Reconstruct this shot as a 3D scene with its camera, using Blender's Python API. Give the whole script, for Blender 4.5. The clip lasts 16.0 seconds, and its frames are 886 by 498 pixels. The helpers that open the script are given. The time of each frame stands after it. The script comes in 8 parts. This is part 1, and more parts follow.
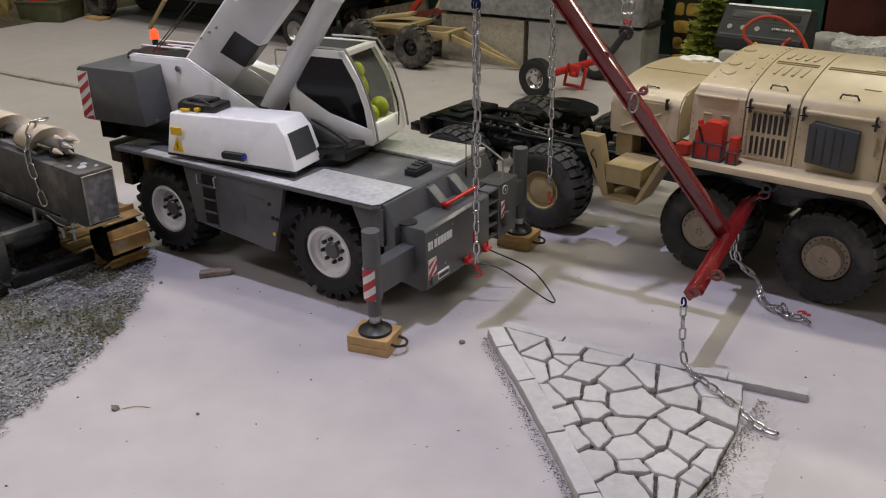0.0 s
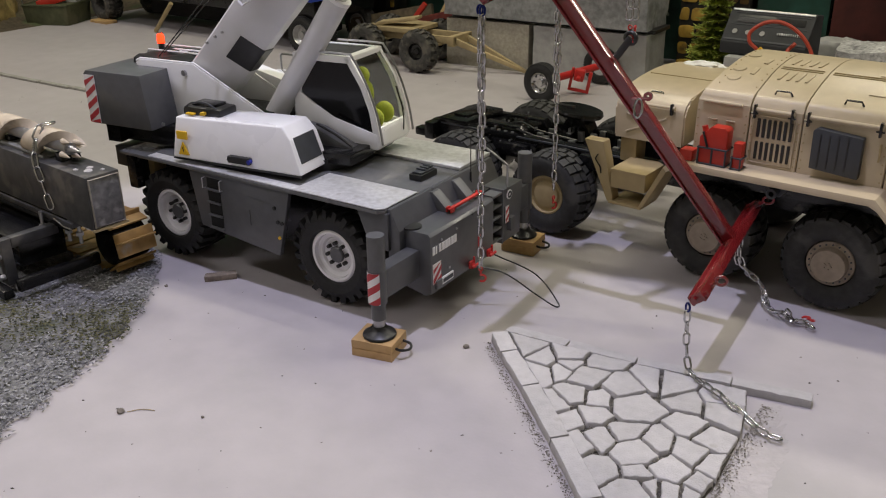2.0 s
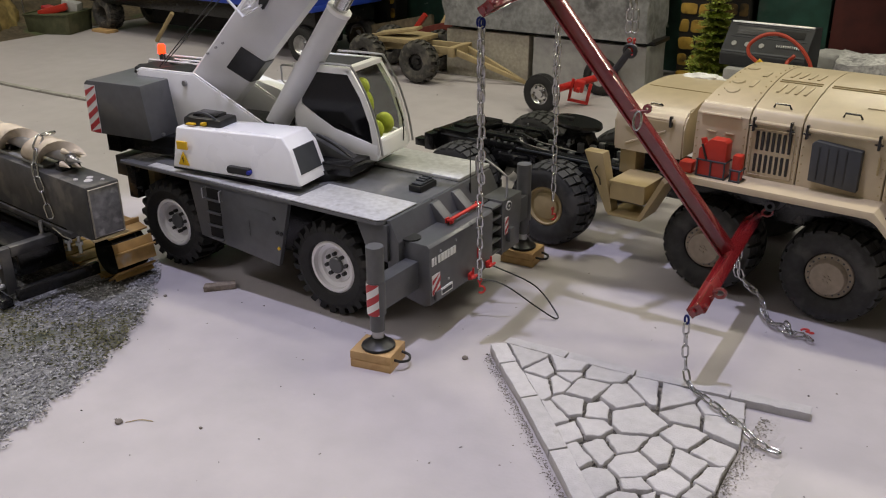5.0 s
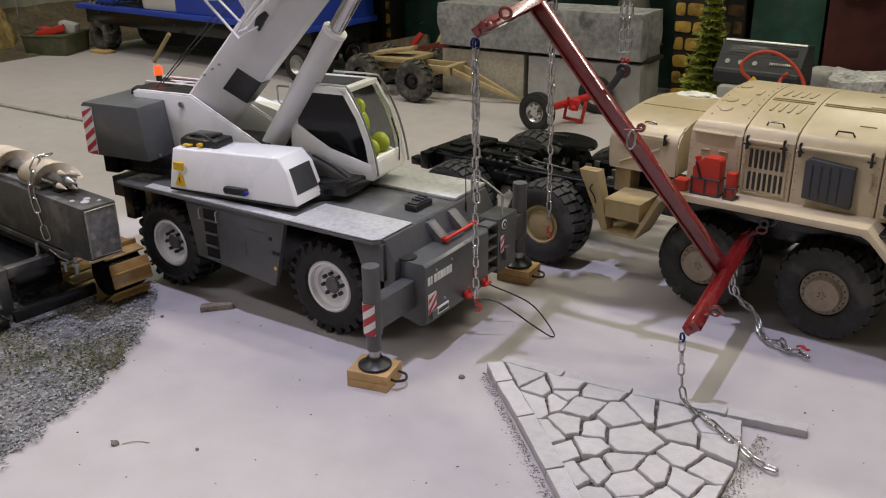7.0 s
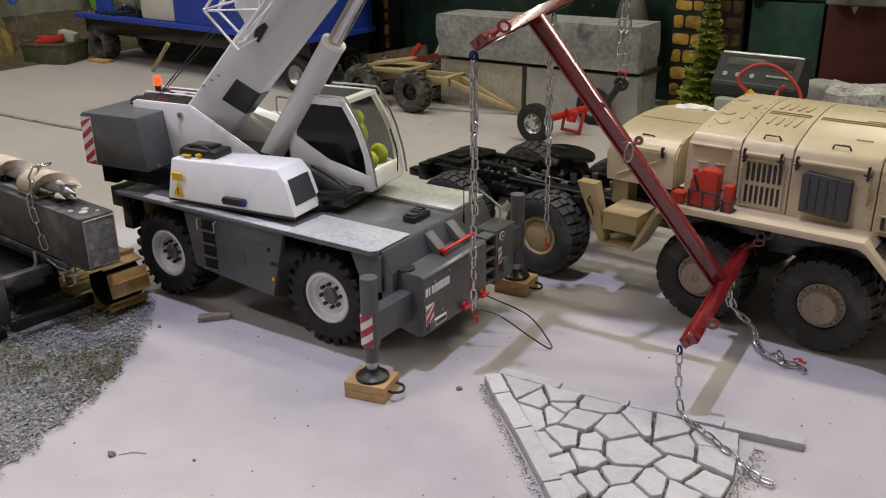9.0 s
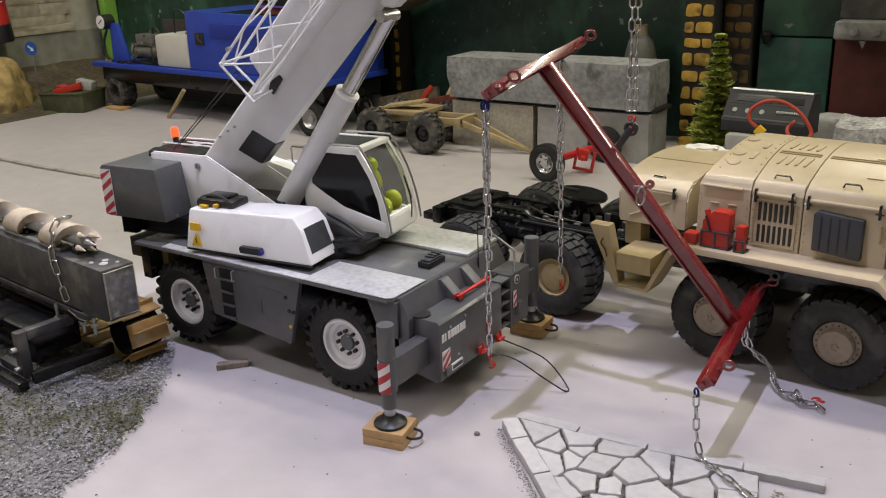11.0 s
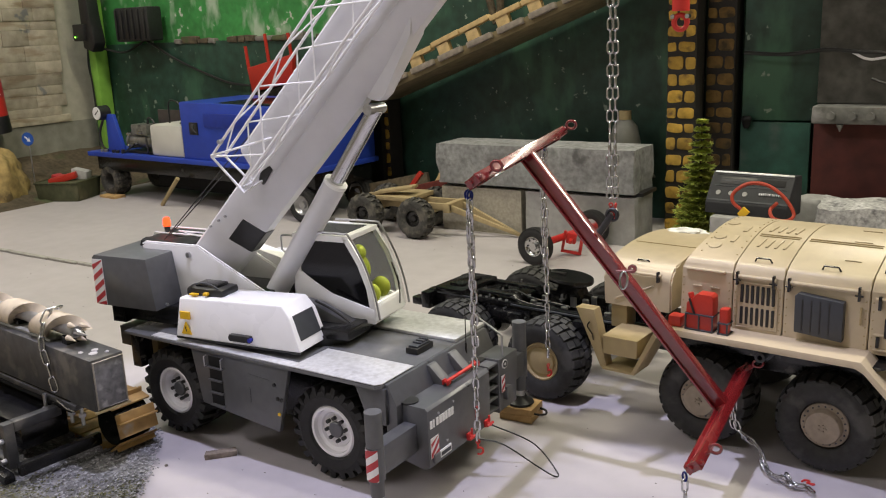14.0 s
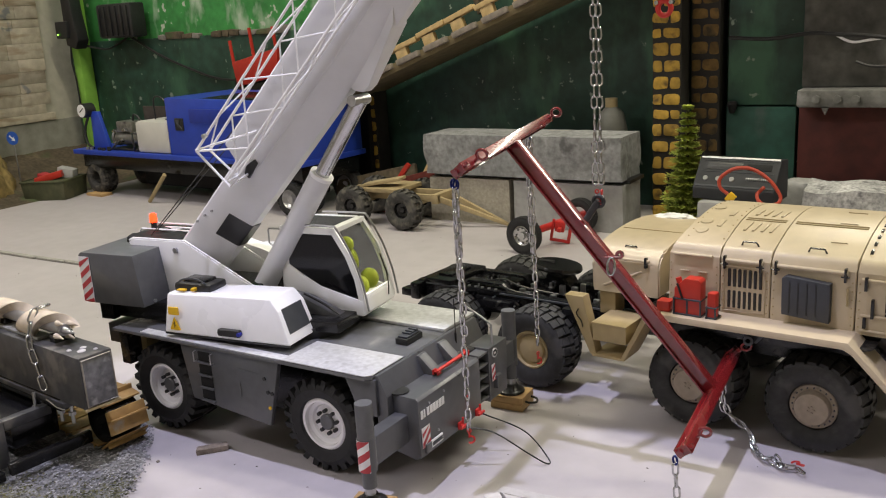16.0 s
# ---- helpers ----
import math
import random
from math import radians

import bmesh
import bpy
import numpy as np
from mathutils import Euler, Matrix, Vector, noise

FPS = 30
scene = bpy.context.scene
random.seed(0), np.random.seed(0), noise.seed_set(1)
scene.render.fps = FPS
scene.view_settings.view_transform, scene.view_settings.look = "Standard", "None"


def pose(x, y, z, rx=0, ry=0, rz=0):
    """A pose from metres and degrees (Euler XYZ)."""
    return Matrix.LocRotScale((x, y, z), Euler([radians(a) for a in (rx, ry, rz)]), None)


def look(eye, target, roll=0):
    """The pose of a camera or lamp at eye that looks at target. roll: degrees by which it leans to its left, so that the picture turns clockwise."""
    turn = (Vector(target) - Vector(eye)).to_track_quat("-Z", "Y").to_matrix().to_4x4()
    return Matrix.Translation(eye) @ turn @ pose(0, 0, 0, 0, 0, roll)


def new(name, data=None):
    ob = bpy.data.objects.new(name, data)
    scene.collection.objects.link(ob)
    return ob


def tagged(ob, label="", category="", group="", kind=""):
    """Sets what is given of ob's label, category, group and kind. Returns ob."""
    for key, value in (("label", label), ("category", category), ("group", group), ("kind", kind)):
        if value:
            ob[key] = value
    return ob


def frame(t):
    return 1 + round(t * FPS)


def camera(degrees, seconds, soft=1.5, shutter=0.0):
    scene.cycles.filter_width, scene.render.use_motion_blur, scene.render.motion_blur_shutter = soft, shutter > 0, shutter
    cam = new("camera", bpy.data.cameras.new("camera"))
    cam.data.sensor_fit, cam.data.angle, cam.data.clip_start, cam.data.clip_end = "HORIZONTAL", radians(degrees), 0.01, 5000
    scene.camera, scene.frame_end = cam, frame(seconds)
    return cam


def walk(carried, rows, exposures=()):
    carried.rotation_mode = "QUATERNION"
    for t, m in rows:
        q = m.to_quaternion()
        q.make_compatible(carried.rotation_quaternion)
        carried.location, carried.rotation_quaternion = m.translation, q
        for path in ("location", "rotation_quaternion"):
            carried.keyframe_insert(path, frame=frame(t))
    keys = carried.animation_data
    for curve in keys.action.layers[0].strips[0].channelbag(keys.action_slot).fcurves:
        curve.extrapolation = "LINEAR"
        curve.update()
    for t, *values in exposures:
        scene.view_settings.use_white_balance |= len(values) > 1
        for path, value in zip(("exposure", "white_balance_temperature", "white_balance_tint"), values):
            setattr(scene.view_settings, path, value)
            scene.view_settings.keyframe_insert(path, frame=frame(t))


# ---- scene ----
cam = camera(52.6, 16.0, 1.1)
PATH = [
    (0, (0.5850, -0.6628, 0.4454), (33.34, -23.89, -0.89)),
    (0.5, (0.5847, -0.6631, 0.4456), (33.49, -24.07, -0.79)),
    (1, (0.5847, -0.6632, 0.4463), (33.63, -23.97, -0.92)),
    (1.5, (0.5849, -0.6639, 0.4473), (33.65, -23.87, -0.91)),
    (2, (0.5857, -0.6641, 0.4476), (33.64, -23.69, -0.83)),
    (2.5, (0.5860, -0.6635, 0.4471), (33.57, -23.56, -0.76)),
    (3, (0.5848, -0.6627, 0.4465), (33.67, -23.51, -0.73)),
    (3.5, (0.5849, -0.6632, 0.4470), (33.69, -23.45, -0.73)),
    (4, (0.5855, -0.6635, 0.4477), (33.65, -23.34, -0.67)),
    (6.5, (0.5872, -0.6637, 0.4519), (33.48, -22.40, -0.71)),
    (7, (0.5883, -0.6642, 0.4523), (33.42, -21.99, -0.88)),
    (7.5, (0.5884, -0.6640, 0.4526), (33.30, -21.75, -0.65)),
    (8, (0.5882, -0.6635, 0.4519), (33.24, -21.70, -0.61)),
    (10.5, (0.5893, -0.6685, 0.4647), (33.78, -20.19, -1.18)),
    (11, (0.5908, -0.6691, 0.4685), (34.17, -19.14, -1.96)),
    (11.5, (0.5944, -0.6703, 0.4740), (34.38, -16.67, -2.44)),
    (12, (0.5986, -0.6717, 0.4766), (34.41, -14.67, -2.76)),
    (12.5, (0.6018, -0.6729, 0.4781), (34.11, -13.67, -2.84)),
    (13, (0.6040, -0.6727, 0.4760), (33.89, -13.74, -3.10)),
    (13.5, (0.6028, -0.6731, 0.4764), (33.76, -14.19, -2.48)),
    (14, (0.6033, -0.6742, 0.4764), (33.55, -13.94, -2.46)),
    (14.5, (0.6046, -0.6742, 0.4732), (33.41, -14.67, -2.81)),
    (15, (0.6059, -0.6739, 0.4718), (33.26, -14.78, -3.40)),
    (15.5, (0.6058, -0.6732, 0.4737), (33.09, -14.68, -3.66)),
    (16, (0.6060, -0.6725, 0.4741), (32.96, -14.49, -3.49)),
]

walk(cam, [(t, pose(*eye, 90 + turn[1], 0, turn[0]) @ pose(0, 0, 0, 0, 0, turn[2])) for t, eye, turn in PATH],
     [(0.0, -0.12), (8.0, 0.03), (11.0, 0.22), (12.5, 0.43), (16.0, 0.43)])

# ---------------------------------------------------------------- light
world = bpy.data.worlds.new("world")
scene.world = world
world.use_nodes = True
world.node_tree.nodes["Background"].inputs[0].default_value = (0.75, 0.8, 0.9, 1)
world.node_tree.nodes["Background"].inputs[1].default_value = 0.25


def tube_lamp(loc, size, watts, colour, turn=0):
    data = bpy.data.lights.new("tube_light", "AREA")
    data.shape, data.size, data.size_y, data.energy, data.color = "RECTANGLE", size[0], size[1], watts, colour
    ob = new("tube_light", data)
    ob.matrix_world = pose(*loc, 0, 0, turn)
    return ob


LAMPS = [((-0.35, 0.75, 2.02), (0.75, 0.10), 13, (1.0, 0.94, 0.70)),
         ((0.95, 0.78, 2.02), (0.75, 0.10), 13, (1.0, 0.94, 0.76)),
         ((-0.95, -1.25, 2.02), (1.2, 0.10), 17, (0.98, 0.92, 0.92)),
         ((-1.6, 0.35, 2.02), (0.75, 0.10), 13, (1.0, 0.94, 0.86))]
for place in LAMPS:
    tube_lamp(*place)
# a strip lamp high on the back wall, beyond the ramp, shines down into the room
STRIP = (0.62, 1.335, 1.02)
strip_light = tube_lamp(STRIP, (0.80, 0.07), 9, (1.0, 0.93, 0.76))
strip_light.matrix_world = Matrix.Translation(STRIP) @ pose(0, 0, 0, -52)
# one cool spot lamp over the model vehicles, which throws the crisp shadows
SPOT = (0.16, -0.10, 2.0)
data = bpy.data.lights.new("spot_light", "SPOT")
data.energy, data.color, data.spot_size, data.spot_blend, data.shadow_soft_size = 90, (0.75, 0.74, 1.0), radians(51), 0.17, 0.02
spot_lamp = new("spot_light", data)
spot_lamp.matrix_world = look(SPOT, (0.12, -0.48, 0.0))

# ---------------------------------------------------------------- materials


def material(name, colour, rough=0.5, metal=0.0, vary=0.12, grain=60.0, bump=0.0, bump_scale=200.0, stain=None, stain_scale=8.0,
             stain_at=0.6, coat=0.0, per_piece=0.0, spec=0.5, streak=None,
             speck=None, speck_scale=60.0, speck_at=0.66):
    """A procedural surface: base colour with grain and blotches, an optional stain colour, fine relief."""
    m = bpy.data.materials.new(name)
    m.use_nodes = True
    nt = m.node_tree
    bsdf = nt.nodes["Principled BSDF"]
    bsdf.inputs["Roughness"].default_value = rough
    bsdf.inputs["Metallic"].default_value = metal
    bsdf.inputs["Specular IOR Level"].default_value = spec
    bsdf.inputs["Coat Weight"].default_value = coat
    tc = nt.nodes.new("ShaderNodeTexCoord")

    def tex(scale, detail=4.0):
        n = nt.nodes.new("ShaderNodeTexNoise")
        n.inputs["Scale"].default_value = scale
        n.inputs["Detail"].default_value = detail
        nt.links.new(tc.outputs["Object"], n.inputs["Vector"])
        return n

    def blend(kind, fac, a, b):
        n = nt.nodes.new("ShaderNodeMix")
        n.data_type, n.blend_type = "RGBA", kind
        for sock, v in ((n.inputs[0], fac), (n.inputs[6], a), (n.inputs[7], b)):
            if isinstance(v, (int, float, tuple)):
                sock.default_value = v
            else:
                nt.links.new(v, sock)
        return n.outputs[2]

    def ramp(src, lo, hi, a=(0, 0, 0, 1), b=(1, 1, 1, 1)):
        n = nt.nodes.new("ShaderNodeValToRGB")
        n.color_ramp.elements[0].position, n.color_ramp.elements[1].position = lo, hi
        n.color_ramp.elements[0].color, n.color_ramp.elements[1].color = a, b
        nt.links.new(src, n.inputs[0])
        return n.outputs[0]

    fine, broad = tex(grain), tex(grain * 0.12, 6.0)
    lo, hi = 1 - vary, 1 + vary
    c = blend("MULTIPLY", 1.0, colour, ramp(fine.outputs[0], 0.3, 0.7, (lo, lo, lo, 1), (hi, hi, hi, 1)))
    c = blend("MULTIPLY", 1.0, c, ramp(broad.outputs[0], 0.3, 0.7, (lo, lo, lo, 1), (hi, hi, hi, 1)))
    if stain:
        blot = tex(stain_scale, 8.0)
        if streak:
            mp = nt.nodes.new("ShaderNodeMapping")
            mp.inputs["Scale"].default_value = streak
            nt.links.new(tc.outputs["Object"], mp.inputs["Vector"])
            nt.links.new(mp.outputs[0], blot.inputs["Vector"])
        mask = ramp(blot.outputs[0], stain_at, stain_at + 0.12)
        c = blend("MIX", mask, c, stain)
    if speck:
        c = blend("MIX", ramp(tex(speck_scale, 8.0).outputs[0], speck_at, speck_at + 0.03), c, speck)
    if per_piece:
        info = nt.nodes.new("ShaderNodeObjectInfo")
        p0, p1 = 1 - per_piece, 1 + per_piece
        c = blend("MULTIPLY", 1.0, c, ramp(info.outputs["Random"], 0, 1, (p0, p0, p0, 1), (p1, p1, p1, 1)))
    nt.links.new(c, bsdf.inputs["Base Color"])
    r = nt.nodes.new("ShaderNodeMapRange")
    r.inputs[3].default_value, r.inputs[4].default_value = max(0.02, rough - 0.12), min(1, rough + 0.12)
    nt.links.new(broad.outputs[0], r.inputs[0])
    nt.links.new(r.outputs[0], bsdf.inputs["Roughness"])
    if bump:
        b = nt.nodes.new("ShaderNodeBump")
        b.inputs["Strength"].default_value = bump
        b.inputs["Distance"].default_value = 0.001
        nt.links.new(tex(bump_scale, 6.0).outputs[0], b.inputs["Height"])
        nt.links.new(b.outputs[0], bsdf.inputs["Normal"])
    return m


def glass(name, tint=(1, 1, 1, 1), rough=0.02, ior=1.15):
    m = bpy.data.materials.new(name)
    m.use_nodes = True
    b = m.node_tree.nodes["Principled BSDF"]
    b.inputs["Base Color"].default_value, b.inputs["Roughness"].default_value = tint, rough
    b.inputs["Transmission Weight"].default_value, b.inputs["IOR"].default_value = 1.0, ior
    return m


def glowing(name, colour, strength):
    m = bpy.data.materials.new(name)
    m.use_nodes = True
    b = m.node_tree.nodes["Principled BSDF"]
    b.inputs["Base Color"].default_value = colour
    b.inputs["Emission Color"].default_value, b.inputs["Emission Strength"].default_value = colour, strength
    return m


M = dict(
    board=material("painted_board", (0.43, 0.402, 0.415, 1), 0.5, vary=0.05, grain=25, bump=0.08, bump_scale=300, stain=(0.36, 0.345, 0.345, 1), stain_scale=3.0, stain_at=0.62),
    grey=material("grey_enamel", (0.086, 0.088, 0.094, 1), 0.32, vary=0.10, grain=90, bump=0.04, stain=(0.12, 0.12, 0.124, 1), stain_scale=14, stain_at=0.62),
    # Paler copy of grey_enamel: the light on treads and gussets is in its colour.
    grey_lit=material("lit_grey_enamel", (0.105, 0.107, 0.112, 1), 0.45, vary=0.12, grain=90, stain=(0.14, 0.14, 0.14, 1), stain_scale=22, stain_at=0.6),
    # Paler than grey_enamel: the lamp reflection on the deck is put into its colour.
    deck=material("lit_grey_deck_enamel", (0.125, 0.127, 0.132, 1), 0.16, vary=0.08, grain=110, bump=0.04, stain=(0.17, 0.17, 0.172, 1), stain_scale=20, stain_at=0.64),
    walkway=material("brushed_aluminium", (0.55, 0.555, 0.57, 1), 0.4, 0.15, vary=0.14, grain=160, bump=0.1, bump_scale=700, stain=(0.44, 0.44, 0.445, 1), stain_scale=85, stain_at=0.56),
    white=material("white_enamel", (0.86, 0.86, 0.87, 1), 0.3, vary=0.03, grain=40, stain=(0.6, 0.6, 0.6, 1), stain_scale=18, stain_at=0.68),
    boom=material("pale_grey_enamel", (0.66, 0.66, 0.69, 1), 0.3, vary=0.05, grain=30, stain=(0.56, 0.56, 0.58, 1), stain_scale=9, stain_at=0.6),
    rubber=material("tyre_rubber", (0.014, 0.014, 0.015, 1), 0.7, vary=0.25, grain=120, bump=0.2, bump_scale=500, stain=(0.035, 0.033, 0.031, 1), stain_scale=30, stain_at=0.58),
    block_rubber=material("grey_tyre_rubber", (0.022, 0.022, 0.022, 1), 0.7, vary=0.3, grain=140, bump=0.25, bump_scale=500, stain=(0.060, 0.058, 0.055, 1), stain_scale=32, stain_at=0.52),
    dusty_rubber=material("dusty_tyre_rubber", (0.05, 0.048, 0.045, 1), 0.85, vary=0.3, grain=150, bump=0.3, bump_scale=500, stain=(0.13, 0.12, 0.10, 1), stain_scale=50, stain_at=0.5),
    rim=material("pale_lilac_rim_paint", (0.80, 0.79, 0.82, 1), 0.24, vary=0.04, grain=60),
    black=material("black_plastic", (0.016, 0.016, 0.017, 1), 0.4, vary=0.2, grain=120),
    # The pale flecks of this black coat are glints put into the colour.
    chassis=material("glint_flecked_powder_coat", (0.010, 0.010, 0.011, 1), 0.2, 0.1, vary=0.2, grain=100, bump=0.15, bump_scale=600, stain=(0.07, 0.067, 0.06, 1), stain_scale=90, stain_at=0.62),
    matt=material("matt_black_plastic", (0.014, 0.014, 0.015, 1), 0.6, vary=0.2, grain=120, spec=0.2),
    chrome=material("polished_steel", (0.50, 0.50, 0.51, 1), 0.2, 1.0, vary=0.06, grain=150),
    steel=material("brushed_steel", (0.42, 0.42, 0.43, 1), 0.38, 0.9, vary=0.12, grain=150),
    red=material("dark_red_enamel", (0.165, 0.010, 0.013, 1), 0.24, vary=0.12, grain=70, coat=1.0, stain=(0.13, 0.02, 0.02, 1), stain_scale=30, stain_at=0.66),
    bright_red=material("bright_red_enamel", (0.50, 0.026, 0.022, 1), 0.4, vary=0.08, grain=80),
    orange_red=material("orange_red_plastic", (0.42, 0.024, 0.012, 1), 0.4, vary=0.08, grain=90),
    sticker_red=material("red_foil", (0.42, 0.03, 0.04, 1), 0.4, vary=0.04),
    sticker_white=material("white_foil", (0.75, 0.75, 0.76, 1), 0.4, vary=0.03),
    sticker_yellow=material("yellow_foil", (0.75, 0.46, 0.02, 1), 0.45, vary=0.05),
    tan=material("sand_enamel", (0.50, 0.415, 0.285, 1), 0.36, vary=0.06, grain=60, bump=0.04, stain=(0.46, 0.375, 0.265, 1), stain_scale=16, stain_at=0.64),
    tan_dark=material("ochre_enamel", (0.36, 0.28, 0.145, 1), 0.5, vary=0.07, grain=60, stain=(0.28, 0.21, 0.11, 1), stain_scale=20, stain_at=0.62),
    hubtan=material("dusty_sand_plastic", (0.27, 0.22, 0.17, 1), 0.6, vary=0.12, grain=120, stain=(0.16, 0.13, 0.1, 1), stain_scale=60, stain_at=0.58),
    slate=material("slate_plastic", (0.04, 0.044, 0.052, 1), 0.55, vary=0.1, grain=90),
    wood=material("plywood", (0.47, 0.30, 0.13, 1), 0.6, vary=0.14, grain=40, bump=0.1, stain=(0.36, 0.21, 0.08, 1), stain_scale=25, stain_at=0.6),
    concrete=material("cast_concrete", (0.34, 0.34, 0.335, 1), 0.85, vary=0.10, grain=70, bump=0.5, bump_scale=250, stain=(0.24, 0.235, 0.22, 1), stain_scale=6, stain_at=0.58),
    paving=material("cast_plaster_stone", (0.46, 0.445, 0.45, 1), 0.75, vary=0.07, grain=110, bump=0.6, bump_scale=600, per_piece=0.08, stain=(0.36, 0.34, 0.32, 1), stain_scale=45, stain_at=0.64),
    hood_glass=material("smoked_acrylic", (0.005, 0.005, 0.006, 1), 0.08, vary=0.1, grain=20, spec=0.25),
    clear=glass("clear_acrylic", (0.80, 0.82, 0.84, 1)),
    smoke=glass("smoked_clear_acrylic", (0.24, 0.25, 0.26, 1)),
)

# ---------------------------------------------------------------- building helpers
WORLD = {}


def thing(name, label, category, m=None, group="", kind=""):
    ob = new(name)
    ob.empty_display_size = 0.01
    WORLD[ob] = m if m is not None else Matrix()
    ob.matrix_world = WORLD[ob]
    return tagged(ob, label, category, group, kind)


def finish(bm, name, mat, smooth=None):
    bmesh.ops.recalc_face_normals(bm, faces=bm.faces)
    me = bpy.data.meshes.new(name)
    if smooth:
        lim = radians(smooth)
        for f in bm.faces:
            f.smooth = True
        for e in bm.edges:
            if len(e.link_faces) != 2 or e.calc_face_angle(9) > lim:
                e.smooth = False
    bm.to_mesh(me)
    bm.free()
    for one in (mat if isinstance(mat, (list, tuple)) else [mat]):
        me.materials.append(one)
    return me


def part(name, bm, mat, parent, label="", local=False, smooth=35):
    """One mesh under a thing or a part. The bmesh is in world metres unless local."""
    me = finish(bm, name, mat, smooth)
    if not local:
        me.transform(WORLD[parent].inverted())
    return inst(name, me, parent, Matrix(), label)


def inst(name, me, parent, m, label=""):
    ob = new(name, me)
    ob.parent = parent
    ob.matrix_basis = m
    WORLD[ob] = WORLD[parent] @ m
    if label:
        ob["label"] = label
    return ob


def solo(name, bm, mat, label, category, m=None, group="", kind="", smooth=35):
    """A thing that is one mesh, its bmesh in world metres (or in the frame of m)."""
    me = finish(bm, name, mat, smooth)
    ob = new(name, me)
    WORLD[ob] = m if m is not None else Matrix()
    ob.matrix_world = WORLD[ob]
    return tagged(ob, label, category, group, kind)


def B():
    return bmesh.new()


def box(bm, lo, hi, bevel=0.0, m=None, taper=None):
    lo, hi = [min(a, b) for a, b in zip(lo, hi)], [max(a, b) for a, b in zip(lo, hi)]
    c = [(a + b) / 2 for a, b in zip(lo, hi)]
    s = [b - a for a, b in zip(lo, hi)]
    mm = Matrix.Translation(c) @ Matrix.Diagonal((*s, 1))
    r = bmesh.ops.create_cube(bm, size=1.0, matrix=mm)
    vs = r["verts"]
    if taper:
        for v in vs:
            if v.co.z > c[2]:
                v.co.x = c[0] + (v.co.x - c[0]) * taper[0]
                v.co.y = c[1] + (v.co.y - c[1]) * taper[1]
    if bevel:
        es = list({e for v in vs for e in v.link_edges})
        r = bmesh.ops.bevel(bm, geom=es, offset=bevel, segments=2, profile=0.6, affect="EDGES", clamp_overlap=True)
        vs = list({v for f in r["faces"] for v in f.verts} | {v for v in vs if v.is_valid})
    if m is not None:
        bmesh.ops.transform(bm, matrix=m, verts=vs)
    return bm


def prism(bm, pts, axis, a, b, bevel=0.0):
    """A flat outline swept along an axis: pts are the two other coordinates, in the order of xyz."""
    k = "xyz".index(axis)

    def at(p, v):
        q = list(p)
        q.insert(k, v)
        return q
    n = len(pts)
    va = [bm.verts.new(at(p, a)) for p in pts]
    vb = [bm.verts.new(at(p, b)) for p in pts]
    fs = [bm.faces.new(va), bm.faces.new(vb[::-1])]
    for i in range(n):
        fs.append(bm.faces.new((va[i], vb[i], vb[(i + 1) % n], va[(i + 1) % n])))
    if bevel:
        es = list({e for f in fs for e in f.edges})
        bmesh.ops.recalc_face_normals(bm, faces=fs)
        bmesh.ops.bevel(bm, geom=es, offset=bevel, segments=2, profile=0.6, affect="EDGES", clamp_overlap=True)
    return bm


def rod(bm, a, b, r, seg=12, r2=None, caps=True):
    a, b = Vector(a), Vector(b)
    d = b - a
    m = Matrix.Translation((a + b) / 2) @ d.to_track_quat("Z", "Y").to_matrix().to_4x4()
    bmesh.ops.create_cone(bm, cap_ends=caps, segments=seg, radius1=r, radius2=r if r2 is None else r2, depth=d.length, matrix=m)
    return bm


def lathe(bm, profile, m=None, seg=32, close=False):
    """Turn a profile of (radius, height) round z; m moves the result."""
    rings = []
    for r, h in profile:
        rings.append([bm.verts.new((r * math.cos(2 * math.pi * i / seg), r * math.sin(2 * math.pi * i / seg), h)) for i in range(seg)])
    made = [v for ring in rings for v in ring]
    for a, b in zip(rings, rings[1:]):
        for i in range(seg):
            bm.faces.new((a[i], a[(i + 1) % seg], b[(i + 1) % seg], b[i]))
    if not close:
        bm.faces.new(rings[0][::-1])
        bm.faces.new(rings[-1])
    else:
        for i in range(seg):
            bm.faces.new((rings[-1][i], rings[-1][(i + 1) % seg], rings[0][(i + 1) % seg], rings[0][i]))
    if m is not None:
        bmesh.ops.transform(bm, matrix=m, verts=made)
    return bm


def pipe(bm, pts, r, seg=8, loop=False):
    """A round bar along points."""
    P = [Vector(p) for p in pts]
    n = len(P)
    rings, up = [], Vector((0.13, 0.21, 0.97))
    for i, p in enumerate(P):
        if loop:
            t = (P[(i + 1) % n] - P[i - 1]).normalized()
        else:
            t = (P[min(i + 1, n - 1)] - P[max(i - 1, 0)]).normalized()
        u = up - t * up.dot(t)
        u = u.normalized() if u.length > 1e-4 else t.orthogonal().normalized()
        w = t.cross(u)
        up = u
        rings.append([bm.verts.new(p + r * (math.cos(2 * math.pi * k / seg) * u + math.sin(2 * math.pi * k / seg) * w)) for k in range(seg)])
    pairs = list(zip(rings, rings[1:])) + ([(rings[-1], rings[0])] if loop else [])
    for a, b in pairs:
        for k in range(seg):
            bm.faces.new((a[k], a[(k + 1) % seg], b[(k + 1) % seg], b[k]))
    if not loop:
        bm.faces.new(rings[0][::-1])
        bm.faces.new(rings[-1])
    return bm


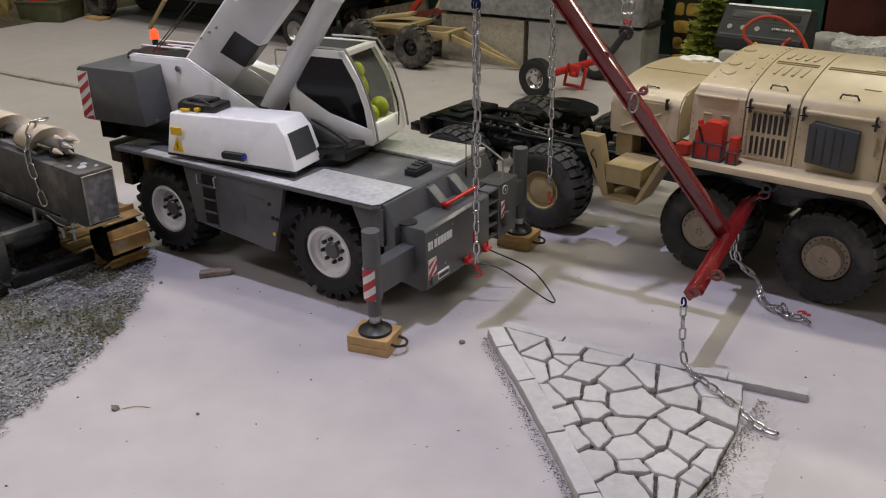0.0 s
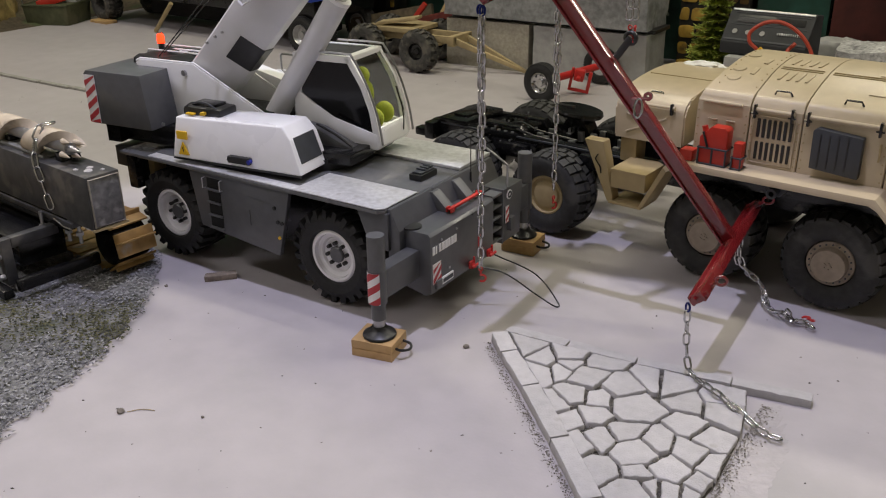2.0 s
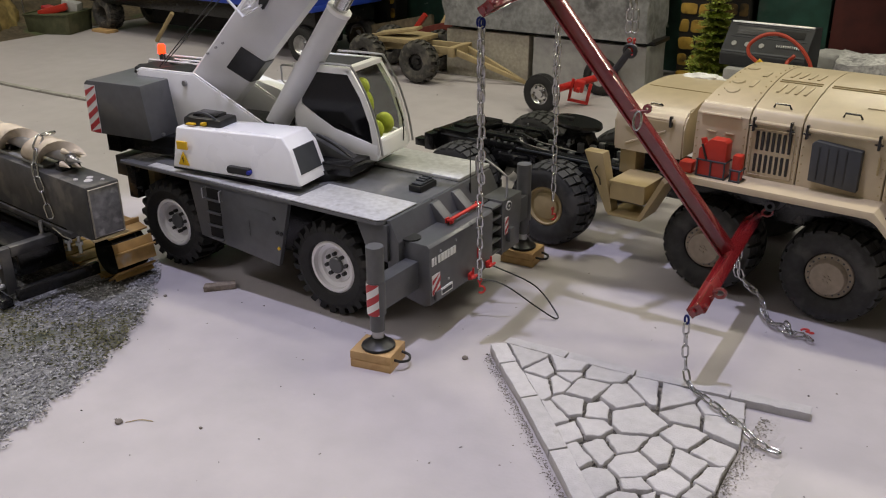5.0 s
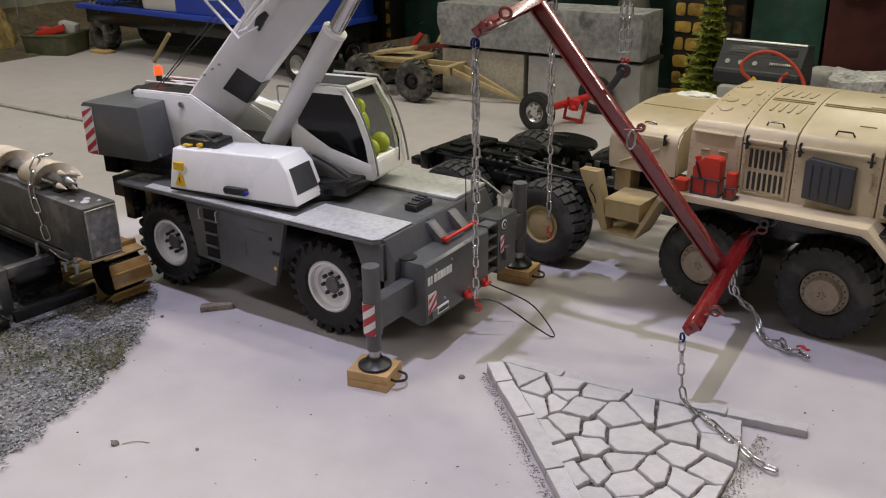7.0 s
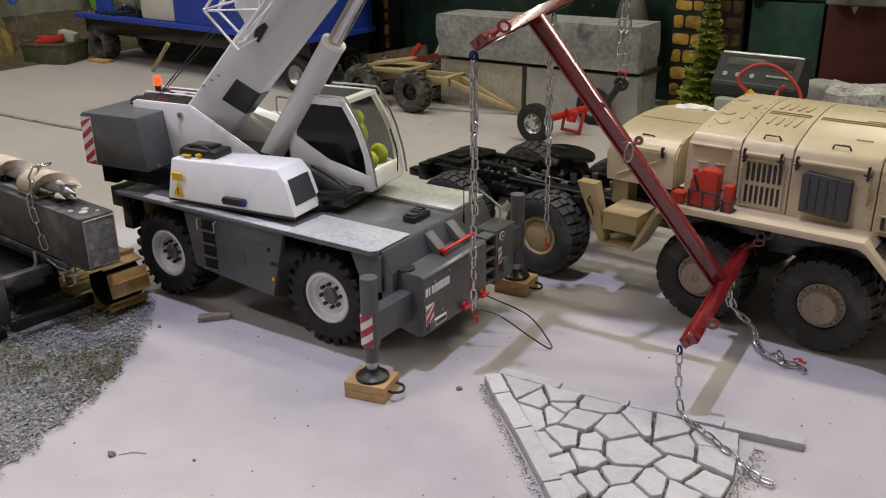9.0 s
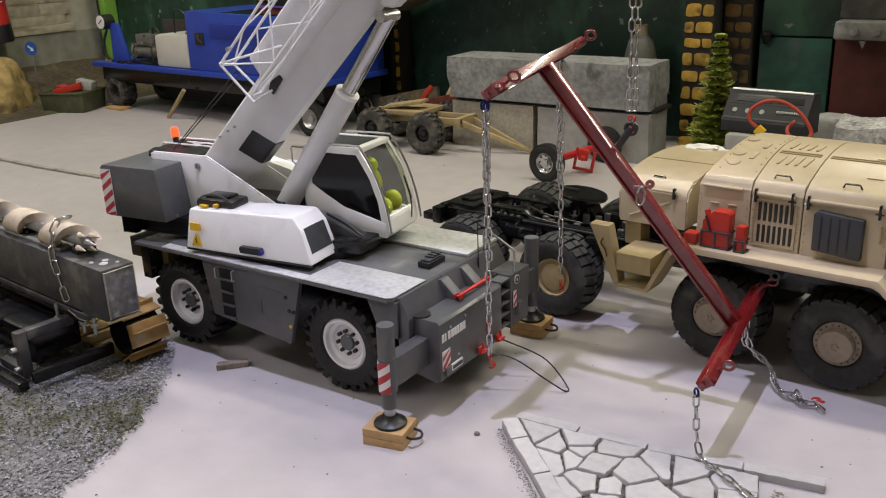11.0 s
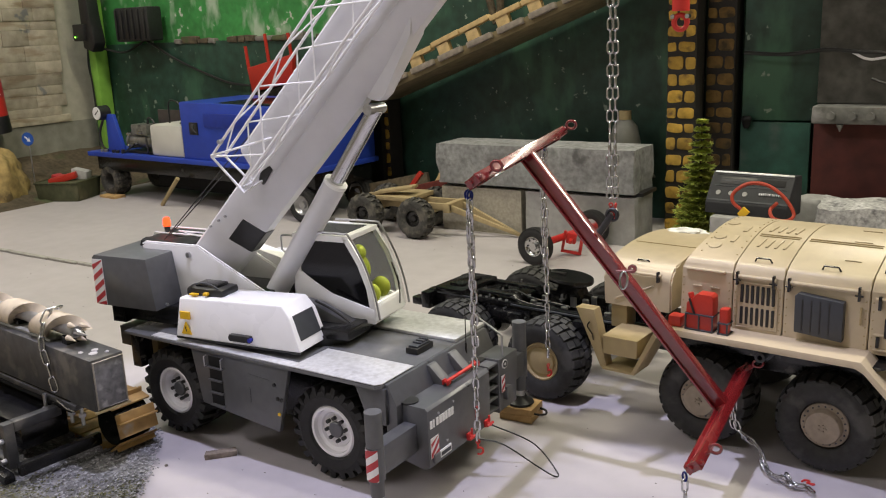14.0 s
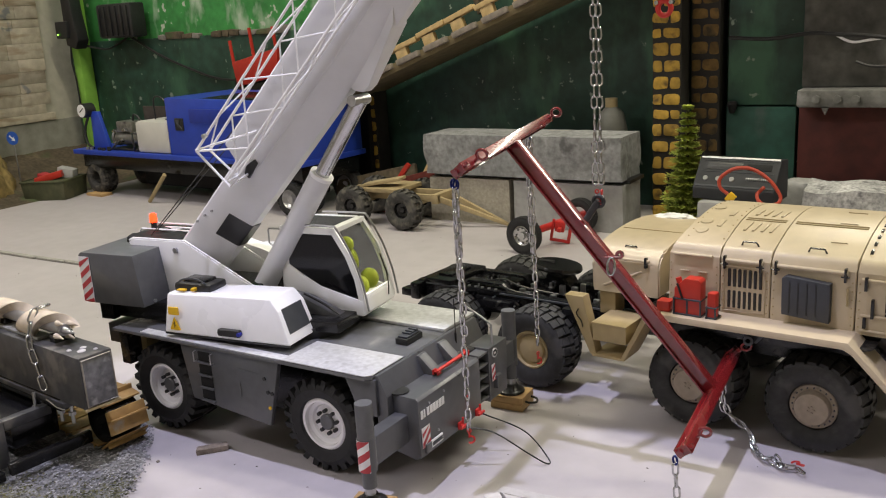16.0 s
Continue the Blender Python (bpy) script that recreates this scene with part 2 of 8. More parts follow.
def curve_pts(ctrl, n=24):
    """Smooth points through control points (Catmull-Rom)."""
    c = [Vector(p) for p in ctrl]
    c = [c[0] * 2 - c[1]] + c + [c[-1] * 2 - c[-2]]
    out = []
    for i in range(1, len(c) - 2):
        for k in range(n):
            t = k / n
            a, b, d, e = c[i - 1], c[i], c[i + 1], c[i + 2]
            out.append(0.5 * ((2 * b) + (d - a) * t + (2 * a - 5 * b + 4 * d - e) * t * t + (3 * b - a - 3 * d + e) * t ** 3))
    out.append(c[-2])
    return out


def link_mesh(length, wide, r, mat, name="link"):
    """One chain link, long axis z."""
    bm = B()
    h, w = length / 2 - wide / 2, wide / 2 - r
    pts = []
    for k in range(7):
        a = math.pi * k / 6
        pts.append((w * math.cos(a), 0, h + w * math.sin(a)))
    for k in range(7):
        a = math.pi + math.pi * k / 6
        pts.append((w * math.cos(a), 0, -h + w * math.sin(a)))
    pipe(bm, pts, r, 6, True)
    return finish(bm, name, mat, 80)


def lay_chain(parent, ctrl, me, pitch, name="link", roll=0.0, wobble=0.0, seed=1):
    """Links along a line through control points, each turned a quarter to the last."""
    rnd = random.Random(seed)
    pts = curve_pts(ctrl, 30)
    run = [0.0]
    for a, b in zip(pts, pts[1:]):
        run.append(run[-1] + (b - a).length)
    n, out, j = int(run[-1] / pitch), [], 0
    for i in range(n):
        s = (i + 0.5) * pitch
        while run[j + 1] < s:
            j += 1
        f = (s - run[j]) / max(1e-9, run[j + 1] - run[j])
        p, d = pts[j].lerp(pts[j + 1], f), (pts[min(j + 2, len(pts) - 1)] - pts[max(j - 1, 0)]).normalized()
        q = d.to_track_quat("Z", "Y").to_matrix().to_4x4()
        m = Matrix.Translation(p) @ q @ pose(0, 0, 0, 0, 0, roll + 90 * (i % 2) + rnd.uniform(-wobble, wobble))
        out.append(inst(name, me, parent, WORLD[parent].inverted() @ m))
    return out


def tyre_mesh(R, w, rim, lugs, lug_h, mat, name, lug_w=0.5, block=False, shoulder=0.93):
    """A tyre round the y axis, centred: rounded carcass with cleats."""
    bm = B()
    h = w / 2
    prof = [(rim, -h * 0.72), (rim * 1.12, -h * 0.9), ((R + rim) / 2, -h), (R * shoulder, -h * 0.93), (R - lug_h, -h * 0.72),
            (R - lug_h, 0), (R - lug_h, h * 0.72), (R * shoulder, h * 0.93), ((R + rim) / 2, h), (rim * 1.12, h * 0.9), (rim, h * 0.72)]
    if block:
        half = [(rim, 0.70), (rim * 1.05, 0.84), (rim * 1.22, 0.95), ((R + rim) / 2, 1.0), (R * 0.83, 0.97), (R * 0.90, 0.88), (R - lug_h * 1.1, 0.70)]
        prof = [(r, -h * f) for r, f in half] + [(R - lug_h, 0)] + [(r, h * f) for r, f in reversed(half)]
    lathe(bm, prof, pose(0, 0, 0, 90), 56, True)
    for i in range(lugs):
        for side in (-1, 1):
            a = 360 * (i + (0.5 if side > 0 else 0)) / lugs
            arc = 2 * math.pi * R / lugs
            if block:
                rows = ((0.03, 0.42), (0.48, 0.93))
            else:
                rows = ((-0.08, 1.0),)
            for y0, y1 in rows:
                cb = B()
                t = arc * lug_w / 2
                y0s, y1s = side * h * y0, side * h * y1
                drop = lug_h * (1.5 if block else 0.8) if y1 > 0.9 else 0
                low = max(R - lug_h * 2.4 - drop, R * 0.72)
                v = [cb.verts.new(p) for p in [(-t, y0s, R - lug_h * 1.6), (t, y0s, R - lug_h * 1.6), (t * 0.9, y0s, R), (-t * 0.9, y0s, R),
                                               (-t, y1s, low), (t, y1s, low), (t * 0.9, y1s * 0.95, R - drop * (0.6 if block else 0.35)), (-t * 0.9, y1s * 0.95, R - drop * (0.6 if block else 0.35))]]
                for f in ((0, 1, 2, 3), (4, 7, 6, 5), (0, 4, 5, 1), (1, 5, 6, 2), (2, 6, 7, 3), (3, 7, 4, 0)):
                    cb.faces.new([v[k] for k in f])
                skew = pose(0, 0, 0, 0, 0, (14 if not block else 6) * side)
                bmesh.ops.transform(cb, matrix=pose(0, 0, 0, 0, a, 0) @ skew, verts=cb.verts)
                tmp = bpy.data.meshes.new("tmp")
                cb.to_mesh(tmp)
                cb.free()
                bm.from_mesh(tmp)
                bpy.data.meshes.remove(tmp)
    return finish(bm, name, mat, 30)


def stripes(name, parent, m, w, h, n, label="red and white warning stripes", lean=0.6):
    """A white foil with slanting red bars; local x across, y up, z out."""
    bm = B()
    box(bm, (0, 0, 0), (w, h, 0.0006))
    base = part(name, bm, M["sticker_white"], parent, label, True)
    base.matrix_basis = WORLD[parent].inverted() @ m
    WORLD[base] = m
    bm = B()
    step = h / n
    for i in range(-2, n + 1):
        y0 = i * step * 1.0
        quad = [(0, y0), (w, y0 + w * lean), (w, y0 + w * lean + step * 0.5), (0, y0 + step * 0.5)]
        quad = [(x, min(max(y, 0), h)) for x, y in quad]
        if max(q[1] for q in quad) - min(q[1] for q in quad) < 1e-4:
            continue
        vs = [bm.verts.new((x, y, 0.0009)) for x, y in quad]
        try:
            bm.faces.new(vs)
        except ValueError:
            pass
    bmesh.ops.remove_doubles(bm, verts=bm.verts, dist=1e-5)
    part("red_foil", bm, M["sticker_red"], base, "", True)
    return base

# ---------------------------------------------------------------- the setting
GREEN = material("flaked_green_paint", (0.018, 0.052, 0.036, 1), 0.45, vary=0.35, grain=30, bump=0.3, bump_scale=120, stain=(0.045, 0.12, 0.07, 1), stain_scale=11, stain_at=0.54, streak=(1, 1, 0.4), speck=(0.22, 0.27, 0.22, 1), speck_scale=38, speck_at=0.665)
GREEN_UP = material("bright_green_lime_paint", (0.035, 0.20, 0.045, 1), 0.75, vary=0.25, grain=30, bump=0.4, bump_scale=120, stain=(0.34, 0.44, 0.32, 1), stain_scale=12, stain_at=0.53, streak=(1, 1, 0.45), speck=(0.42, 0.46, 0.38, 1), speck_scale=30, speck_at=0.63)
PLASTER = material("cream_plaster", (0.42, 0.40, 0.33, 1), 0.8, vary=0.1, grain=30, bump=0.3)
CEIL = material("white_ceiling_paint", (0.7, 0.7, 0.69, 1), 0.9, vary=0.05, grain=10)

bm = B()
box(bm, (-2.6, -2.4, -0.06), (2.2, 1.62, 0.0))
solo("ground", bm, M["board"], "pale lilac-grey painted board floor of a model landscape", "floor", kind="structure")

BACK = 1.40
bm = B()
box(bm, (-2.27, BACK, 0.0), (2.2, BACK + 0.12, 0.462))
solo("wall_north", bm, GREEN, "dark green flaking painted back wall", "wall", kind="structure")
bm = B()
box(bm, (-2.27, BACK + 0.012, 0.462), (-0.86, BACK + 0.12, 2.1))
solo("wall_north_upper", bm, GREEN_UP, "bright green painted upper wall with lime patches", "wall", kind="structure")
bm = B()
box(bm, (-0.86, BACK, 0.462), (2.2, BACK + 0.12, 2.1))
solo("wall_north_end", bm, GREEN, "dark green painted upper wall behind the ramp", "wall", kind="structure")
bm = B()
box(bm, (-2.39, -2.4, 0), (-2.27, BACK + 0.12, 2.1))
solo("wall_west", bm, PLASTER, "cream plastered side wall", "wall", kind="structure")
bm = B()
box(bm, (2.2, -2.4, 0), (2.3, BACK + 0.12, 2.1))
solo("wall_east", bm, PLASTER, "plain plastered side wall", "wall", kind="structure")
bm = B()
box(bm, (-2.39, -2.5, 0), (2.3, -2.4, 2.1))
solo("wall_south", bm, PLASTER, "plain plastered end wall", "wall", kind="structure")
bm = B()
box(bm, (-2.39, -2.5, 2.1), (2.3, 1.62, 2.2))
solo("ceiling", bm, CEIL, "plain white painted ceiling", "ceiling", kind="structure")

# ceiling lamps
for loc, size, _, _ in LAMPS:
    lamp = thing("ceiling_lamp", "white tube lamp fixed to the ceiling", "lamp", pose(loc[0], loc[1], 2.1), "ceiling lamps")
    bm = B()
    box(bm, (-size[0] / 2 - 0.02, -0.07, -0.05), (size[0] / 2 + 0.02, 0.07, 0), 0.006)
    part("housing", bm, M["white"], lamp, "", True)

lamp = thing("strip_lamp", "white strip lamp fixed high on the back wall", "lamp", pose(STRIP[0], BACK, STRIP[2]))
bm = B()
box(bm, (-0.42, -0.060, 0.045), (0.42, -0.001, 0.075), 0.004)
part("housing", bm, M["white"], lamp, "", True)

lamp = thing("spot_lamp", "black spot lamp hanging from the ceiling", "lamp", pose(SPOT[0], SPOT[1], SPOT[2] + 0.04))
bm = B()
lathe(bm, [(0.036, -0.002), (0.040, -0.002), (0.042, 0.05), (0.0, 0.06), (0.0, 0.055), (0.036, 0.045)], None, 24)
rod(bm, (0, 0, 0.055), (0, 0, 0.061), 0.008, 10)
part("housing", bm, M["black"], lamp, "", True)

# concrete beams at the back: a rough one on top of two low ones, with a dark joint
def rough_block(lo, hi, rough, seed, bevel=0.004):
    bm = B()
    box(bm, lo, hi)
    bmesh.ops.subdivide_edges(bm, edges=[e for e in bm.edges if e.calc_length() > 0.3], cuts=22)
    bmesh.ops.subdivide_edges(bm, edges=[e for e in bm.edges if 0.04 < e.calc_length() < 0.3], cuts=5, use_grid_fill=True)
    off = Vector((seed * 3.1, seed * 1.7, 0))
    for v in bm.verts:
        n = noise.noise_vector(v.co * 22 + off) * rough + noise.noise_vector(v.co * 70 + off) * rough * 0.45
        if v.co.z < lo[2] + 0.001:
            n.z = 0
        if v.co.z > hi[2] - 0.001:
            n.z *= 0.2
        v.co += n
    return bm


ROUGH = material("split_face_concrete", (0.24, 0.245, 0.25, 1), 0.9, vary=0.28, grain=90, bump=1.0, bump_scale=90, stain=(0.12, 0.12, 0.122, 1), stain_scale=24, stain_at=0.56)
SANDY = material("sandy_concrete", (0.36, 0.335, 0.28, 1), 0.9, vary=0.16, grain=150, bump=0.6, bump_scale=300, stain=(0.27, 0.25, 0.21, 1), stain_scale=14, stain_at=0.58)
solo("concrete_beam", rough_block((-0.578, 1.10, 0.114), (-0.085, 1.215, 0.207), 0.0058, 1), ROUGH,
     "grey split-faced concrete beam lying on two lower blocks", "concrete block")
solo("concrete_block", rough_block((-0.572, 1.105, 0.0), (-0.357, 1.22, 0.105), 0.0015, 2), SANDY,
     "sandy grey concrete block standing on the floor", "concrete block", group="low concrete blocks")
solo("concrete_block", rough_block((-0.345, 1.105, 0.0), (-0.085, 1.215, 0.105), 0.0015, 3), M["concrete"],
     "smooth grey concrete block standing on the floor", "concrete block", group="low concrete blocks")
# Black filler under the beam: the shade of the gap is put into it.
bm = B()
box(bm, (-0.570, 1.125, 0.106), (-0.075, 1.21, 0.1135))
solo("packing_board", bm, M["black"], "black filler between the concrete blocks, the shade of the gap put into its colour", "board")

# ---------------------------------------------------------------- the crane
R_CRANE = 0.0545
YC = 0.092
crane = thing("mobile_crane", "grey and white two-axle model crane with raised boom standing on outriggers", "crane", pose(-0.12, YC, 0))

# wheels
TYRE = tyre_mesh(R_CRANE, 0.052, 0.0285, 23, 0.0045, M["rubber"], "tyre", 0.50, False, 0.85)
bm = B()
lathe(bm, [(0.0286, -0.012), (0.0288, 0.013), (0.0300, 0.0205), (0.0278, 0.0222), (0.0256, 0.0215), (0.0246, 0.0165), (0.0225, 0.0150), (0.0205, 0.0150), (0.0188, 0.0120), (0.0176, 0.0120),
           (0.0100, 0.0125), (0.0098, 0.0135), (0.0, 0.0138)], pose(0, 0, 0, 90), 40)
RIM = finish(bm, "rim", M["rim"], 40)
bm = B()
lathe(bm, [(0.0094, 0.0124), (0.0092, 0.0158), (0.0082, 0.0168), (0.0, 0.0170)], pose(0, 0, 0, 90), 24)
HUB = finish(bm, "hub_cap", M["grey"], 40)
bm = B()
rod(bm, (0, -0.011, 0), (0, -0.0168, 0), 0.0022, 8)
NUT = finish(bm, "wheel_nut", M["black"], 40)


def crane_wheel(x, y, side, turn):
    m = pose(x, y, R_CRANE, 0, 0, 0 if side < 0 else 180)
    wheel = inst("wheel", TYRE, crane, WORLD[crane].inverted() @ m, "black lugged tyre on a pale dished rim")
    rim = inst("rim", RIM, wheel, Matrix(), "pale lilac dished rim")
    inst("hub_cap", HUB, wheel, Matrix())
    for k in range(8):
        a = radians(45 * k + turn)
        inst("wheel_nut", NUT, wheel, pose(0.0130 * math.cos(a), 0, 0.0130 * math.sin(a)))


for x in (-0.25, 0.0):
    crane_wheel(x, 0.024, -1, 8)
    crane_wheel(x, 2 * YC - 0.024, 1, 20)

# carrier: side skirts with trapezoid wheel arches, deck, bumper
YN, YF = -0.012, 2 * YC + 0.012
for y0, y1, nm in ((YN, YN + 0.006, "side_skirt"), (YF - 0.006, YF, "side_skirt")):
    bm = B()
    prism(bm, [(-0.196, 0.1245), (-0.184, 0.058), (-0.064, 0.046), (-0.043, 0.1245)], "y", y0, y1, 0.0008)
    skirt = part(nm, bm, M["grey"], crane)
    if y0 == YN:
        # steps let into the skirt; the openings' shade is put into flat black plates
        for k in range(4):
            z1 = 0.1195 - 0.0155 * k
            bm = B()
            box(bm, (-0.1675, YN - 0.0006, z1 - 0.0125), (-0.1475, YN + 0.002, z1), 0.001)
            part("step_recess", bm, M["matt"], skirt)
            bm = B()
            box(bm, (-0.1685, YN - 0.003, z1 - 0.0148), (-0.1465, YN + 0.001, z1 - 0.0125), 0.0006)
            part("step_tread", bm, M["grey"], skirt)
        for gx in (-0.171, -0.144):
            bm = B()
            pipe(bm, [(gx, YN, 0.119), (gx, YN - 0.004, 0.1185), (gx, YN - 0.004, 0.107), (gx, YN, 0.1065)], 0.0008, 6)
            part("grab_handle", bm, M["steel"], skirt)
        bm = B()
        for a, b in (((-0.104, 0.108), (-0.073, 0.106)), ((-0.104, 0.092), (-0.104, 0.074))):
            rod(bm, (a[0], YN - 0.0004, a[1]), (b[0], YN - 0.0004, b[1]), 0.0004, 6)
        part("panel_seam", bm, M["grey_lit"], skirt)
        bm = B()
        rod(bm, (-0.0615, YN - 0.0012, 0.068), (-0.0615, YN + 0.001, 0.068), 0.002, 10)
        part("filler_cap", bm, M["sticker_yellow"], skirt)
        for bx, bz in ((-0.0655, 0.102), (-0.062, 0.0865), (-0.056, 0.086)):
            bm = B()
            rod(bm, (bx, YN - 0.0015, bz), (bx, YN + 0.001, bz), 0.0022, 10)
            part("lamp_lens", bm, M["black"], skirt)
bm = B()
box(bm, (-0.285, 0.045, 0.035), (0.09, 2 * YC - 0.045, 0.118), 0.003)
part("frame", bm, M["chassis"], crane, "black chassis frame")
for x in (-0.25, 0.0):
    bm = B()
    rod(bm, (x, 0.02, R_CRANE), (x, 2 * YC - 0.02, R_CRANE), 0.011, 14)
    lathe(bm, [(0.0, -0.024), (0.018, -0.02), (0.024, 0), (0.018, 0.02), (0.0, 0.024)], pose(x, YC, R_CRANE, 90), 20)
    part("axle", bm, M["chassis"], crane)
bm = B()
prism(bm, [(-0.312, YN - 0.003), (0.076, YN - 0.003), (0.082, YN + 0.003), (0.082, YF - 0.003), (0.076, YF + 0.003), (-0.312, YF + 0.003)], "z", 0.1245, 0.1285, 0.0008)
deck = part("deck", bm, M["deck"], crane, "flat grey deck plate")
# arch lips that slope down behind and in front of the wheels
bm = B()
prism(bm, [(0.046, 0.1245), (0.062, 0.085), (0.085, 0.085), (0.085, 0.1245)], "y", YN + 0.002, YN + 0.055, 0.0008)
part("front_fender", bm, M["grey"], crane)
bm = B()
prism(bm, [(-0.296, 0.1245), (-0.296, 0.08), (-0.311, 0.08), (-0.311, 0.1245)], "y", YN + 0.004, YF - 0.004, 0.001)
part("rear_panel", bm, M["chassis"], crane)
bm = B()
box(bm, (-0.297, 0.012, 0.05), (-0.286, 0.03, 0.12), 0.001)
part("mud_flap", bm, M["tan_dark"], crane)
bm = B()
box(bm, (-0.334, -0.004, 0.104), (-0.3115, 0.03, 0.1285), 0.001)
part("rear_lamp_box", bm, M["black"], crane)
# pale walkway plates on the near and far edge of the deck
for lo, hi in (((-0.262, YN - 0.002), (-0.02, -0.001)), ((-0.036, YN - 0.0028), (0.0818, 0.047)), ((-0.262, YF - 0.014), (0.06, YF + 0.002))):
    bm = B()
    z = 0.1287 if hi[1] < 0.04 else 0.1291
    cut = 0.006 if lo[0] > -0.1 else 0.001
    prism(bm, [(lo[0], lo[1]), (hi[0] - cut, lo[1]), (hi[0], lo[1] + cut), (hi[0], hi[1]), (lo[0], hi[1])], "z", z, z + 0.0012, 0.0004)
    part("walkway_plate", bm, M["walkway"], deck, "scuffed pale aluminium walkway")
bm = B()
box(bm, (-0.05, 0.130, 0.1287), (0.081, YF, 0.1325), 0.001)
part("deck_cover", bm, M["walkway"], deck)
# tool box on the deck
bm = B()
box(bm, (0.050, 0.077, 0.1287), (0.066, 0.108, 0.1355), 0.001)
tb = part("battery_box", bm, M["black"], crane, "small black deck box with ribbed lid")
bm = B()
box(bm, (0.052, 0.080, 0.1355), (0.064, 0.105, 0.1375), 0.0006)
part("lid", bm, M["slate"], tb)
for k in range(3):
    bm = B()
    box(bm, (0.052, 0.088 + 0.006 * k, 0.1375), (0.063, 0.0915 + 0.006 * k, 0.1395 + 0.0004 * k), 0.0006)
    part("rib", bm, M["slate"], tb)

# front frame and bumper
XB = 0.127
bm = B()
prism(bm, [(0.082, 0.1285), (0.086, 0.1285), (0.096, 0.107), (0.096, 0.045), (0.082, 0.045)], "y", YN + 0.006, YF - 0.006, 0.0006)
part("front_wall", bm, M["grey"], crane)
bm = B()
prism(bm, [(0.096, 0.044), (0.120, 0.039), (XB, 0.042), (XB, 0.104), (0.124, 0.107), (0.096, 0.107)], "y", 0.003, 0.126, 0.0010)
bumper = part("bumper", bm, M["grey"], crane, "deep grey bumper box")
bm = B()
prism(bm, [(0.096, 0.044), (0.122, 0.042), (0.124, 0.107), (0.096, 0.107)], "y", 0.153, 0.196, 0.0010)
part("bumper_end", bm, M["grey"], crane)
bm = B()
prism(bm, [(0.096, 0.044), (0.108, 0.042), (0.108, 0.107), (0.096, 0.107)], "y", 0.126, 0.153)
recess = part("step_recess", bm, M["chassis"], crane)
for k in range(5):
    bm = B()
    box(bm, (0.106, 0.128, 0.049 + 0.0135 * k), (0.1235, 0.151, 0.0515 + 0.0135 * k), 0.0006)
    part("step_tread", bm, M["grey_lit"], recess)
for yy in (0.127, 0.151):
    bm = B()
    box(bm, (0.106, yy, 0.043), (0.1245, yy + 0.002, 0.108), 0.0005)
    part("step_cheek", bm, M["grey_lit"], recess)
# black towing notch
bm = B()
rod(bm, (0.099, 0.012, 0.1065), (0.099, 0.012, 0.1085), 0.010, 24)
part("tow_notch", bm, M["black"], crane)
# gussets and red bar on the bumper top
for yy in (0.062, 0.103):
    bm = B()
    prism(bm, [(0.087, 0.107), (0.087, 0.1265), (0.0905, 0.1265), (0.112, 0.107)], "y", yy, yy + 0.014, 0.0006)
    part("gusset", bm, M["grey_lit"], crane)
bm = B()
rod(bm, (0.1125, 0.062, 0.1125), (0.1125, 0.122, 0.1125), 0.0021, 12)
bar = part("tow_bar", bm, M["bright_red"], crane, "bright red tow bar")
for yy in (0.062, 0.121):
    bm = B()
    for dx in (-0.0028, 0.0028):
        box(bm, (0.1125 + dx - 0.0010, yy - 0.0035, 0.1095), (0.1125 + dx + 0.0010, yy + 0.003, 0.1150), 0.0006)
    rod(bm, (0.1078, yy - 0.001, 0.1125), (0.1172, yy - 0.001, 0.1125), 0.0013, 8)
    part("clevis", bm, M["bright_red"], bar)
# bumper signs: brand bars, warning foil, plate bar
m_front = Matrix(((0, 0, 1, XB + 0.0002), (1, 0, 0, 0.0), (0, 1, 0, 0.0), (0, 0, 0, 1)))
bm = B()
for k, wd in enumerate((0.9, 0.5, 0.9, 1.0, 1.0, 0.9, 1.0, 1.0)):
    y0 = 0.0060 + 0.0056 * k
    box(bm, (y0, 0.0840, 0), (y0 + 0.0046 * wd, 0.0925, 0.0006))
me = finish(bm, "brand_mark", M["sticker_white"], 30)
inst("brand_mark", me, bumper, WORLD[bumper].inverted() @ m_front, "row of white bars, the maker's mark")
stripes("warning_foil", bumper, m_front @ pose(0.0055, 0.052, 0.0002), 0.0145, 0.022, 2, lean=0.9)
bm = B()
box(bm, (0.0095, 0.0455, 0.0), (0.019, 0.055, 0.003), 0.0004)
me = finish(bm, "lamp_box", M["grey_lit"], 30)
inst("lamp_box", me, bumper, WORLD[bumper].inverted() @ m_front)
bm = B()
box(bm, (0.021, 0.0465, 0.0), (0.042, 0.0545, 0.0016), 0.0004)
me = finish(bm, "number_plate", M["sticker_white"], 30)
plate = inst("number_plate", me, bumper, WORLD[bumper].inverted() @ m_front, "white plate with a dark bar")
bm = B()
box(bm, (0.0225, 0.0485, 0.0016), (0.0405, 0.0525, 0.0020))
me = finish(bm, "dark_bar", M["slate"], 30)
inst("dark_bar", me, plate, Matrix())
for yy, zz in ((0.022, 0.096), (0.05, 0.098), (0.092, 0.096), (0.10, 0.045), (0.036, 0.06)):
    bm = B()
    rod(bm, (XB - 0.001, yy, zz), (XB + 0.0012, yy, zz), 0.0014, 8)
    part("bolt", bm, M["steel"], bumper)
bm = B()
rod(bm, (0.1235, 0.1655, 0.0985), (0.1248, 0.1655, 0.0985), 0.0055, 24)
part("round_badge", bm, M["sticker_white"], crane, "round white badge")
bm = B()
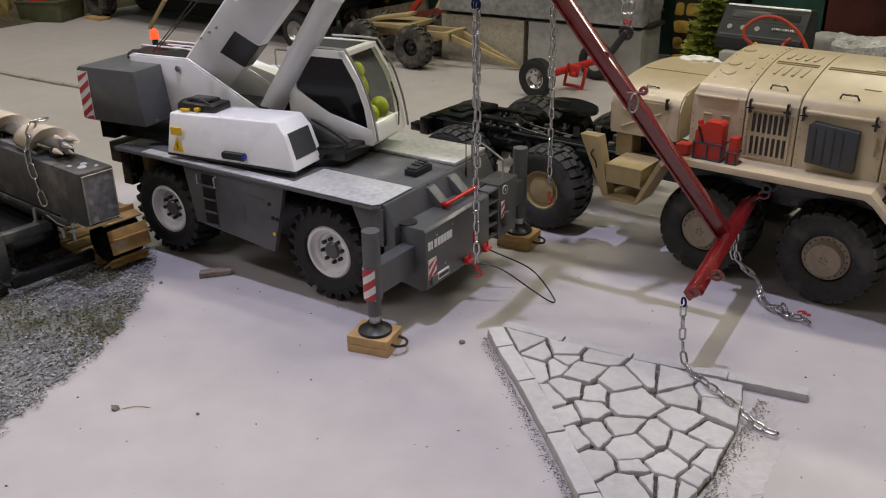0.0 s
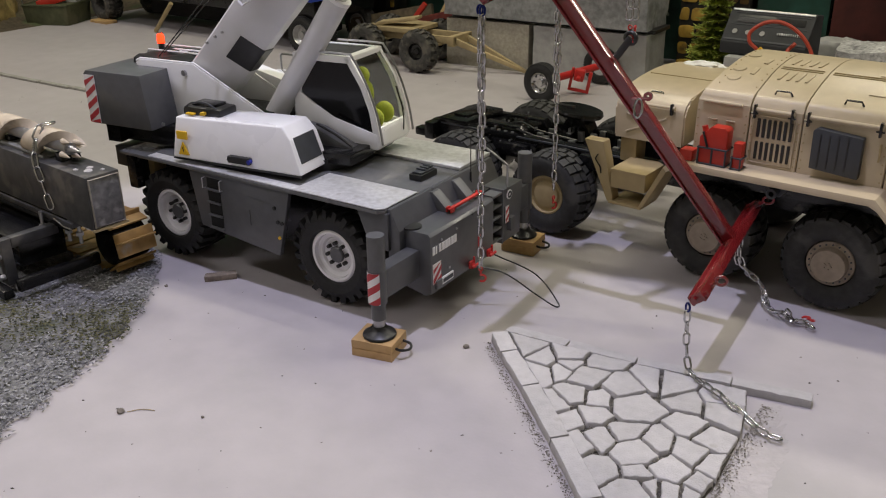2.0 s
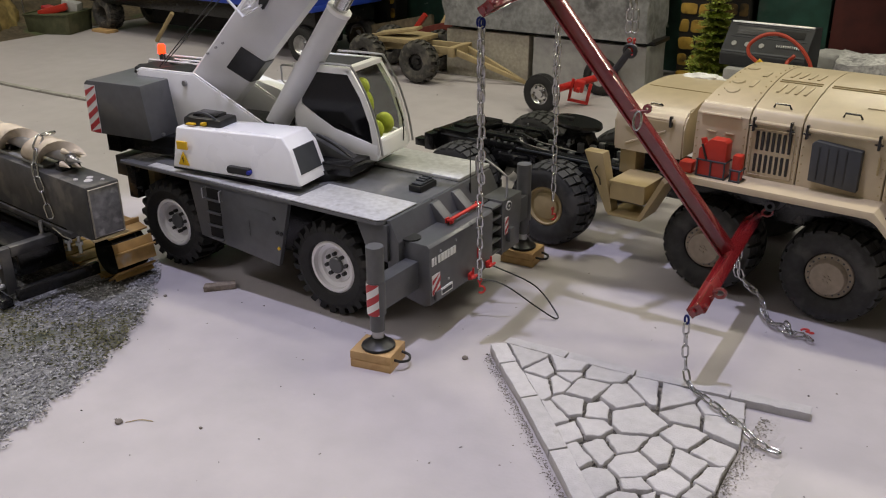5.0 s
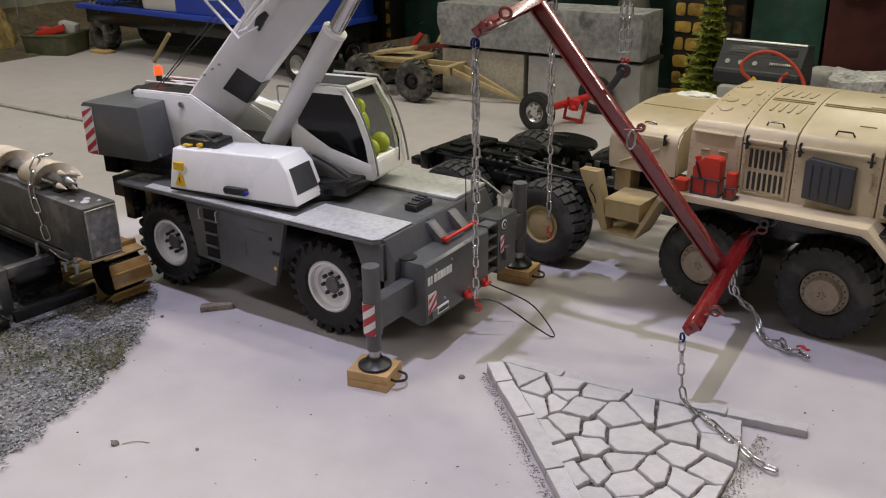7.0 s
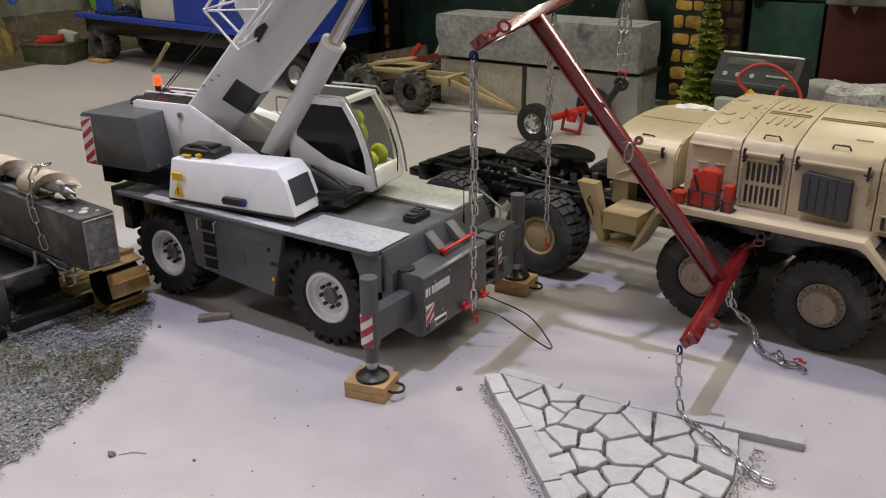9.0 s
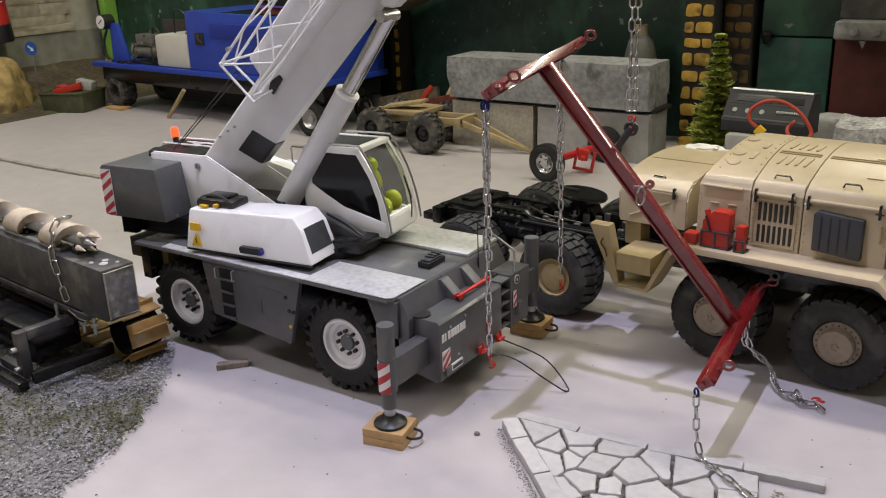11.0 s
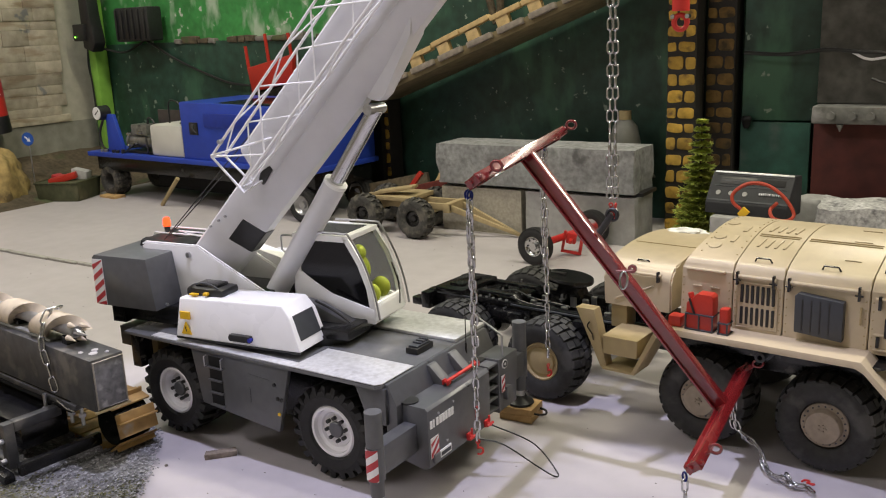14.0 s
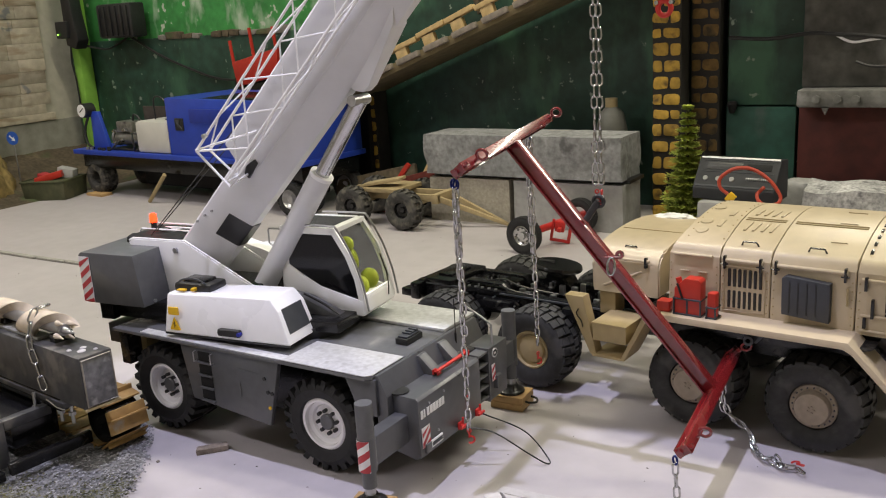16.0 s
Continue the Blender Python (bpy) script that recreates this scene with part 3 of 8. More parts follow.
lathe(bm, [(0.002, 0), (0.0042, 0), (0.0042, 0.0006), (0.002, 0.0006)], Matrix(((0, 0, 1, 0.1246), (1, 0, 0, 0.1655), (0, 1, 0, 0.0985), (0, 0, 0, 1))), 20, True)
part("badge_ring", bm, M["slate"], crane)
stripes("warning_foil", crane, Matrix(((0, 0, 1, 0.1242), (1, 0, 0, 0.157), (0, 1, 0, 0.066), (0, 0, 0, 1))), 0.0075, 0.02, 2, lean=0.9)
bm = B()
box(bm, (0.121, 0.164, 0.055), (0.128, 0.174, 0.071), 0.001)
part("head_lamp", bm, M["grey_lit"], crane)
# red couplings at the bumper foot, and two black hoses
for yy in (0.076, 0.113):
    bm = B()
    rod(bm, (XB - 0.002, yy, 0.0475), (XB + 0.008, yy, 0.0475), 0.0022, 10)
    box(bm, (XB + 0.001, yy - 0.004, 0.044), (XB + 0.004, yy + 0.004, 0.052), 0.001)
    rod(bm, (XB + 0.004, yy + 0.003, 0.0455), (XB + 0.004, yy + 0.003, 0.056), 0.0013, 8)
    rod(bm, (XB + 0.007, yy - 0.006, 0.0475), (XB + 0.007, yy + 0.006, 0.0475), 0.0016, 8)
    part("coupling", bm, M["bright_red"], bumper, "small red hose coupling")
bm = B()
pipe(bm, curve_pts([(XB + 0.009, 0.076, 0.047), (XB + 0.035, 0.090, 0.040), (XB + 0.066, 0.108, 0.014), (XB + 0.084, 0.116, 0.002), (XB + 0.080, 0.128, 0.002), (XB + 0.050, 0.132, 0.026), (XB + 0.009, 0.113, 0.047)], 10), 0.0009, 6)
part("hose", bm, M["black"], bumper, "thin black hose loop lying on the floor")
bm = B()
box(bm, (XB - 0.001, 0.093, 0.062), (XB + 0.0006, 0.098, 0.074), 0.0)
part("reflector", bm, M["sticker_red"], bumper)
# antenna and hoop on the far side of the front deck
bm = B()
rod(bm, (0.091, 0.137, 0.107), (0.091, 0.137, 0.128), 0.0013, 8)
rod(bm, (0.091, 0.137, 0.128), (0.091, 0.137, 0.168), 0.0006, 6)
part("aerial", bm, M["black"], crane)
bm = B()
pipe(bm, curve_pts([(0.085, 0.160, 0.125), (0.085, 0.160, 0.148), (0.090, 0.164, 0.150), (0.118, 0.166, 0.134), (0.121, 0.166, 0.128), (0.121, 0.166, 0.106)], 6), 0.0013, 8)
part("grab_rail", bm, M["steel"], crane)


# outriggers
def outrigger(x, y, side):
    inner = 0.01 if side < 0 else 2 * YC - 0.01
    bm = B()
    box(bm, (x - 0.008, min(inner, y), 0.058), (x + 0.008, max(inner, y), 0.088), 0.0012)
    beam = part("outrigger_beam", bm, M["grey"], crane, "grey box beam of the outrigger")
    bm = B()
    rod(bm, (x, y, 0.088), (x, y, 0.124), 0.0086, 32)
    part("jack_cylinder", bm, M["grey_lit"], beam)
    bm = B()
    prism(bm, [(x + 0.0092 * math.cos(radians(a)), y + 0.0092 * math.sin(radians(a))) for a in range(0, 360, 15)], "z", 0.0535, 0.0885)
    sleeve = part("jack_sleeve", bm, M["grey"], beam)
    if side < 0:
        # warning foil wrapped round the sleeve
        bm = B()
        for k in range(14):
            a0, a1 = radians(175 + 10.5 * k), radians(175 + 10.5 * (k + 1))
            vs = [bm.verts.new((x + 0.0095 * math.cos(a), y + 0.0095 * math.sin(a), z)) for a, z in ((a0, 0.0545), (a1, 0.0545), (a1, 0.0875), (a0, 0.0875))]
            bm.faces.new(vs)
        part("warning_foil", bm, M["sticker_white"], sleeve, "red and white warning stripes", smooth=60)
        bm = B()
        for j in range(-1, 3):
            for k in range(14):
                a0, a1 = radians(175 + 10.5 * k), radians(175 + 10.5 * (k + 1))
                zl = [0.0545 + 0.0155 * j + 0.0105 * q / 14 * 1.6 for q in (k, k + 1)]
                q4 = [(a0, zl[0]), (a1, zl[1]), (a1, zl[1] + 0.0078), (a0, zl[0] + 0.0078)]
                q4 = [(a, min(max(z, 0.0545), 0.0875)) for a, z in q4]
                if q4[2][1] - q4[1][1] + q4[3][1] - q4[0][1] < 1e-4:
                    continue
                vs = [bm.verts.new((x + 0.0097 * math.cos(a), y + 0.0097 * math.sin(a), z)) for a, z in q4]
                bm.faces.new(vs)
        bmesh.ops.dissolve_degenerate(bm, dist=1e-6, edges=bm.edges)
        part("red_foil", bm, M["sticker_red"], sleeve, smooth=60)
    bm = B()
    rod(bm, (x, y, 0.036), (x, y, 0.054), 0.0072, 28)
    part("jack_tube", bm, M["grey"], beam)
    bm = B()
    rod(bm, (x, y, 0.024), (x, y, 0.037), 0.0056, 24)
    part("jack_rod", bm, M["steel"], beam)
    bm = B()
    lathe(bm, [(0.0, 0.0178), (0.0160, 0.0178), (0.0168, 0.0188), (0.0162, 0.0205), (0.0095, 0.0245), (0.0075, 0.028), (0.0, 0.0285)], pose(x, y, 0), 36)
    part("foot_pad", bm, M["black"], beam, "round glossy black foot pad")


outrigger(0.105, -0.056, -1)
outrigger(0.1035, 0.2395, 1)

# ---------------------------------------------------------------- superstructure of the crane, slewed a little
SLEW = Matrix.Translation((-0.13, YC, 0)) @ pose(0, 0, 0, 0, 0, 7.0) @ Matrix.Translation((0.13, -YC, 0))


ADJ = Matrix()


def spart(name, bm, mat, parent=None, label="", smooth=35):
    bmesh.ops.transform(bm, matrix=SLEW @ ADJ, verts=bm.verts)
    return part(name, bm, mat, parent or crane, label, smooth=smooth)


bm = B()
rod(bm, (-0.09, YC, 0.1285), (-0.09, YC, 0.141), 0.062, 48)
spart("slew_ring", bm, M["black"])
bm = B()
box(bm, (-0.30, 0.045, 0.137), (-0.02, 0.14, 0.150), 0.002)
spart("turntable", bm, M["chassis"])
# engine hood
ADJ = Matrix.Translation((-0.2275, -0.004, 0)) @ Matrix.Diagonal((0.921, 0.90, 1, 1)) @ Matrix.Translation((0.229, 0, 0))
bm = B()
prism(bm, [(-0.229, 0.1365), (-0.038, 0.1365), (-0.0530, 0.174), (-0.0660, 0.1865), (-0.229, 0.1865)], "y", 0.0, 0.062)
for v in bm.verts:
    if v.co.z > 0.17:
        v.co.y = max(v.co.y, 0.009 if v.co.z > 0.18 else 0.004)
        if v.co.x < -0.2:
            v.co.z -= 0.0045
            v.co.x += 0.004
bmesh.ops.recalc_face_normals(bm, faces=bm.faces)
bmesh.ops.bevel(bm, geom=list(bm.edges), offset=0.0022, segments=3, profile=0.5, affect="EDGES", clamp_overlap=True)
hood = spart("engine_hood", bm, M["white"], label="white engine hood with sloped front")
bm = B()
prism(bm, [(0.0095, 0.1475), (0.0535, 0.1475), (0.0535, 0.1745), (0.0115, 0.1745)], "x", -0.047, -0.0375)
for v in bm.verts:
    v.co.x = -0.0375 - (v.co.z - 0.1365) * 0.40 - (0.004 if v.co.x < -0.04 else 0)
spart("hood_grille", bm, M["slate"], hood, "dark grey grille panel")
bm = B()
prism(bm, [(-0.142, 0.145), (-0.140, 0.149), (-0.109, 0.149), (-0.107, 0.145), (-0.109, 0.141), (-0.140, 0.141)], "y", -0.0042, 0.003, 0.0012)
spart("hood_handle", bm, M["black"], hood)
bm = B()
rod(bm, (-0.109, -0.005, 0.145), (-0.109, 0.0, 0.145), 0.0025, 12)
spart("handle_cap", bm, material("blue_plastic", (0.02, 0.03, 0.35, 1), 0.4), hood)
# Black strip added for the thin shadow line under the hood.
bm = B()
box(bm, (-0.2285, 0.0006, 0.1345), (-0.0385, 0.0030, 0.1367))
spart("hood_seal", bm, M["black"], hood)
bm = B()
box(bm, (-0.2185, -0.0004, 0.1590), (-0.2035, 0.0022, 0.1680))
spart("yellow_label", bm, M["sticker_yellow"], hood, "small yellow label")
bm = B()
prism(bm, [(-0.2185, 0.1410), (-0.2025, 0.1410), (-0.2105, 0.1560)], "y", -0.0006, 0.001)
tri = spart("warning_triangle", bm, M["sticker_yellow"], hood, "yellow warning triangle with a dark bolt")
bm = B()
prism(bm, [(-0.2111, 0.1435), (-0.2090, 0.1465), (-0.2103, 0.1468), (-0.2097, 0.152), (-0.2123, 0.1478), (-0.2109, 0.1474)], "y", -0.0009, -0.0004)
spart("bolt_sign", bm, M["black"], tri)
# black rucksack-like tool bag on the hood
bm = B()
box(bm, (-0.222, 0.020, 0.181), (-0.165, 0.056, 0.192), 0.004)
for v in bm.verts:
    v.co += noise.noise_vector(v.co * 60) * 0.0015
bag = spart("tool_bag", bm, M["black"], crane, "flat black bag lying on the hood")
bm = B()
box(bm, (-0.212, 0.026, 0.190), (-0.176, 0.050, 0.196), 0.003)
spart("bag_flap", bm, M["chassis"], bag)
bm = B()
pipe(bm, curve_pts([(-0.218, 0.022, 0.191), (-0.205, 0.020, 0.197), (-0.185, 0.021, 0.198), (-0.168, 0.024, 0.190)], 8), 0.0012, 6)
spart("bag_strap", bm, M["slate"], bag)
bm = B()
box(bm, (-0.212, 0.013, 0.1845), (-0.200, 0.019, 0.1865), 0.0006)
box(bm, (-0.190, 0.013, 0.185), (-0.184, 0.020, 0.189), 0.0015)
spart("lamp_lens", bm, M["sticker_yellow"], hood)
# counterweight
ADJ = Matrix()
bm = B()
prism(bm, [(-0.364, 0.1565), (-0.3684, 0.2165), (-0.364, 0.2205), (-0.2800, 0.2205), (-0.2715, 0.1565)], "y", 0.0135, 2 * YC - 0.0135, 0.0010)
cw = spart("counterweight", bm, M["grey"], label="dark grey box counterweight")
m_cw = SLEW @ Matrix(((1, 0, 0, -0.3672), (0, 0, -1, 0.0131), (0, 1, 0, 0.158), (0, 0, 0, 1)))
stripes("warning_foil", cw, m_cw, 0.0165, 0.0575, 4, lean=0.75)
bm = B()
rod(bm, (-0.270, 0.03, 0.161), (-0.2675, 0.03, 0.161), 0.002, 10)
spart("bolt", bm, M["steel"], cw)
# boom bracket: two white side plates
ADJ = Matrix.Translation((-0.131, 0, 0.0015)) @ Matrix.Diagonal((0.91, 1, 1, 1)) @ Matrix.Translation((0.128, 0, 0))
for y0 in (0.060, 0.120):
    bm = B()
    prism(bm, [(-0.345, 0.222), (-0.338, 0.2265), (-0.2465, 0.2265), (-0.240, 0.223), (-0.128, 0.170), (-0.128, 0.150), (-0.30, 0.150), (-0.33, 0.205)], "y", y0, y0 + 0.004, 0.0006)
    plate = spart("boom_bracket", bm, M["white"], label="white bracket plate of the boom")
    bm = B()
    rod(bm, (-0.262, y0 - 0.003, 0.216), (-0.262, y0 + 0.006, 0.216), 0.0035, 12)
    spart("pin", bm, M["steel"], plate)
    bm = B()
    pipe(bm, [(-0.345, y0 + 0.002, 0.2245), (-0.338, y0 + 0.002, 0.2275), (-0.2465, y0 + 0.002, 0.2275), (-0.240, y0 + 0.002, 0.2245), (-0.130, y0 + 0.002, 0.1725)], 0.0013, 6)
    spart("edge_bead", bm, M["white"], plate)
bm = B()
box(bm, (-0.335, 0.064, 0.150), (-0.14, 0.120, 0.176), 0.002)
spart("winch_bed", bm, M["chassis"])
bm = B()
rod(bm, (-0.305, 0.066, 0.200), (-0.305, 0.118, 0.200), 0.019, 28)
drum = spart("winch_drum", bm, M["black"])
for yy in (0.067, 0.115):
    bm = B()
    rod(bm, (-0.305, yy, 0.200), (-0.305, yy + 0.002, 0.200), 0.025, 28)
    spart("flange", bm, M["chassis"], drum)
bm = B()
for k in range(14):
    lathe(bm, [(0.0185, -0.0014), (0.0205, 0), (0.0185, 0.0014)], pose(-0.305, 0.072 + 0.0031 * k, 0.200, 90), 20, True)
spart("rope_wraps", bm, M["chassis"], drum)
# crumpled black cloth over the winch
bm = B()
box(bm, (-0.362, 0.070, 0.214), (-0.270, 0.138, 0.226), 0.003)
bmesh.ops.subdivide_edges(bm, edges=[e for e in bm.edges if e.calc_length() > 0.01], cuts=7, use_grid_fill=True)
for v in bm.verts:
    v.co += noise.noise_vector(v.co * 75) * 0.0042
spart("winch_cover", bm, M["matt"], drum, "crumpled black cloth over the winch", smooth=60)
# housing and mesh under the counterweight
bm = B()
box(bm, (-0.356, 0.036, 0.131), (-0.262, 0.150, 0.1555), 0.002)
under = spart("rear_housing", bm, M["chassis"])
bm = B()
for k in range(8):
    box(bm, (-0.377 + 0.003 * k, 0.026, 0.130), (-0.3758 + 0.003 * k, 0.036, 0.1555))
for k in range(5):
    box(bm, (-0.377, 0.026, 0.131 + 0.0055 * k), (-0.354, 0.0362, 0.1322 + 0.0055 * k))
spart("rear_mesh", bm, M["chassis"], under)
# beacon
bm = B()
rod(bm, (-0.350, 0.112, 0.220), (-0.350, 0.112, 0.236), 0.0040, 16)
beacon = spart("beacon_base", bm, M["black"])
bm = B()
lathe(bm, [(0.0, 0.236), (0.0050, 0.236), (0.0049, 0.2445), (0.0034, 0.2475), (0, 0.248)], pose(-0.350, 0.112, 0), 20)
spart("beacon_lens", bm, glowing("lit_orange_lens", (1.0, 0.022, 0.004, 1), 6.0), beacon, "glowing orange beacon lens")
bm = B()
box(bm, (-0.36, 0.11, 0.2195), (-0.30, 0.145, 0.2245), 0.001)
spart("beacon_shelf", bm, M["black"])
for yy in (0.108, 0.14):
    bm = B()
    pipe(bm, [(-0.375, yy, 0.2205), (-0.37, yy, 0.2275), (-0.26, yy, 0.2275), (-0.255, yy, 0.2205)], 0.0014, 6)
    spart("rear_rail", bm, M["white"])

# boom: a bevelled box with a rounded belly, 45 degrees up
BANG = radians(46.35)
FOOT = Vector((-0.2358, YC, 0.2085))
BX = Vector((math.cos(BANG), 0, math.sin(BANG)))
BZ = Vector((-math.sin(BANG), 0, math.cos(BANG)))
MB = SLEW @ Matrix(((BX.x, 0, BZ.x, FOOT.x), (0, 1, 0, FOOT.y), (BX.z, 0, BZ.z, FOOT.z), (0, 0, 0, 1))) @ Matrix.Scale(0.972, 4)


def section(w, top, crease, low, half):
    """Outline (y, z) of a boom section: upright sides, slanted lower faces, narrow flat underside."""
    return [(-w, top - 0.003), (-w + 0.003, top), (w - 0.003, top), (w, top - 0.003), (w, -crease), (half + 0.003, -low + 0.003), (half, -low), (-half, -low), (-half - 0.003, -low + 0.003), (-w, -crease)]


def bpart(name, bm, mat, parent=None, label="", smooth=35):
    bmesh.ops.transform(bm, matrix=MB, verts=bm.verts)
    return part(name, bm, mat, parent or crane, label, smooth=smooth)


bm = B()
prism(bm, section(0.0245, 0.0245, 0.008, 0.0355, 0.008), "x", 0.004, 0.150)
boom = bpart("boom_section", bm, M["boom"], label="pale grey outer boom section")
bm = B()
prism(bm, section(0.0250, 0.0475, 0.008, 0.0358, 0.008), "x", 0.142, 0.50)
for v in bm.verts:
    if v.co.x < 0.2:
        v.co.x += max(0.0, v.co.z) * 0.25
outer = bpart("boom_section", bm, M["boom"], label="taller pale grey boom section")
bm = B()
prism(bm, section(0.0205, 0.0430, 0.007, 0.030, 0.007), "x", 0.50, 0.66)
bpart("boom_section", bm, M["boom"])
# hoist ropes from the winch to the boom
for yy, xe in ((0.010, 0.200), (-0.010, 0.215)):
    bm = B()
    rod(bm, MB.inverted() @ (SLEW @ Vector((-0.318 - 0.5 * yy, YC + yy, 0.226))), (xe, yy, 0.050), 0.0007, 6)
    bpart("hoist_rope", bm, M["black"])
bm = B()
prism(bm, [(0.655, -0.02), (0.70, -0.038), (0.715, -0.03), (0.70, 0.03), (0.655, 0.03)], "y", -0.016, 0.016, 0.001)
head = bpart("boom_head", bm, M["white"])
for yy in (-0.009, 0.0, 0.009):
    bm = B()
    rod(bm, (0.703, yy - 0.002, -0.030), (0.703, yy + 0.002, -0.030), 0.013, 20)
    bpart("sheave", bm, M["black"], head)
# collar with black band, longitudinal seam plate and cylinder bracket
bm = B()
prism(bm, [(p[0] * 1.03, p[1] * 1.03) for p in section(0.0245, 0.0245, 0.008, 0.0355, 0.008)[4:]], "x", 0.052, 0.088)
bpart("black_band", bm, M["black"], boom, "black rubber band round the boom")
for yy in (-0.0264, 0.0249):
    bm = B()
    prism(bm, [(0.156, -0.007), (0.50, -0.007), (0.50, 0.012), (0.160, 0.012)], "y", yy + 0.0006, yy + 0.0015, 0.0003)
    bpart("side_plate", bm, M["boom"], outer)
bm = B()
prism(bm, [(0.312, -0.020), (0.316, -0.042), (0.322, -0.050), (0.332, -0.051), (0.405, -0.035), (0.44, -0.008), (0.31, -0.008)], "y", -0.0165, 0.0165, 0.0008)
for v in bm.verts:
    v.co.y *= 0.50 + 0.50 * min(1.0, max(0.0, (v.co.x - 0.312) / 0.10))
bpart("cylinder_bracket", bm, M["boom"], boom, "grey wedge-shaped bracket under the boom")
for bx, bz in ((0.06, 0.016), (0.072, 0.012), (0.045, 0.02)):
    bm = B()
    rod(bm, (bx, -0.0275, bz), (bx, -0.025, bz), 0.0015, 8)
    bpart("bolt", bm, M["steel"], boom)
bm = B()
prism(bm, [(0.146, -0.005), (0.147, 0.003), (0.156, 0.007), (0.170, 0.003), (0.169, -0.003)], "y", -0.0285, -0.0245, 0.0005)
bpart("jib_latch", bm, M["black"], boom)
# lift cylinder
PIN = SLEW @ Vector((0.006, YC, 0.393))
LOW = SLEW @ Vector((-0.157, YC, 0.160))
axis = (PIN - LOW).normalized()
L = (PIN - LOW).length
bm = B()
rod(bm, LOW, LOW + axis * (L * 0.64), 0.0135, 32)
barrel = part("lift_cylinder", bm, M["boom"], crane, "pale grey lift cylinder")
bm = B()
rod(bm, LOW + axis * (L * 0.63), LOW + axis * (L * 0.645), 0.0141, 32)
part("cylinder_collar", bm, M["white"], barrel)
bm = B()
rod(bm, LOW + axis * (L * 0.64), PIN, 0.0086, 24)
part("piston_rod", bm, M["chrome"], barrel, "polished steel piston rod")
bm = B()
rod(bm, PIN + Vector((0, -0.0165, 0)), PIN + Vector((0, 0.0120, 0)), 0.0060, 20)
part("pin", bm, M["steel"], barrel)
# lattice jib stowed along the near side of the boom
def lattice(parent):
    chords = [(-0.058, 0.003), (-0.058, 0.055), (-0.037, 0.052), (-0.033, 0.006)]
    sides = ((0, 1), (1, 2), (2, 3), (3, 0))
    x0, x1 = 0.14, 0.64
    for y, z in chords:
        bm = B()
        rod(bm, (x0, y, z), (x1, y, z), 0.0016, 10)
        bpart("chord", bm, M["white"], parent)
    n = 9
    for i in range(n):
        a, b = x0 + (x1 - x0) * i / n, x0 + (x1 - x0) * (i + 1) / n
        for p, q in sides:
            s, e = (chords[p], chords[q]) if i % 2 else (chords[q], chords[p])
            bm = B()
            rod(bm, (a, *s), (b, *e), 0.0010, 8)
            bpart("lacing", bm, M["white"], parent)
    for p, q in sides:
        bm = B()
        rod(bm, (x0, *chords[p]), (x0, *chords[q]), 0.0015, 8)
        bpart("end_tube", bm, M["white"], parent)


bm = B()
pipe(bm, [(0.15, -0.022, 0.000), (0.142, -0.060, -0.005), (0.142, -0.060, 0.055), (0.20, -0.022, 0.020)], 0.0017, 10)
jib = bpart("jib", bm, M["white"], label="white lattice jib stowed beside the boom")
lattice(jib)
bm = B()
rod(bm, (0.165, -0.064, 0.055), (0.165, -0.058, 0.055), 0.0026, 12)
bpart("jib_pin", bm, M["steel"], jib)

# cab on the far side of the boom
SCREEN = glass("windscreen_acrylic", (0.93, 0.95, 0.96, 1), 0.04, 1.45)
CY0, CY1 = 0.088, 0.157
ADJ = Matrix()
bm = B()
prism(bm, [(-0.118, 0.1485), (-0.060, 0.1465), (-0.010, 0.1445), (-0.0055, 0.152), (-0.016, 0.156), (-0.068, 0.170), (-0.118, 0.198)], "y", CY0, CY1, 0.0012)
cab = spart("cab", bm, M["white"], label="white operator cab with smoked side windows")
bm = B()
prism(bm, [(-0.118, 0.19), (-0.108, 0.185), (-0.108, 0.2465), (-0.112, 0.2465), (-0.118, 0.24)], "y", CY0, CY1, 0.0008)
spart("rear_wall", bm, M["white"], cab)
for y0, y1, pane in ((CY0 + 0.0012, CY0 + 0.0032, "hood_glass"), (CY1 - 0.0032, CY1 - 0.0012, "smoke")):
    bm = B()
    prism(bm, [(-0.110, 0.190), (-0.066, 0.166), (-0.012, 0.152), (-0.0195, 0.192), (-0.046, 0.2425), (-0.110, 0.2425)], "y", y0, y1)
    side_pane = spart("side_window", bm, M[pane], cab, "smoked black side window" if pane == "hood_glass" else "clear side window")
    side_pane.visible_shadow = pane == "hood_glass"
for y in (CY0, CY1 - 0.0055):
    bm = B()
    prism(bm, [(-0.014, 0.150), (-0.0055, 0.152), (-0.0120, 0.188), (-0.0225, 0.217), (-0.040, 0.2445), (-0.048, 0.2445), (-0.0295, 0.214), (-0.0195, 0.187)], "y", y, y + 0.0055, 0.0008)
    spart("front_pillar", bm, M["white"], cab)
    bm = B()
    prism(bm, [(-0.115, 0.2395), (-0.040, 0.2395), (-0.045, 0.2475), (-0.115, 0.2475)], "y", y, y + 0.0055, 0.0008)
    spart("roof_rail", bm, M["white"], cab)
    bm = B()
    prism(bm, [(-0.118, 0.178), (-0.060, 0.156), (-0.010, 0.1495), (-0.0105, 0.1625), (-0.066, 0.177), (-0.090, 0.190), (-0.118, 0.208)], "y", y - 0.0004, y + 0.0050, 0.0004)
    spart("door_sill", bm, M["white"], cab)
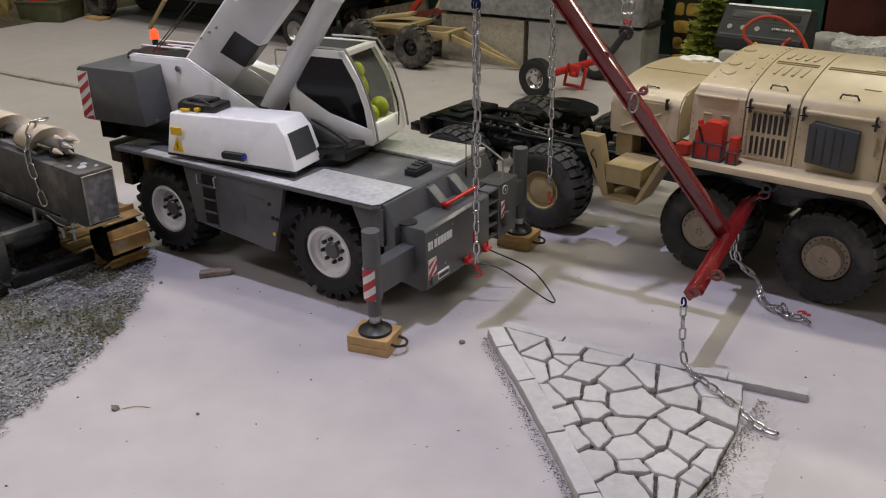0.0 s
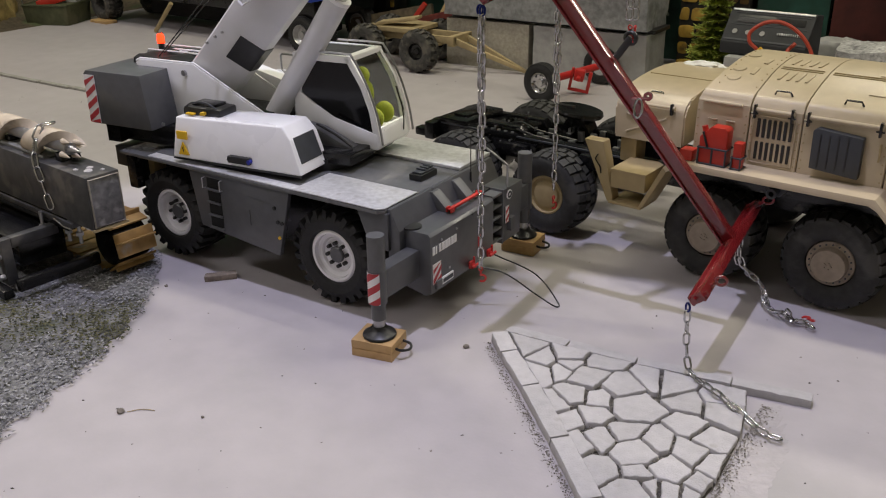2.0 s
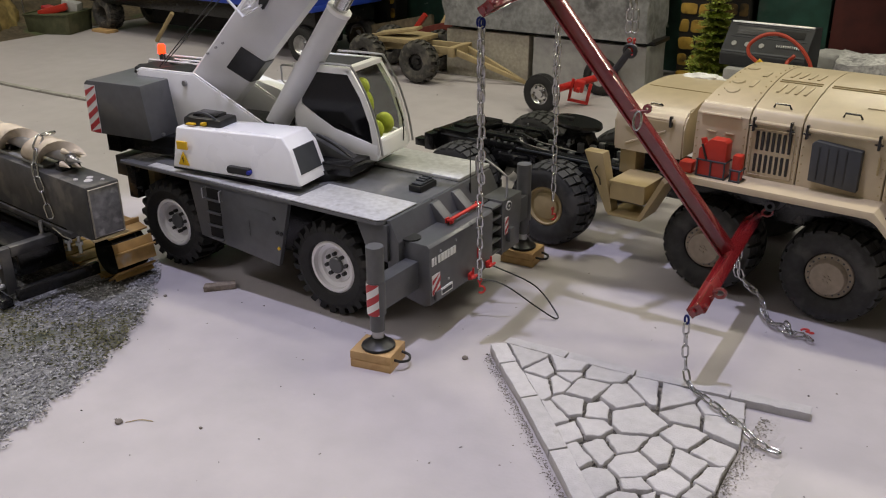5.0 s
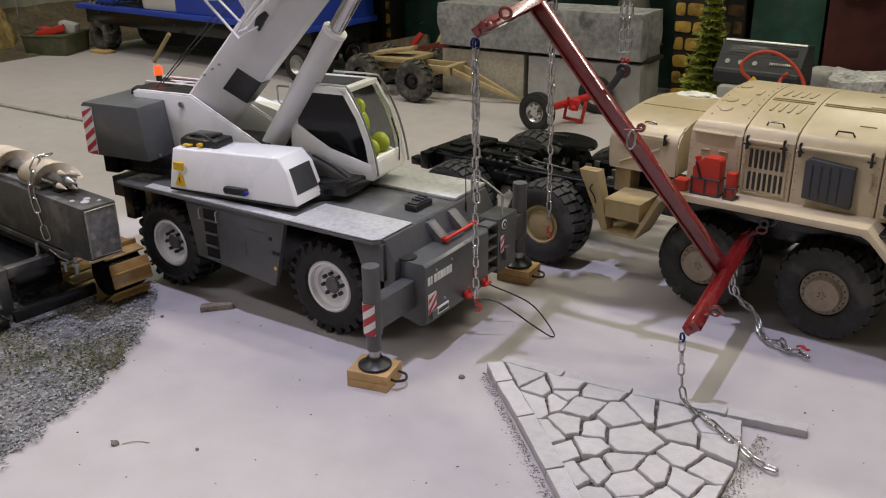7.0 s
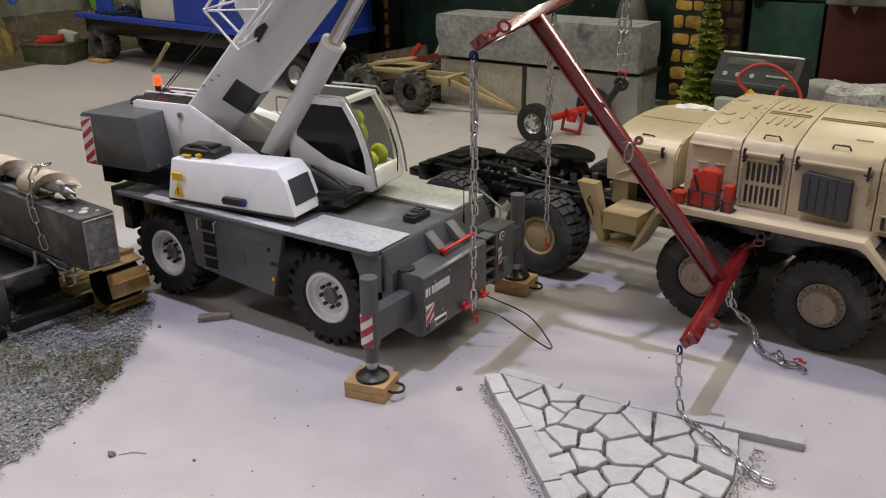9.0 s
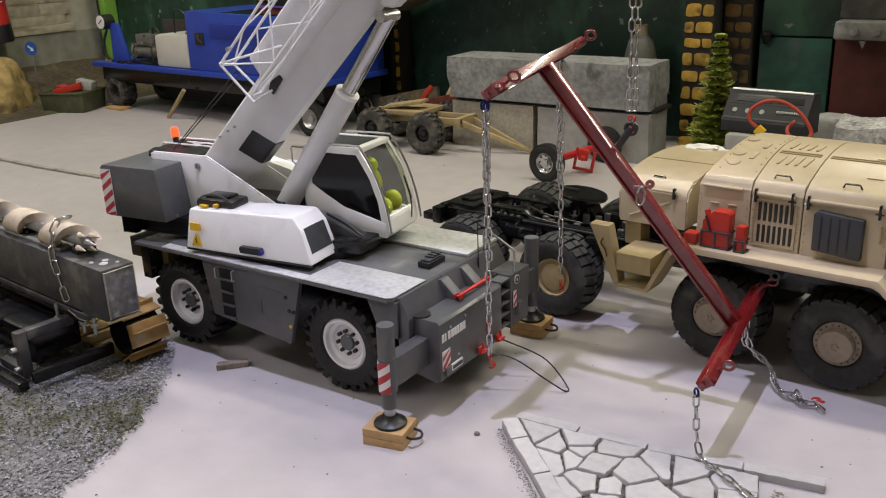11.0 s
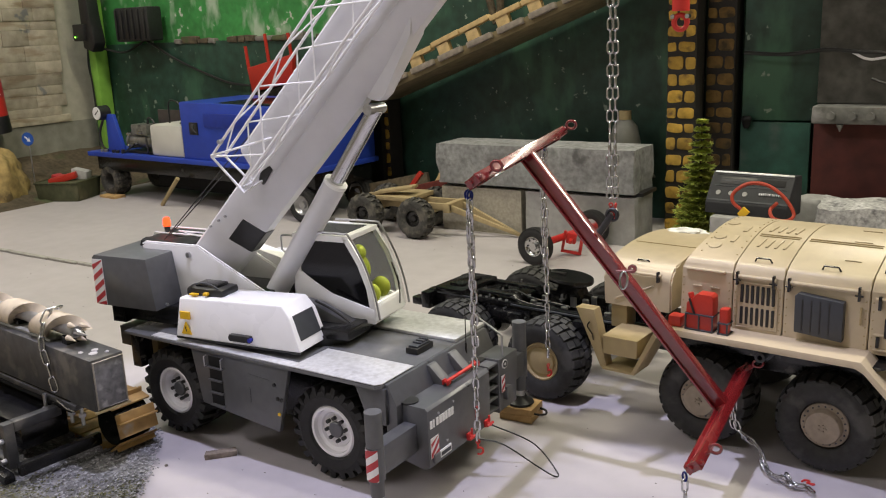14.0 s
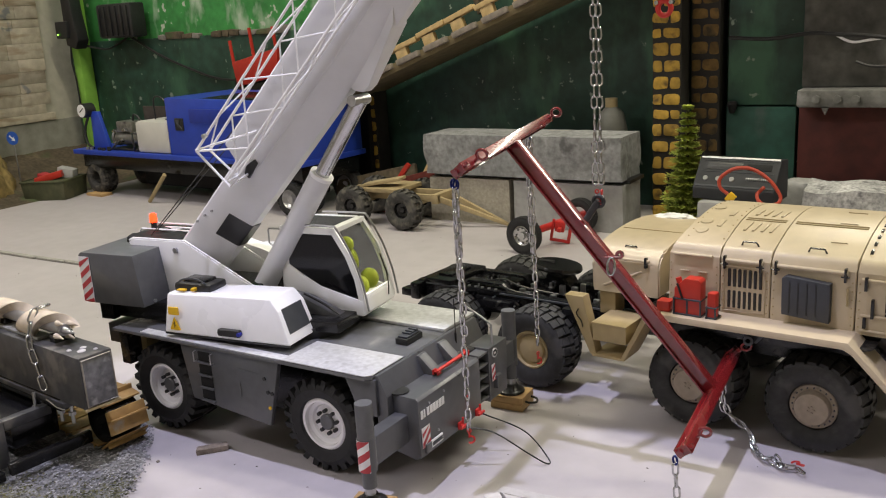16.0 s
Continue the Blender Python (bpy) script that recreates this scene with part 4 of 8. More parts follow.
for xa, xb in ((-0.050, -0.040), (-0.117, -0.108)):
    bm = B()
    box(bm, (xa, CY0, 0.2415), (xb, CY1, 0.2475), 0.001)
    spart("roof_frame", bm, M["white"], cab)
bm = B()
box(bm, (-0.109, CY0 + 0.005, 0.2420), (-0.049, CY1 - 0.005, 0.2440))
roofw = spart("roof_window", bm, M["clear"], cab, "clear roof window with mesh guard")
roofw.visible_shadow = False
bm = B()
for k in range(25):
    rod(bm, (-0.107 + 0.00235 * k, CY0 + 0.006, 0.2456), (-0.107 + 0.00235 * k, CY1 - 0.006, 0.2456), 0.0005, 5)
    rod(bm, (-0.108, CY0 + 0.006 + 0.00235 * k, 0.2462), (-0.050, CY0 + 0.006 + 0.00235 * k, 0.2462), 0.0005, 5)
spart("roof_guard", bm, M["slate"], roofw)
bm = B()
prism(bm, [(-0.0075, 0.1535), (-0.0062, 0.1535), (-0.0125, 0.188), (-0.0230, 0.217), (-0.0405, 0.2425), (-0.0418, 0.2425), (-0.0243, 0.217), (-0.0138, 0.188)], "y", CY0 + 0.0055, CY1 - 0.0055)
wind = spart("windscreen", bm, SCREEN, cab, "clear curved windscreen")
wind.visible_shadow = False
bm = B()
prism(bm, [(-0.0135, 0.1500), (-0.0050, 0.1500), (-0.0092, 0.1690), (-0.0114, 0.1702)], "y", CY0 + 0.0050, CY1 - 0.0050, 0.0006)
spart("front_panel", bm, M["white"], cab)
for y in (CY0 - 0.001, CY1 + 0.001):
    bm = B()
    pipe(bm, curve_pts([(-0.0025, y, 0.152), (-0.0055, y, 0.172), (-0.0095, y, 0.189), (-0.0195, y, 0.217), (-0.0365, y, 0.2465), (-0.047, y, 0.2505), (-0.10, y, 0.2505)], 6), 0.0013, 6)
    spart("guard_tube", bm, M["steel"], cab)
bm = B()
pipe(bm, [(-0.0045, CY1 - 0.018, 0.1565), (-0.0065, CY1 - 0.013, 0.168), (-0.0105, CY1 - 0.0105, 0.188)], 0.0008, 6)
rod(bm, (-0.0075, CY1 - 0.0115, 0.178), (-0.0165, CY1 - 0.0115, 0.205), 0.0010, 6)
spart("wiper", bm, M["black"], cab)
bm = B()
pipe(bm, [(-0.118, CY0 + 0.004, 0.243), (-0.134, CY0 + 0.004, 0.243), (-0.136, CY0 + 0.004, 0.241), (-0.136, CY0 + 0.004, 0.225), (-0.132, CY0 + 0.004, 0.222), (-0.118, CY0 + 0.004, 0.222)], 0.0012, 6)
spart("rear_hoop", bm, M["steel"], cab)
bm = B()
box(bm, (-0.10, CY0 + 0.012, 0.150), (-0.06, CY1 - 0.012, 0.170), 0.003)
box(bm, (-0.10, CY0 + 0.012, 0.170), (-0.088, CY1 - 0.012, 0.225), 0.003)
spart("seat", bm, M["black"], cab, "black driver's seat")
# white deck part behind the cab and grey steps under it
bm = B()
prism(bm, [(-0.205, 0.150), (-0.118, 0.150), (-0.118, 0.172), (-0.165, 0.205), (-0.205, 0.215)], "y", 0.124, 0.145, 0.0012)
spart("cab_console", bm, M["white"])
bm = B()
box(bm, (-0.20, 0.15, 0.175), (-0.125, 0.17, 0.205), 0.002)
spart("hydraulic_tank", bm, M["boom"])
bm = B()
prism(bm, [(-0.100, 0.137), (-0.020, 0.137), (-0.028, 0.148), (-0.075, 0.168), (-0.100, 0.172)], "y", 0.066, 0.084, 0.001)
spart("cab_step", bm, M["grey"])
bm = B()
pipe(bm, curve_pts([(-0.075, 0.066, 0.174), (-0.05, 0.066, 0.164), (-0.03, 0.067, 0.152)], 6), 0.0016, 6)
spart("hose", bm, M["black"])

# ---------------------------------------------------------------- the sand-coloured eight-wheeled tractor
R_T = 0.0535
TY0, TY1 = 0.262, 0.522
TYM = (TY0 + TY1) / 2
truck = thing("tractor_truck", "sand-coloured eight-wheeled model tractor with a black bare chassis at the back", "truck", pose(0.25, TYM, 0))
TTYRE = tyre_mesh(R_T, 0.062, 0.0245, 25, 0.0036, M["block_rubber"], "tyre", 0.78, True, 0.90)
bm = B()
lathe(bm, [(0.0240, 0.018), (0.0246, 0.0245), (0.0236, 0.0255), (0.0188, 0.0252), (0.0183, 0.0325), (0.0172, 0.0342), (0.0, 0.0350)], pose(0, 0, 0, 90), 36)
TRIM = finish(bm, "rim", M["hubtan"], 40)
bm = B()
lathe(bm, [(0.0246, 0.020), (0.0252, 0.0265), (0.0235, 0.027), (0.0222, 0.0225), (0.0180, 0.0215), (0.0172, 0.0240), (0.0150, 0.0252), (0.0, 0.0256)], pose(0, 0, 0, 90), 36)
FLAT_RIM = finish(bm, "rim", M["tan_dark"], 40)
bm = B()
for k in range(20):
    a = 2 * math.pi * k / 20
    rod(bm, (0.0212 * math.cos(a), -0.0250, 0.0212 * math.sin(a)), (0.0212 * math.cos(a), -0.0262, 0.0212 * math.sin(a)), 0.0010, 6)
TBOLT = finish(bm, "bolt_ring", M["slate"], 40)
bm = B()
for k in range(5):
    a = 2 * math.pi * k / 5
    rod(bm, (0.0035 * math.cos(a), -0.0345, 0.0035 * math.sin(a)), (0.0035 * math.cos(a), -0.0362, 0.0035 * math.sin(a)), 0.0014, 8)
rod(bm, (0, -0.0345, 0), (0, -0.0357, 0), 0.0022, 10)
TCAP = finish(bm, "hub_bolts", M["hubtan"], 40)


def truck_wheel(x, y, s):
    m = pose(x, y, R_T, 0, 0, 0 if s < 0 else 180) @ Matrix.Diagonal((1, 1 if x > 0.2 else 0.84, 1, 1))
    w = inst("wheel", TTYRE, truck, WORLD[truck].inverted() @ m, "black block-tread tyre on a dusty sand rim")
    if x > 0.2:
        inst("bolt_ring", TBOLT, w, Matrix())
        inst("rim", TRIM, w, Matrix(), "dusty sand-coloured domed hub")
        inst("hub_bolts", TCAP, w, Matrix())
    else:
        inst("rim", FLAT_RIM, w, Matrix(), "flat ochre hub")


for x in (0.452, 0.318, 0.103, -0.043):
    for y, s in ((TY0 + 0.031, -1), (TY1 - 0.031, 1)):
        truck_wheel(x, y, s)
        bm = B()
        rod(bm, (x, y, R_T), (x, TYM, R_T), 0.010, 14)
        part("axle_tube", bm, M["chassis"], truck)
    bm = B()
    lathe(bm, [(0.0, -0.02), (0.016, -0.016), (0.021, 0), (0.016, 0.016), (0.0, 0.02)], pose(x, TYM, R_T, 90), 18)
    part("axle_housing", bm, M["chassis"], truck)
# frame, set towards the near wheels
TYC = TYM - 0.028
for y in (TYC - 0.045, TYC + 0.033):
    bm = B()
    box(bm, (-0.115, y, 0.082), (0.60, y + 0.012, 0.108), 0.001)
    part("frame_rail", bm, M["chassis"], truck, "black chassis rail")
for x in (-0.108, -0.045, 0.015, 0.07, 0.16, 0.24, 0.38, 0.52):
    bm = B()
    box(bm, (x, TYC - 0.04, 0.085), (x + 0.012, TYC + 0.04, 0.105), 0.001)
    part("cross_member", bm, M["chassis"], truck)
bm = B()
box(bm, (-0.118, TYC - 0.060, 0.082), (-0.103, TYC + 0.060, 0.106), 0.0015)
part("rear_beam", bm, M["chassis"], truck)
bm = B()
box(bm, (-0.135, TYC - 0.060, 0.085), (-0.118, TYC - 0.044, 0.096), 0.0015)
part("tow_eye", bm, M["chassis"], truck)
bm = B()
box(bm, (-0.100, TYC - 0.048, 0.106), (-0.052, TYC + 0.040, 0.1135), 0.002)
cover = part("battery_cover", bm, M["chassis"], truck, "flat dark battery cover")
bm = B()
box(bm, (-0.088, TYC - 0.030, 0.1135), (-0.064, TYC + 0.018, 0.1165), 0.001)
part("lid", bm, M["chassis"], cover)
bm = B()
box(bm, (-0.028, TYC - 0.048, 0.102), (0.028, TYC + 0.040, 0.109), 0.001)
plate_across = part("cross_plate", bm, M["chassis"], truck)
for yy in (-0.05, -0.03, -0.01, 0.012, 0.034, 0.052):
    bm = B()
    rod(bm, (-0.012, TYC + yy * 0.8, 0.106), (-0.010, TYC + yy * 0.8, 0.1135), 0.0013, 8)
    part("stud", bm, M["steel"], plate_across)
for x0, y0, x1, y1, h in ((0.005, -0.058, 0.05, -0.046, 0.098), (0.13, -0.060, 0.17, -0.046, 0.104)):
    bm = B()
    box(bm, (x0, TYC + y0, 0.085), (x1, TYC + y1, h), 0.003)
    part("valve_block", bm, M["chassis"], truck)
# pressed plate with bolt heads along the near rail
# Thin slate strip: the highlight on the rail's top edge, put into its colour.
bm = B()
box(bm, (-0.098, TYC - 0.0475, 0.104), (0.185, TYC - 0.043, 0.1065), 0.0005)
part("rail_edge", bm, M["slate"], truck)
bm = B()
box(bm, (-0.010, TYC - 0.049, 0.078), (0.060, TYC - 0.0455, 0.100), 0.001)
gusset_plate = part("rail_plate", bm, M["chassis"], truck)
rnd = random.Random(4)
for k in range(34):
    bm = B()
    x, z = rnd.uniform(-0.092, 0.18), rnd.uniform(0.084, 0.101)
    rod(bm, (x, TYC - 0.0515, z), (x, TYC - 0.044, z), rnd.uniform(0.0009, 0.0017), 7)
    part("bolt", bm, M["steel"] if k % 3 else M["chassis"], gusset_plate)
for k in range(70):
    x, y = rnd.uniform(-0.045, 0.175), TYC + rnd.choice((-1, 1)) * rnd.uniform(0.010, 0.044)
    bm = B()
    if k % 2:
        rod(bm, (x, y, 0.095), (x, y, rnd.uniform(0.105, 0.112)), rnd.uniform(0.0012, 0.0026), 8)
    else:
        box(bm, (x - 0.004, y - 0.003, 0.095), (x + 0.004, y + 0.003, rnd.uniform(0.104, 0.110)), 0.0008)
    part("fitting", bm, M["chassis"] if k % 4 else M["steel"], truck)
for k in range(2):
    bm = B()
    y = TYC - 0.04 + 0.022 * k
    pipe(bm, curve_pts([(-0.04 + 0.02 * k, y, 0.106), (0.0 + 0.01 * k, y + 0.008, 0.114), (0.05, y - 0.006, 0.112), (0.10, y + 0.006, 0.104)], 8), 0.0014, 6)
    part("hose", bm, M["black"], truck)
# cranked bars before the coupling plate, open underneath
for y0, y1, x0, z1 in ((-0.040, -0.026, -0.034, 0.117), (-0.004, 0.010, -0.020, 0.121)):
    bm = B()
    prism(bm, [(x0, 0.107), (x0 + 0.005, z1), (x0 + 0.062, z1), (x0 + 0.070, z1 - 0.010), (x0 + 0.065, z1 - 0.010), (x0 + 0.059, z1 - 0.004), (x0 + 0.009, z1 - 0.004), (x0 + 0.006, 0.107)], "y", TYC + y0, TYC + y1, 0.0008)
    ramp = part("ramp_bar", bm, M["chassis"], truck, "glossy black cranked bar")
    for k in range(5):
        bm = B()
        rod(bm, (x0 + 0.010 + 0.011 * k, TYC + y0 - 0.0040, 0.106), (x0 + 0.010 + 0.011 * k, TYC + y0 - 0.0040, 0.1105), 0.0022, 8)
        part("stud", bm, M["steel"], ramp)
# fifth wheel
bm = B()
lathe(bm, [(0.0, -0.003), (0.033, -0.003), (0.0345, 0), (0.033, 0.0035), (0.0, 0.0035)], pose(0.074, TYC + 0.034, 0.1290, -4, 7), 40)
fifth = part("fifth_wheel", bm, M["chassis"], truck, "round glossy black coupling plate")
bm = B()
box(bm, (0.040, TYC + 0.028, 0.1325), (0.068, TYC + 0.036, 0.1362))
part("coupling_slot", bm, M["black"], fifth)
bm = B()
prism(bm, [(0.056, 0.105), (0.100, 0.105), (0.090, 0.124), (0.066, 0.124)], "y", TYC + 0.020, TYC + 0.046, 0.001)
part("fifth_wheel_stand", bm, M["chassis"], truck)

def crown(y, rise=0.0200):
    """How far the arched roof stands over its shoulders at y."""
    return rise * (1 - min(1.0, abs((y - TYM) / 0.103)) ** 2)


def shell(x0, x1, z0, z1, y0, y1, rad, inset=0.0, rise=0.0200):
    """A hood with rounded shoulders, swept along x."""
    pts = [(y0, z0), (y0 + inset * 0.5, z1 - rad)]
    for k in range(1, 8):
        a = math.pi / 2 * k / 8
        pts.append((y0 + inset + rad * (1 - math.cos(a)), z1 - rad + rad * math.sin(a)))
    ya, yb = y0 + inset + rad, y1 - inset - rad
    pts += [(ya + (yb - ya) * k / 12, z1 + crown(ya + (yb - ya) * k / 12, rise)) for k in range(13)]
    for k in range(1, 8):
        a = math.pi / 2 * (1 - k / 8)
        pts.append((y1 - inset - rad * (1 - math.cos(a)), z1 - rad + rad * math.sin(a)))
    pts += [(y1 - inset * 0.5, z1 - rad), (y1, z0)]
    bm = B()
    prism(bm, pts, "x", x0, x1)
    return bm


def tpart(name, bm, mat, parent):
    """A part bent to the arched roof."""
    for v in bm.verts:
        v.co.z += crown(v.co.y)
    return part(name, bm, mat, parent)


def trivets(parent, pts, axis, out, r=0.0009):
    """Rows of small rivet heads."""
    for p in pts:
        bm = B()
        q = list(p)
        q["xyz".index(axis)] += out
        rod(bm, p, q, r, 6)
        (tpart if axis == "z" else part)("rivet", bm, M["tan_dark"], parent)


HY0, HY1 = 0.274, 0.510
# rear equipment box
bm = shell(0.198, 0.284, 0.142, 0.192, HY0 + 0.012, HY1 - 0.012, 0.016, 0.0, 0.0120)
bmesh.ops.bevel(bm, geom=[e for e in bm.edges if abs(e.verts[0].co.x - e.verts[1].co.x) < 1e-6 and e.calc_length() > 0], offset=0.002, segments=2, affect="EDGES", clamp_overlap=True)
rbox = part("equipment_box", bm, M["tan"], truck, "sand-coloured rounded box behind the cab")
rbox.matrix_basis = Matrix.Translation((-0.012, 0, 0))
yb = HY0 + 0.012
bm = B()
rod(bm, (0.215, yb - 0.0015, 0.1855), (0.272, yb - 0.0015, 0.1855), 0.0018, 8)
part("hinge_bar", bm, M["tan"], rbox)
for x in (0.2175, 0.2665):
    bm = B()
    box(bm, (x, yb - 0.004, 0.1775), (x + 0.003, yb + 0.001, 0.190), 0.0006)
    part("latch", bm, M["chassis"], rbox)
for a, b in (((0.213, 0.150), (0.262, 0.172)), ((0.213, 0.172), (0.262, 0.150))):
    bm = B()
    rod(bm, (a[0], yb - 0.0004, a[1]), (b[0], yb - 0.0004, b[1]), 0.0012, 6)
    part("cross_bead", bm, M["tan"], rbox)
bm = B()
pipe(bm, [(0.232, yb + 0.0190, 0.1925), (0.234, yb + 0.0175, 0.1970), (0.247, yb + 0.0175, 0.1970), (0.249, yb + 0.0190, 0.1925)], 0.0011, 6)
part("handle", bm, M["chassis"], rbox)
bm = B()
box(bm, (0.203, 0.362, 0.2026), (0.281, 0.3635, 0.2036))
part("seam", bm, M["tan_dark"], rbox)
bm = B()
box(bm, (0.205, yb + 0.004, 0.112), (0.226, yb + 0.03, 0.143), 0.002)
part("box_foot", bm, M["tan_dark"], rbox)

# hood in four panels with joints between
EDGES = [0.2985, 0.3575, 0.412, 0.4965, 0.62]
ZH = 0.2150
for i, (a, b) in enumerate(zip(EDGES, EDGES[1:])):
    bm = shell(a + 0.0006, b - 0.0006, 0.139, ZH, HY0, HY1, 0.012, 0.003)
    if i == 0:
        for v in bm.verts:
            if v.co.x < a + 0.002 and v.co.z > 0.20:
                v.co.x += (v.co.z - 0.20) * 0.30
    bmesh.ops.bevel(bm, geom=[e for e in bm.edges if abs(e.verts[0].co.x - e.verts[1].co.x) < 1e-4], offset=0.0009, segments=1, affect="EDGES", clamp_overlap=True)
    panel = part("hood_panel", bm, M["tan"], truck, "sand-coloured rounded hood section")
    panel.matrix_basis = Matrix.Translation((-0.0105, 0, 0))
    ys = HY0
    # rivets along the joints
    trivets(panel, [(x, ys + 0.0008, 0.147 + 0.009 * k) for x in (a + 0.0035, b - 0.0035) for k in range(6)], "y", -0.0012, 0.0008)
    if i == 0:
        bm = B()
        rod(bm, (0.305, ys - 0.0002, 0.2030), (0.349, ys - 0.0002, 0.2030), 0.0017, 8)
        part("bead", bm, M["tan"], panel)
        for x0 in (0.313, 0.333):
            bm = B()
            box(bm, (x0, ys - 0.0008, 0.1835), (x0 + 0.010, ys + 0.002, 0.1848), 0.0003)
            part("bead", bm, M["tan"], panel)
        for cx, cy in ((0.3225, 0.312), (0.3205, 0.333), (0.3200, 0.378)):
            bm = B()
            lathe(bm, [(0.0, 0.0), (0.0075, 0.0), (0.0068, 0.0014), (0.0, 0.0018)], pose(cx, cy, ZH - 0.0002), 20)
            tpart("round_cap", bm, M["tan"], panel)
        for cx, cy in ((0.338, 0.330), (0.342, 0.360)):
            bm = B()
            prism(bm, [(cx - 0.0025, cy - 0.008), (cx + 0.0025, cy - 0.008), (cx + 0.0035, cy + 0.008), (cx - 0.0015, cy + 0.008)], "z", ZH - 0.0004, ZH + 0.0012, 0.0004)
            tpart("raised_flap", bm, M["tan"], panel)
        trivets(panel, [(x, HY0 + 0.024 + 0.0145 * k, ZH - 0.0003) for x in (0.3125, 0.353) for k in range(10)], "z", 0.0009, 0.0008)
    if i in (1, 2):
        bm = B()
        rod(bm, (a + 0.006, ys - 0.0016, 0.2020), (b - 0.008, ys - 0.0016, 0.2020), 0.0022, 10)
        part("hinge_bar", bm, M["tan"], panel)
        for x in (a + 0.006, b - 0.010):
            bm = B()
            box(bm, (x - 0.0012, ys - 0.0045, 0.1925), (x + 0.0012, ys + 0.001, 0.2070), 0.0005)
            rod(bm, (x - 0.004, ys - 0.0035, 0.198), (x + 0.004, ys - 0.0035, 0.198), 0.0009, 6)
            part("latch", bm, M["chassis"], panel)
        xm = (a + b) / 2
        bm = B()
        pipe(bm, [(xm - 0.009, ys + 0.0165, ZH + 0.0005), (xm - 0.007, ys + 0.0150, ZH + 0.0050), (xm + 0.007, ys + 0.0150, ZH + 0.0050), (xm + 0.009, ys + 0.0165, ZH + 0.0005)], 0.0011, 6)
        part("handle", bm, M["chassis"], panel)
        for yy in (0.345, 0.350):
            bm = B()
            rod(bm, (a + 0.004, yy, ZH + 0.0004), (b - 0.006, yy, ZH + 0.0004), 0.0007, 6)
            tpart("centre_hinge", bm, M["tan_dark"], panel)
    if i == 1:
        # two rows of upright slots
        for r, (z0, z1) in enumerate(((0.1485, 0.1680), (0.1725, 0.1925))):
            for k in range(7):
                x = 0.3665 + 0.0056 * k
                bm = B()
                box(bm, (x, ys - 0.0008, z0), (x + 0.0031, ys + 0.003, z1), 0.0009)
                part("slot", bm, M["black"], panel, "dark ventilation slot")
        bm = B()
        pipe(bm, [(0.3625, ys - 0.0006, 0.1455), (0.4065, ys - 0.0006, 0.1455), (0.4065, ys - 0.0006, 0.1955), (0.3625, ys - 0.0006, 0.1955)], 0.0007, 6, True)
        part("grille_frame", bm, M["tan"], panel)
        for cy in (0.328, 0.370):
            for k in range(4):
                bm = B()
                x = 0.367 + 0.0095 * k
                prism(bm, [(x, cy - 0.010), (x + 0.003, cy - 0.010), (x + 0.0055, cy + 0.010), (x + 0.0025, cy + 0.010)], "z", ZH - 0.0004, ZH + 0.0014, 0.0004)
                tpart("roof_louvre", bm, M["tan"], panel)
    if i == 2:
        bm = B()
        prism(bm, [(0.4265, 0.152), (0.4260, 0.191), (0.430, 0.194), (0.474, 0.190), (0.474, 0.148)], "y", ys - 0.009, ys + 0.001, 0.001)
        vent = part("side_vent", bm, M["slate"], panel, "dark slate-coloured louvred side vent")
        for k in range(4):
            bm = B()
            x = 0.4335 + 0.0088 * k
            box(bm, (x, ys - 0.0098, 0.1545), (x + 0.0012, ys - 0.0085, 0.1885))
            part("groove", bm, M["black"], vent)
        bm = B()
        pipe(bm, [(0.489, ys - 0.002, 0.186), (0.4895, ys - 0.003, 0.176), (0.489, ys - 0.002, 0.168)], 0.0012, 6)
        part("hasp", bm, M["tan_dark"], panel)
        for k in range(3):
            bm = B()
            box(bm, (0.462 - 0.002 * k, 0.31 + 0.045 * k, ZH - 0.0003), (0.478, 0.3118 + 0.045 * k, ZH + 0.001))
            tpart("bead", bm, M["tan"], panel)
    if i == 3:
        for x, z0, z1 in ((0.506, 0.186, 0.20), (0.506, 0.147, 0.158), (0.513, 0.158, 0.178)):
            bm = B()
            box(bm, (x - 0.0015, ys - 0.004, z0), (x + 0.0015, ys + 0.001, z1), 0.0006)
            part("latch", bm, M["chassis"], panel)
        for z in (0.160, 0.197, 0.144):
            bm = B()
            rod(bm, (0.502, ys - 0.0012, z), (0.61, ys - 0.0012, z), 0.0016, 8)
            part("bead", bm, M["tan"], panel)
        bm = B()
        box(bm, (0.524, ys - 0.0012, 0.160), (0.60, ys + 0.002, 0.190), 0.001)
        part("side_window", bm, M["hood_glass"], panel)
        for k in range(4):
            bm = B()
            rod(bm, (0.525, ys - 0.002, 0.165 + 0.006 * k), (0.60, ys - 0.002, 0.165 + 0.006 * k), 0.0008, 6)
            part("window_bar", bm, M["tan"], panel)
        for k in range(9):
            bm = B()
            box(bm, (0.503, HY0 + 0.022 + 0.015 * k, ZH - 0.0003), (0.506, HY0 + 0.029 + 0.015 * k, ZH + 0.0014), 0.0004)
            tpart("roof_latch", bm, M["chassis"], panel)
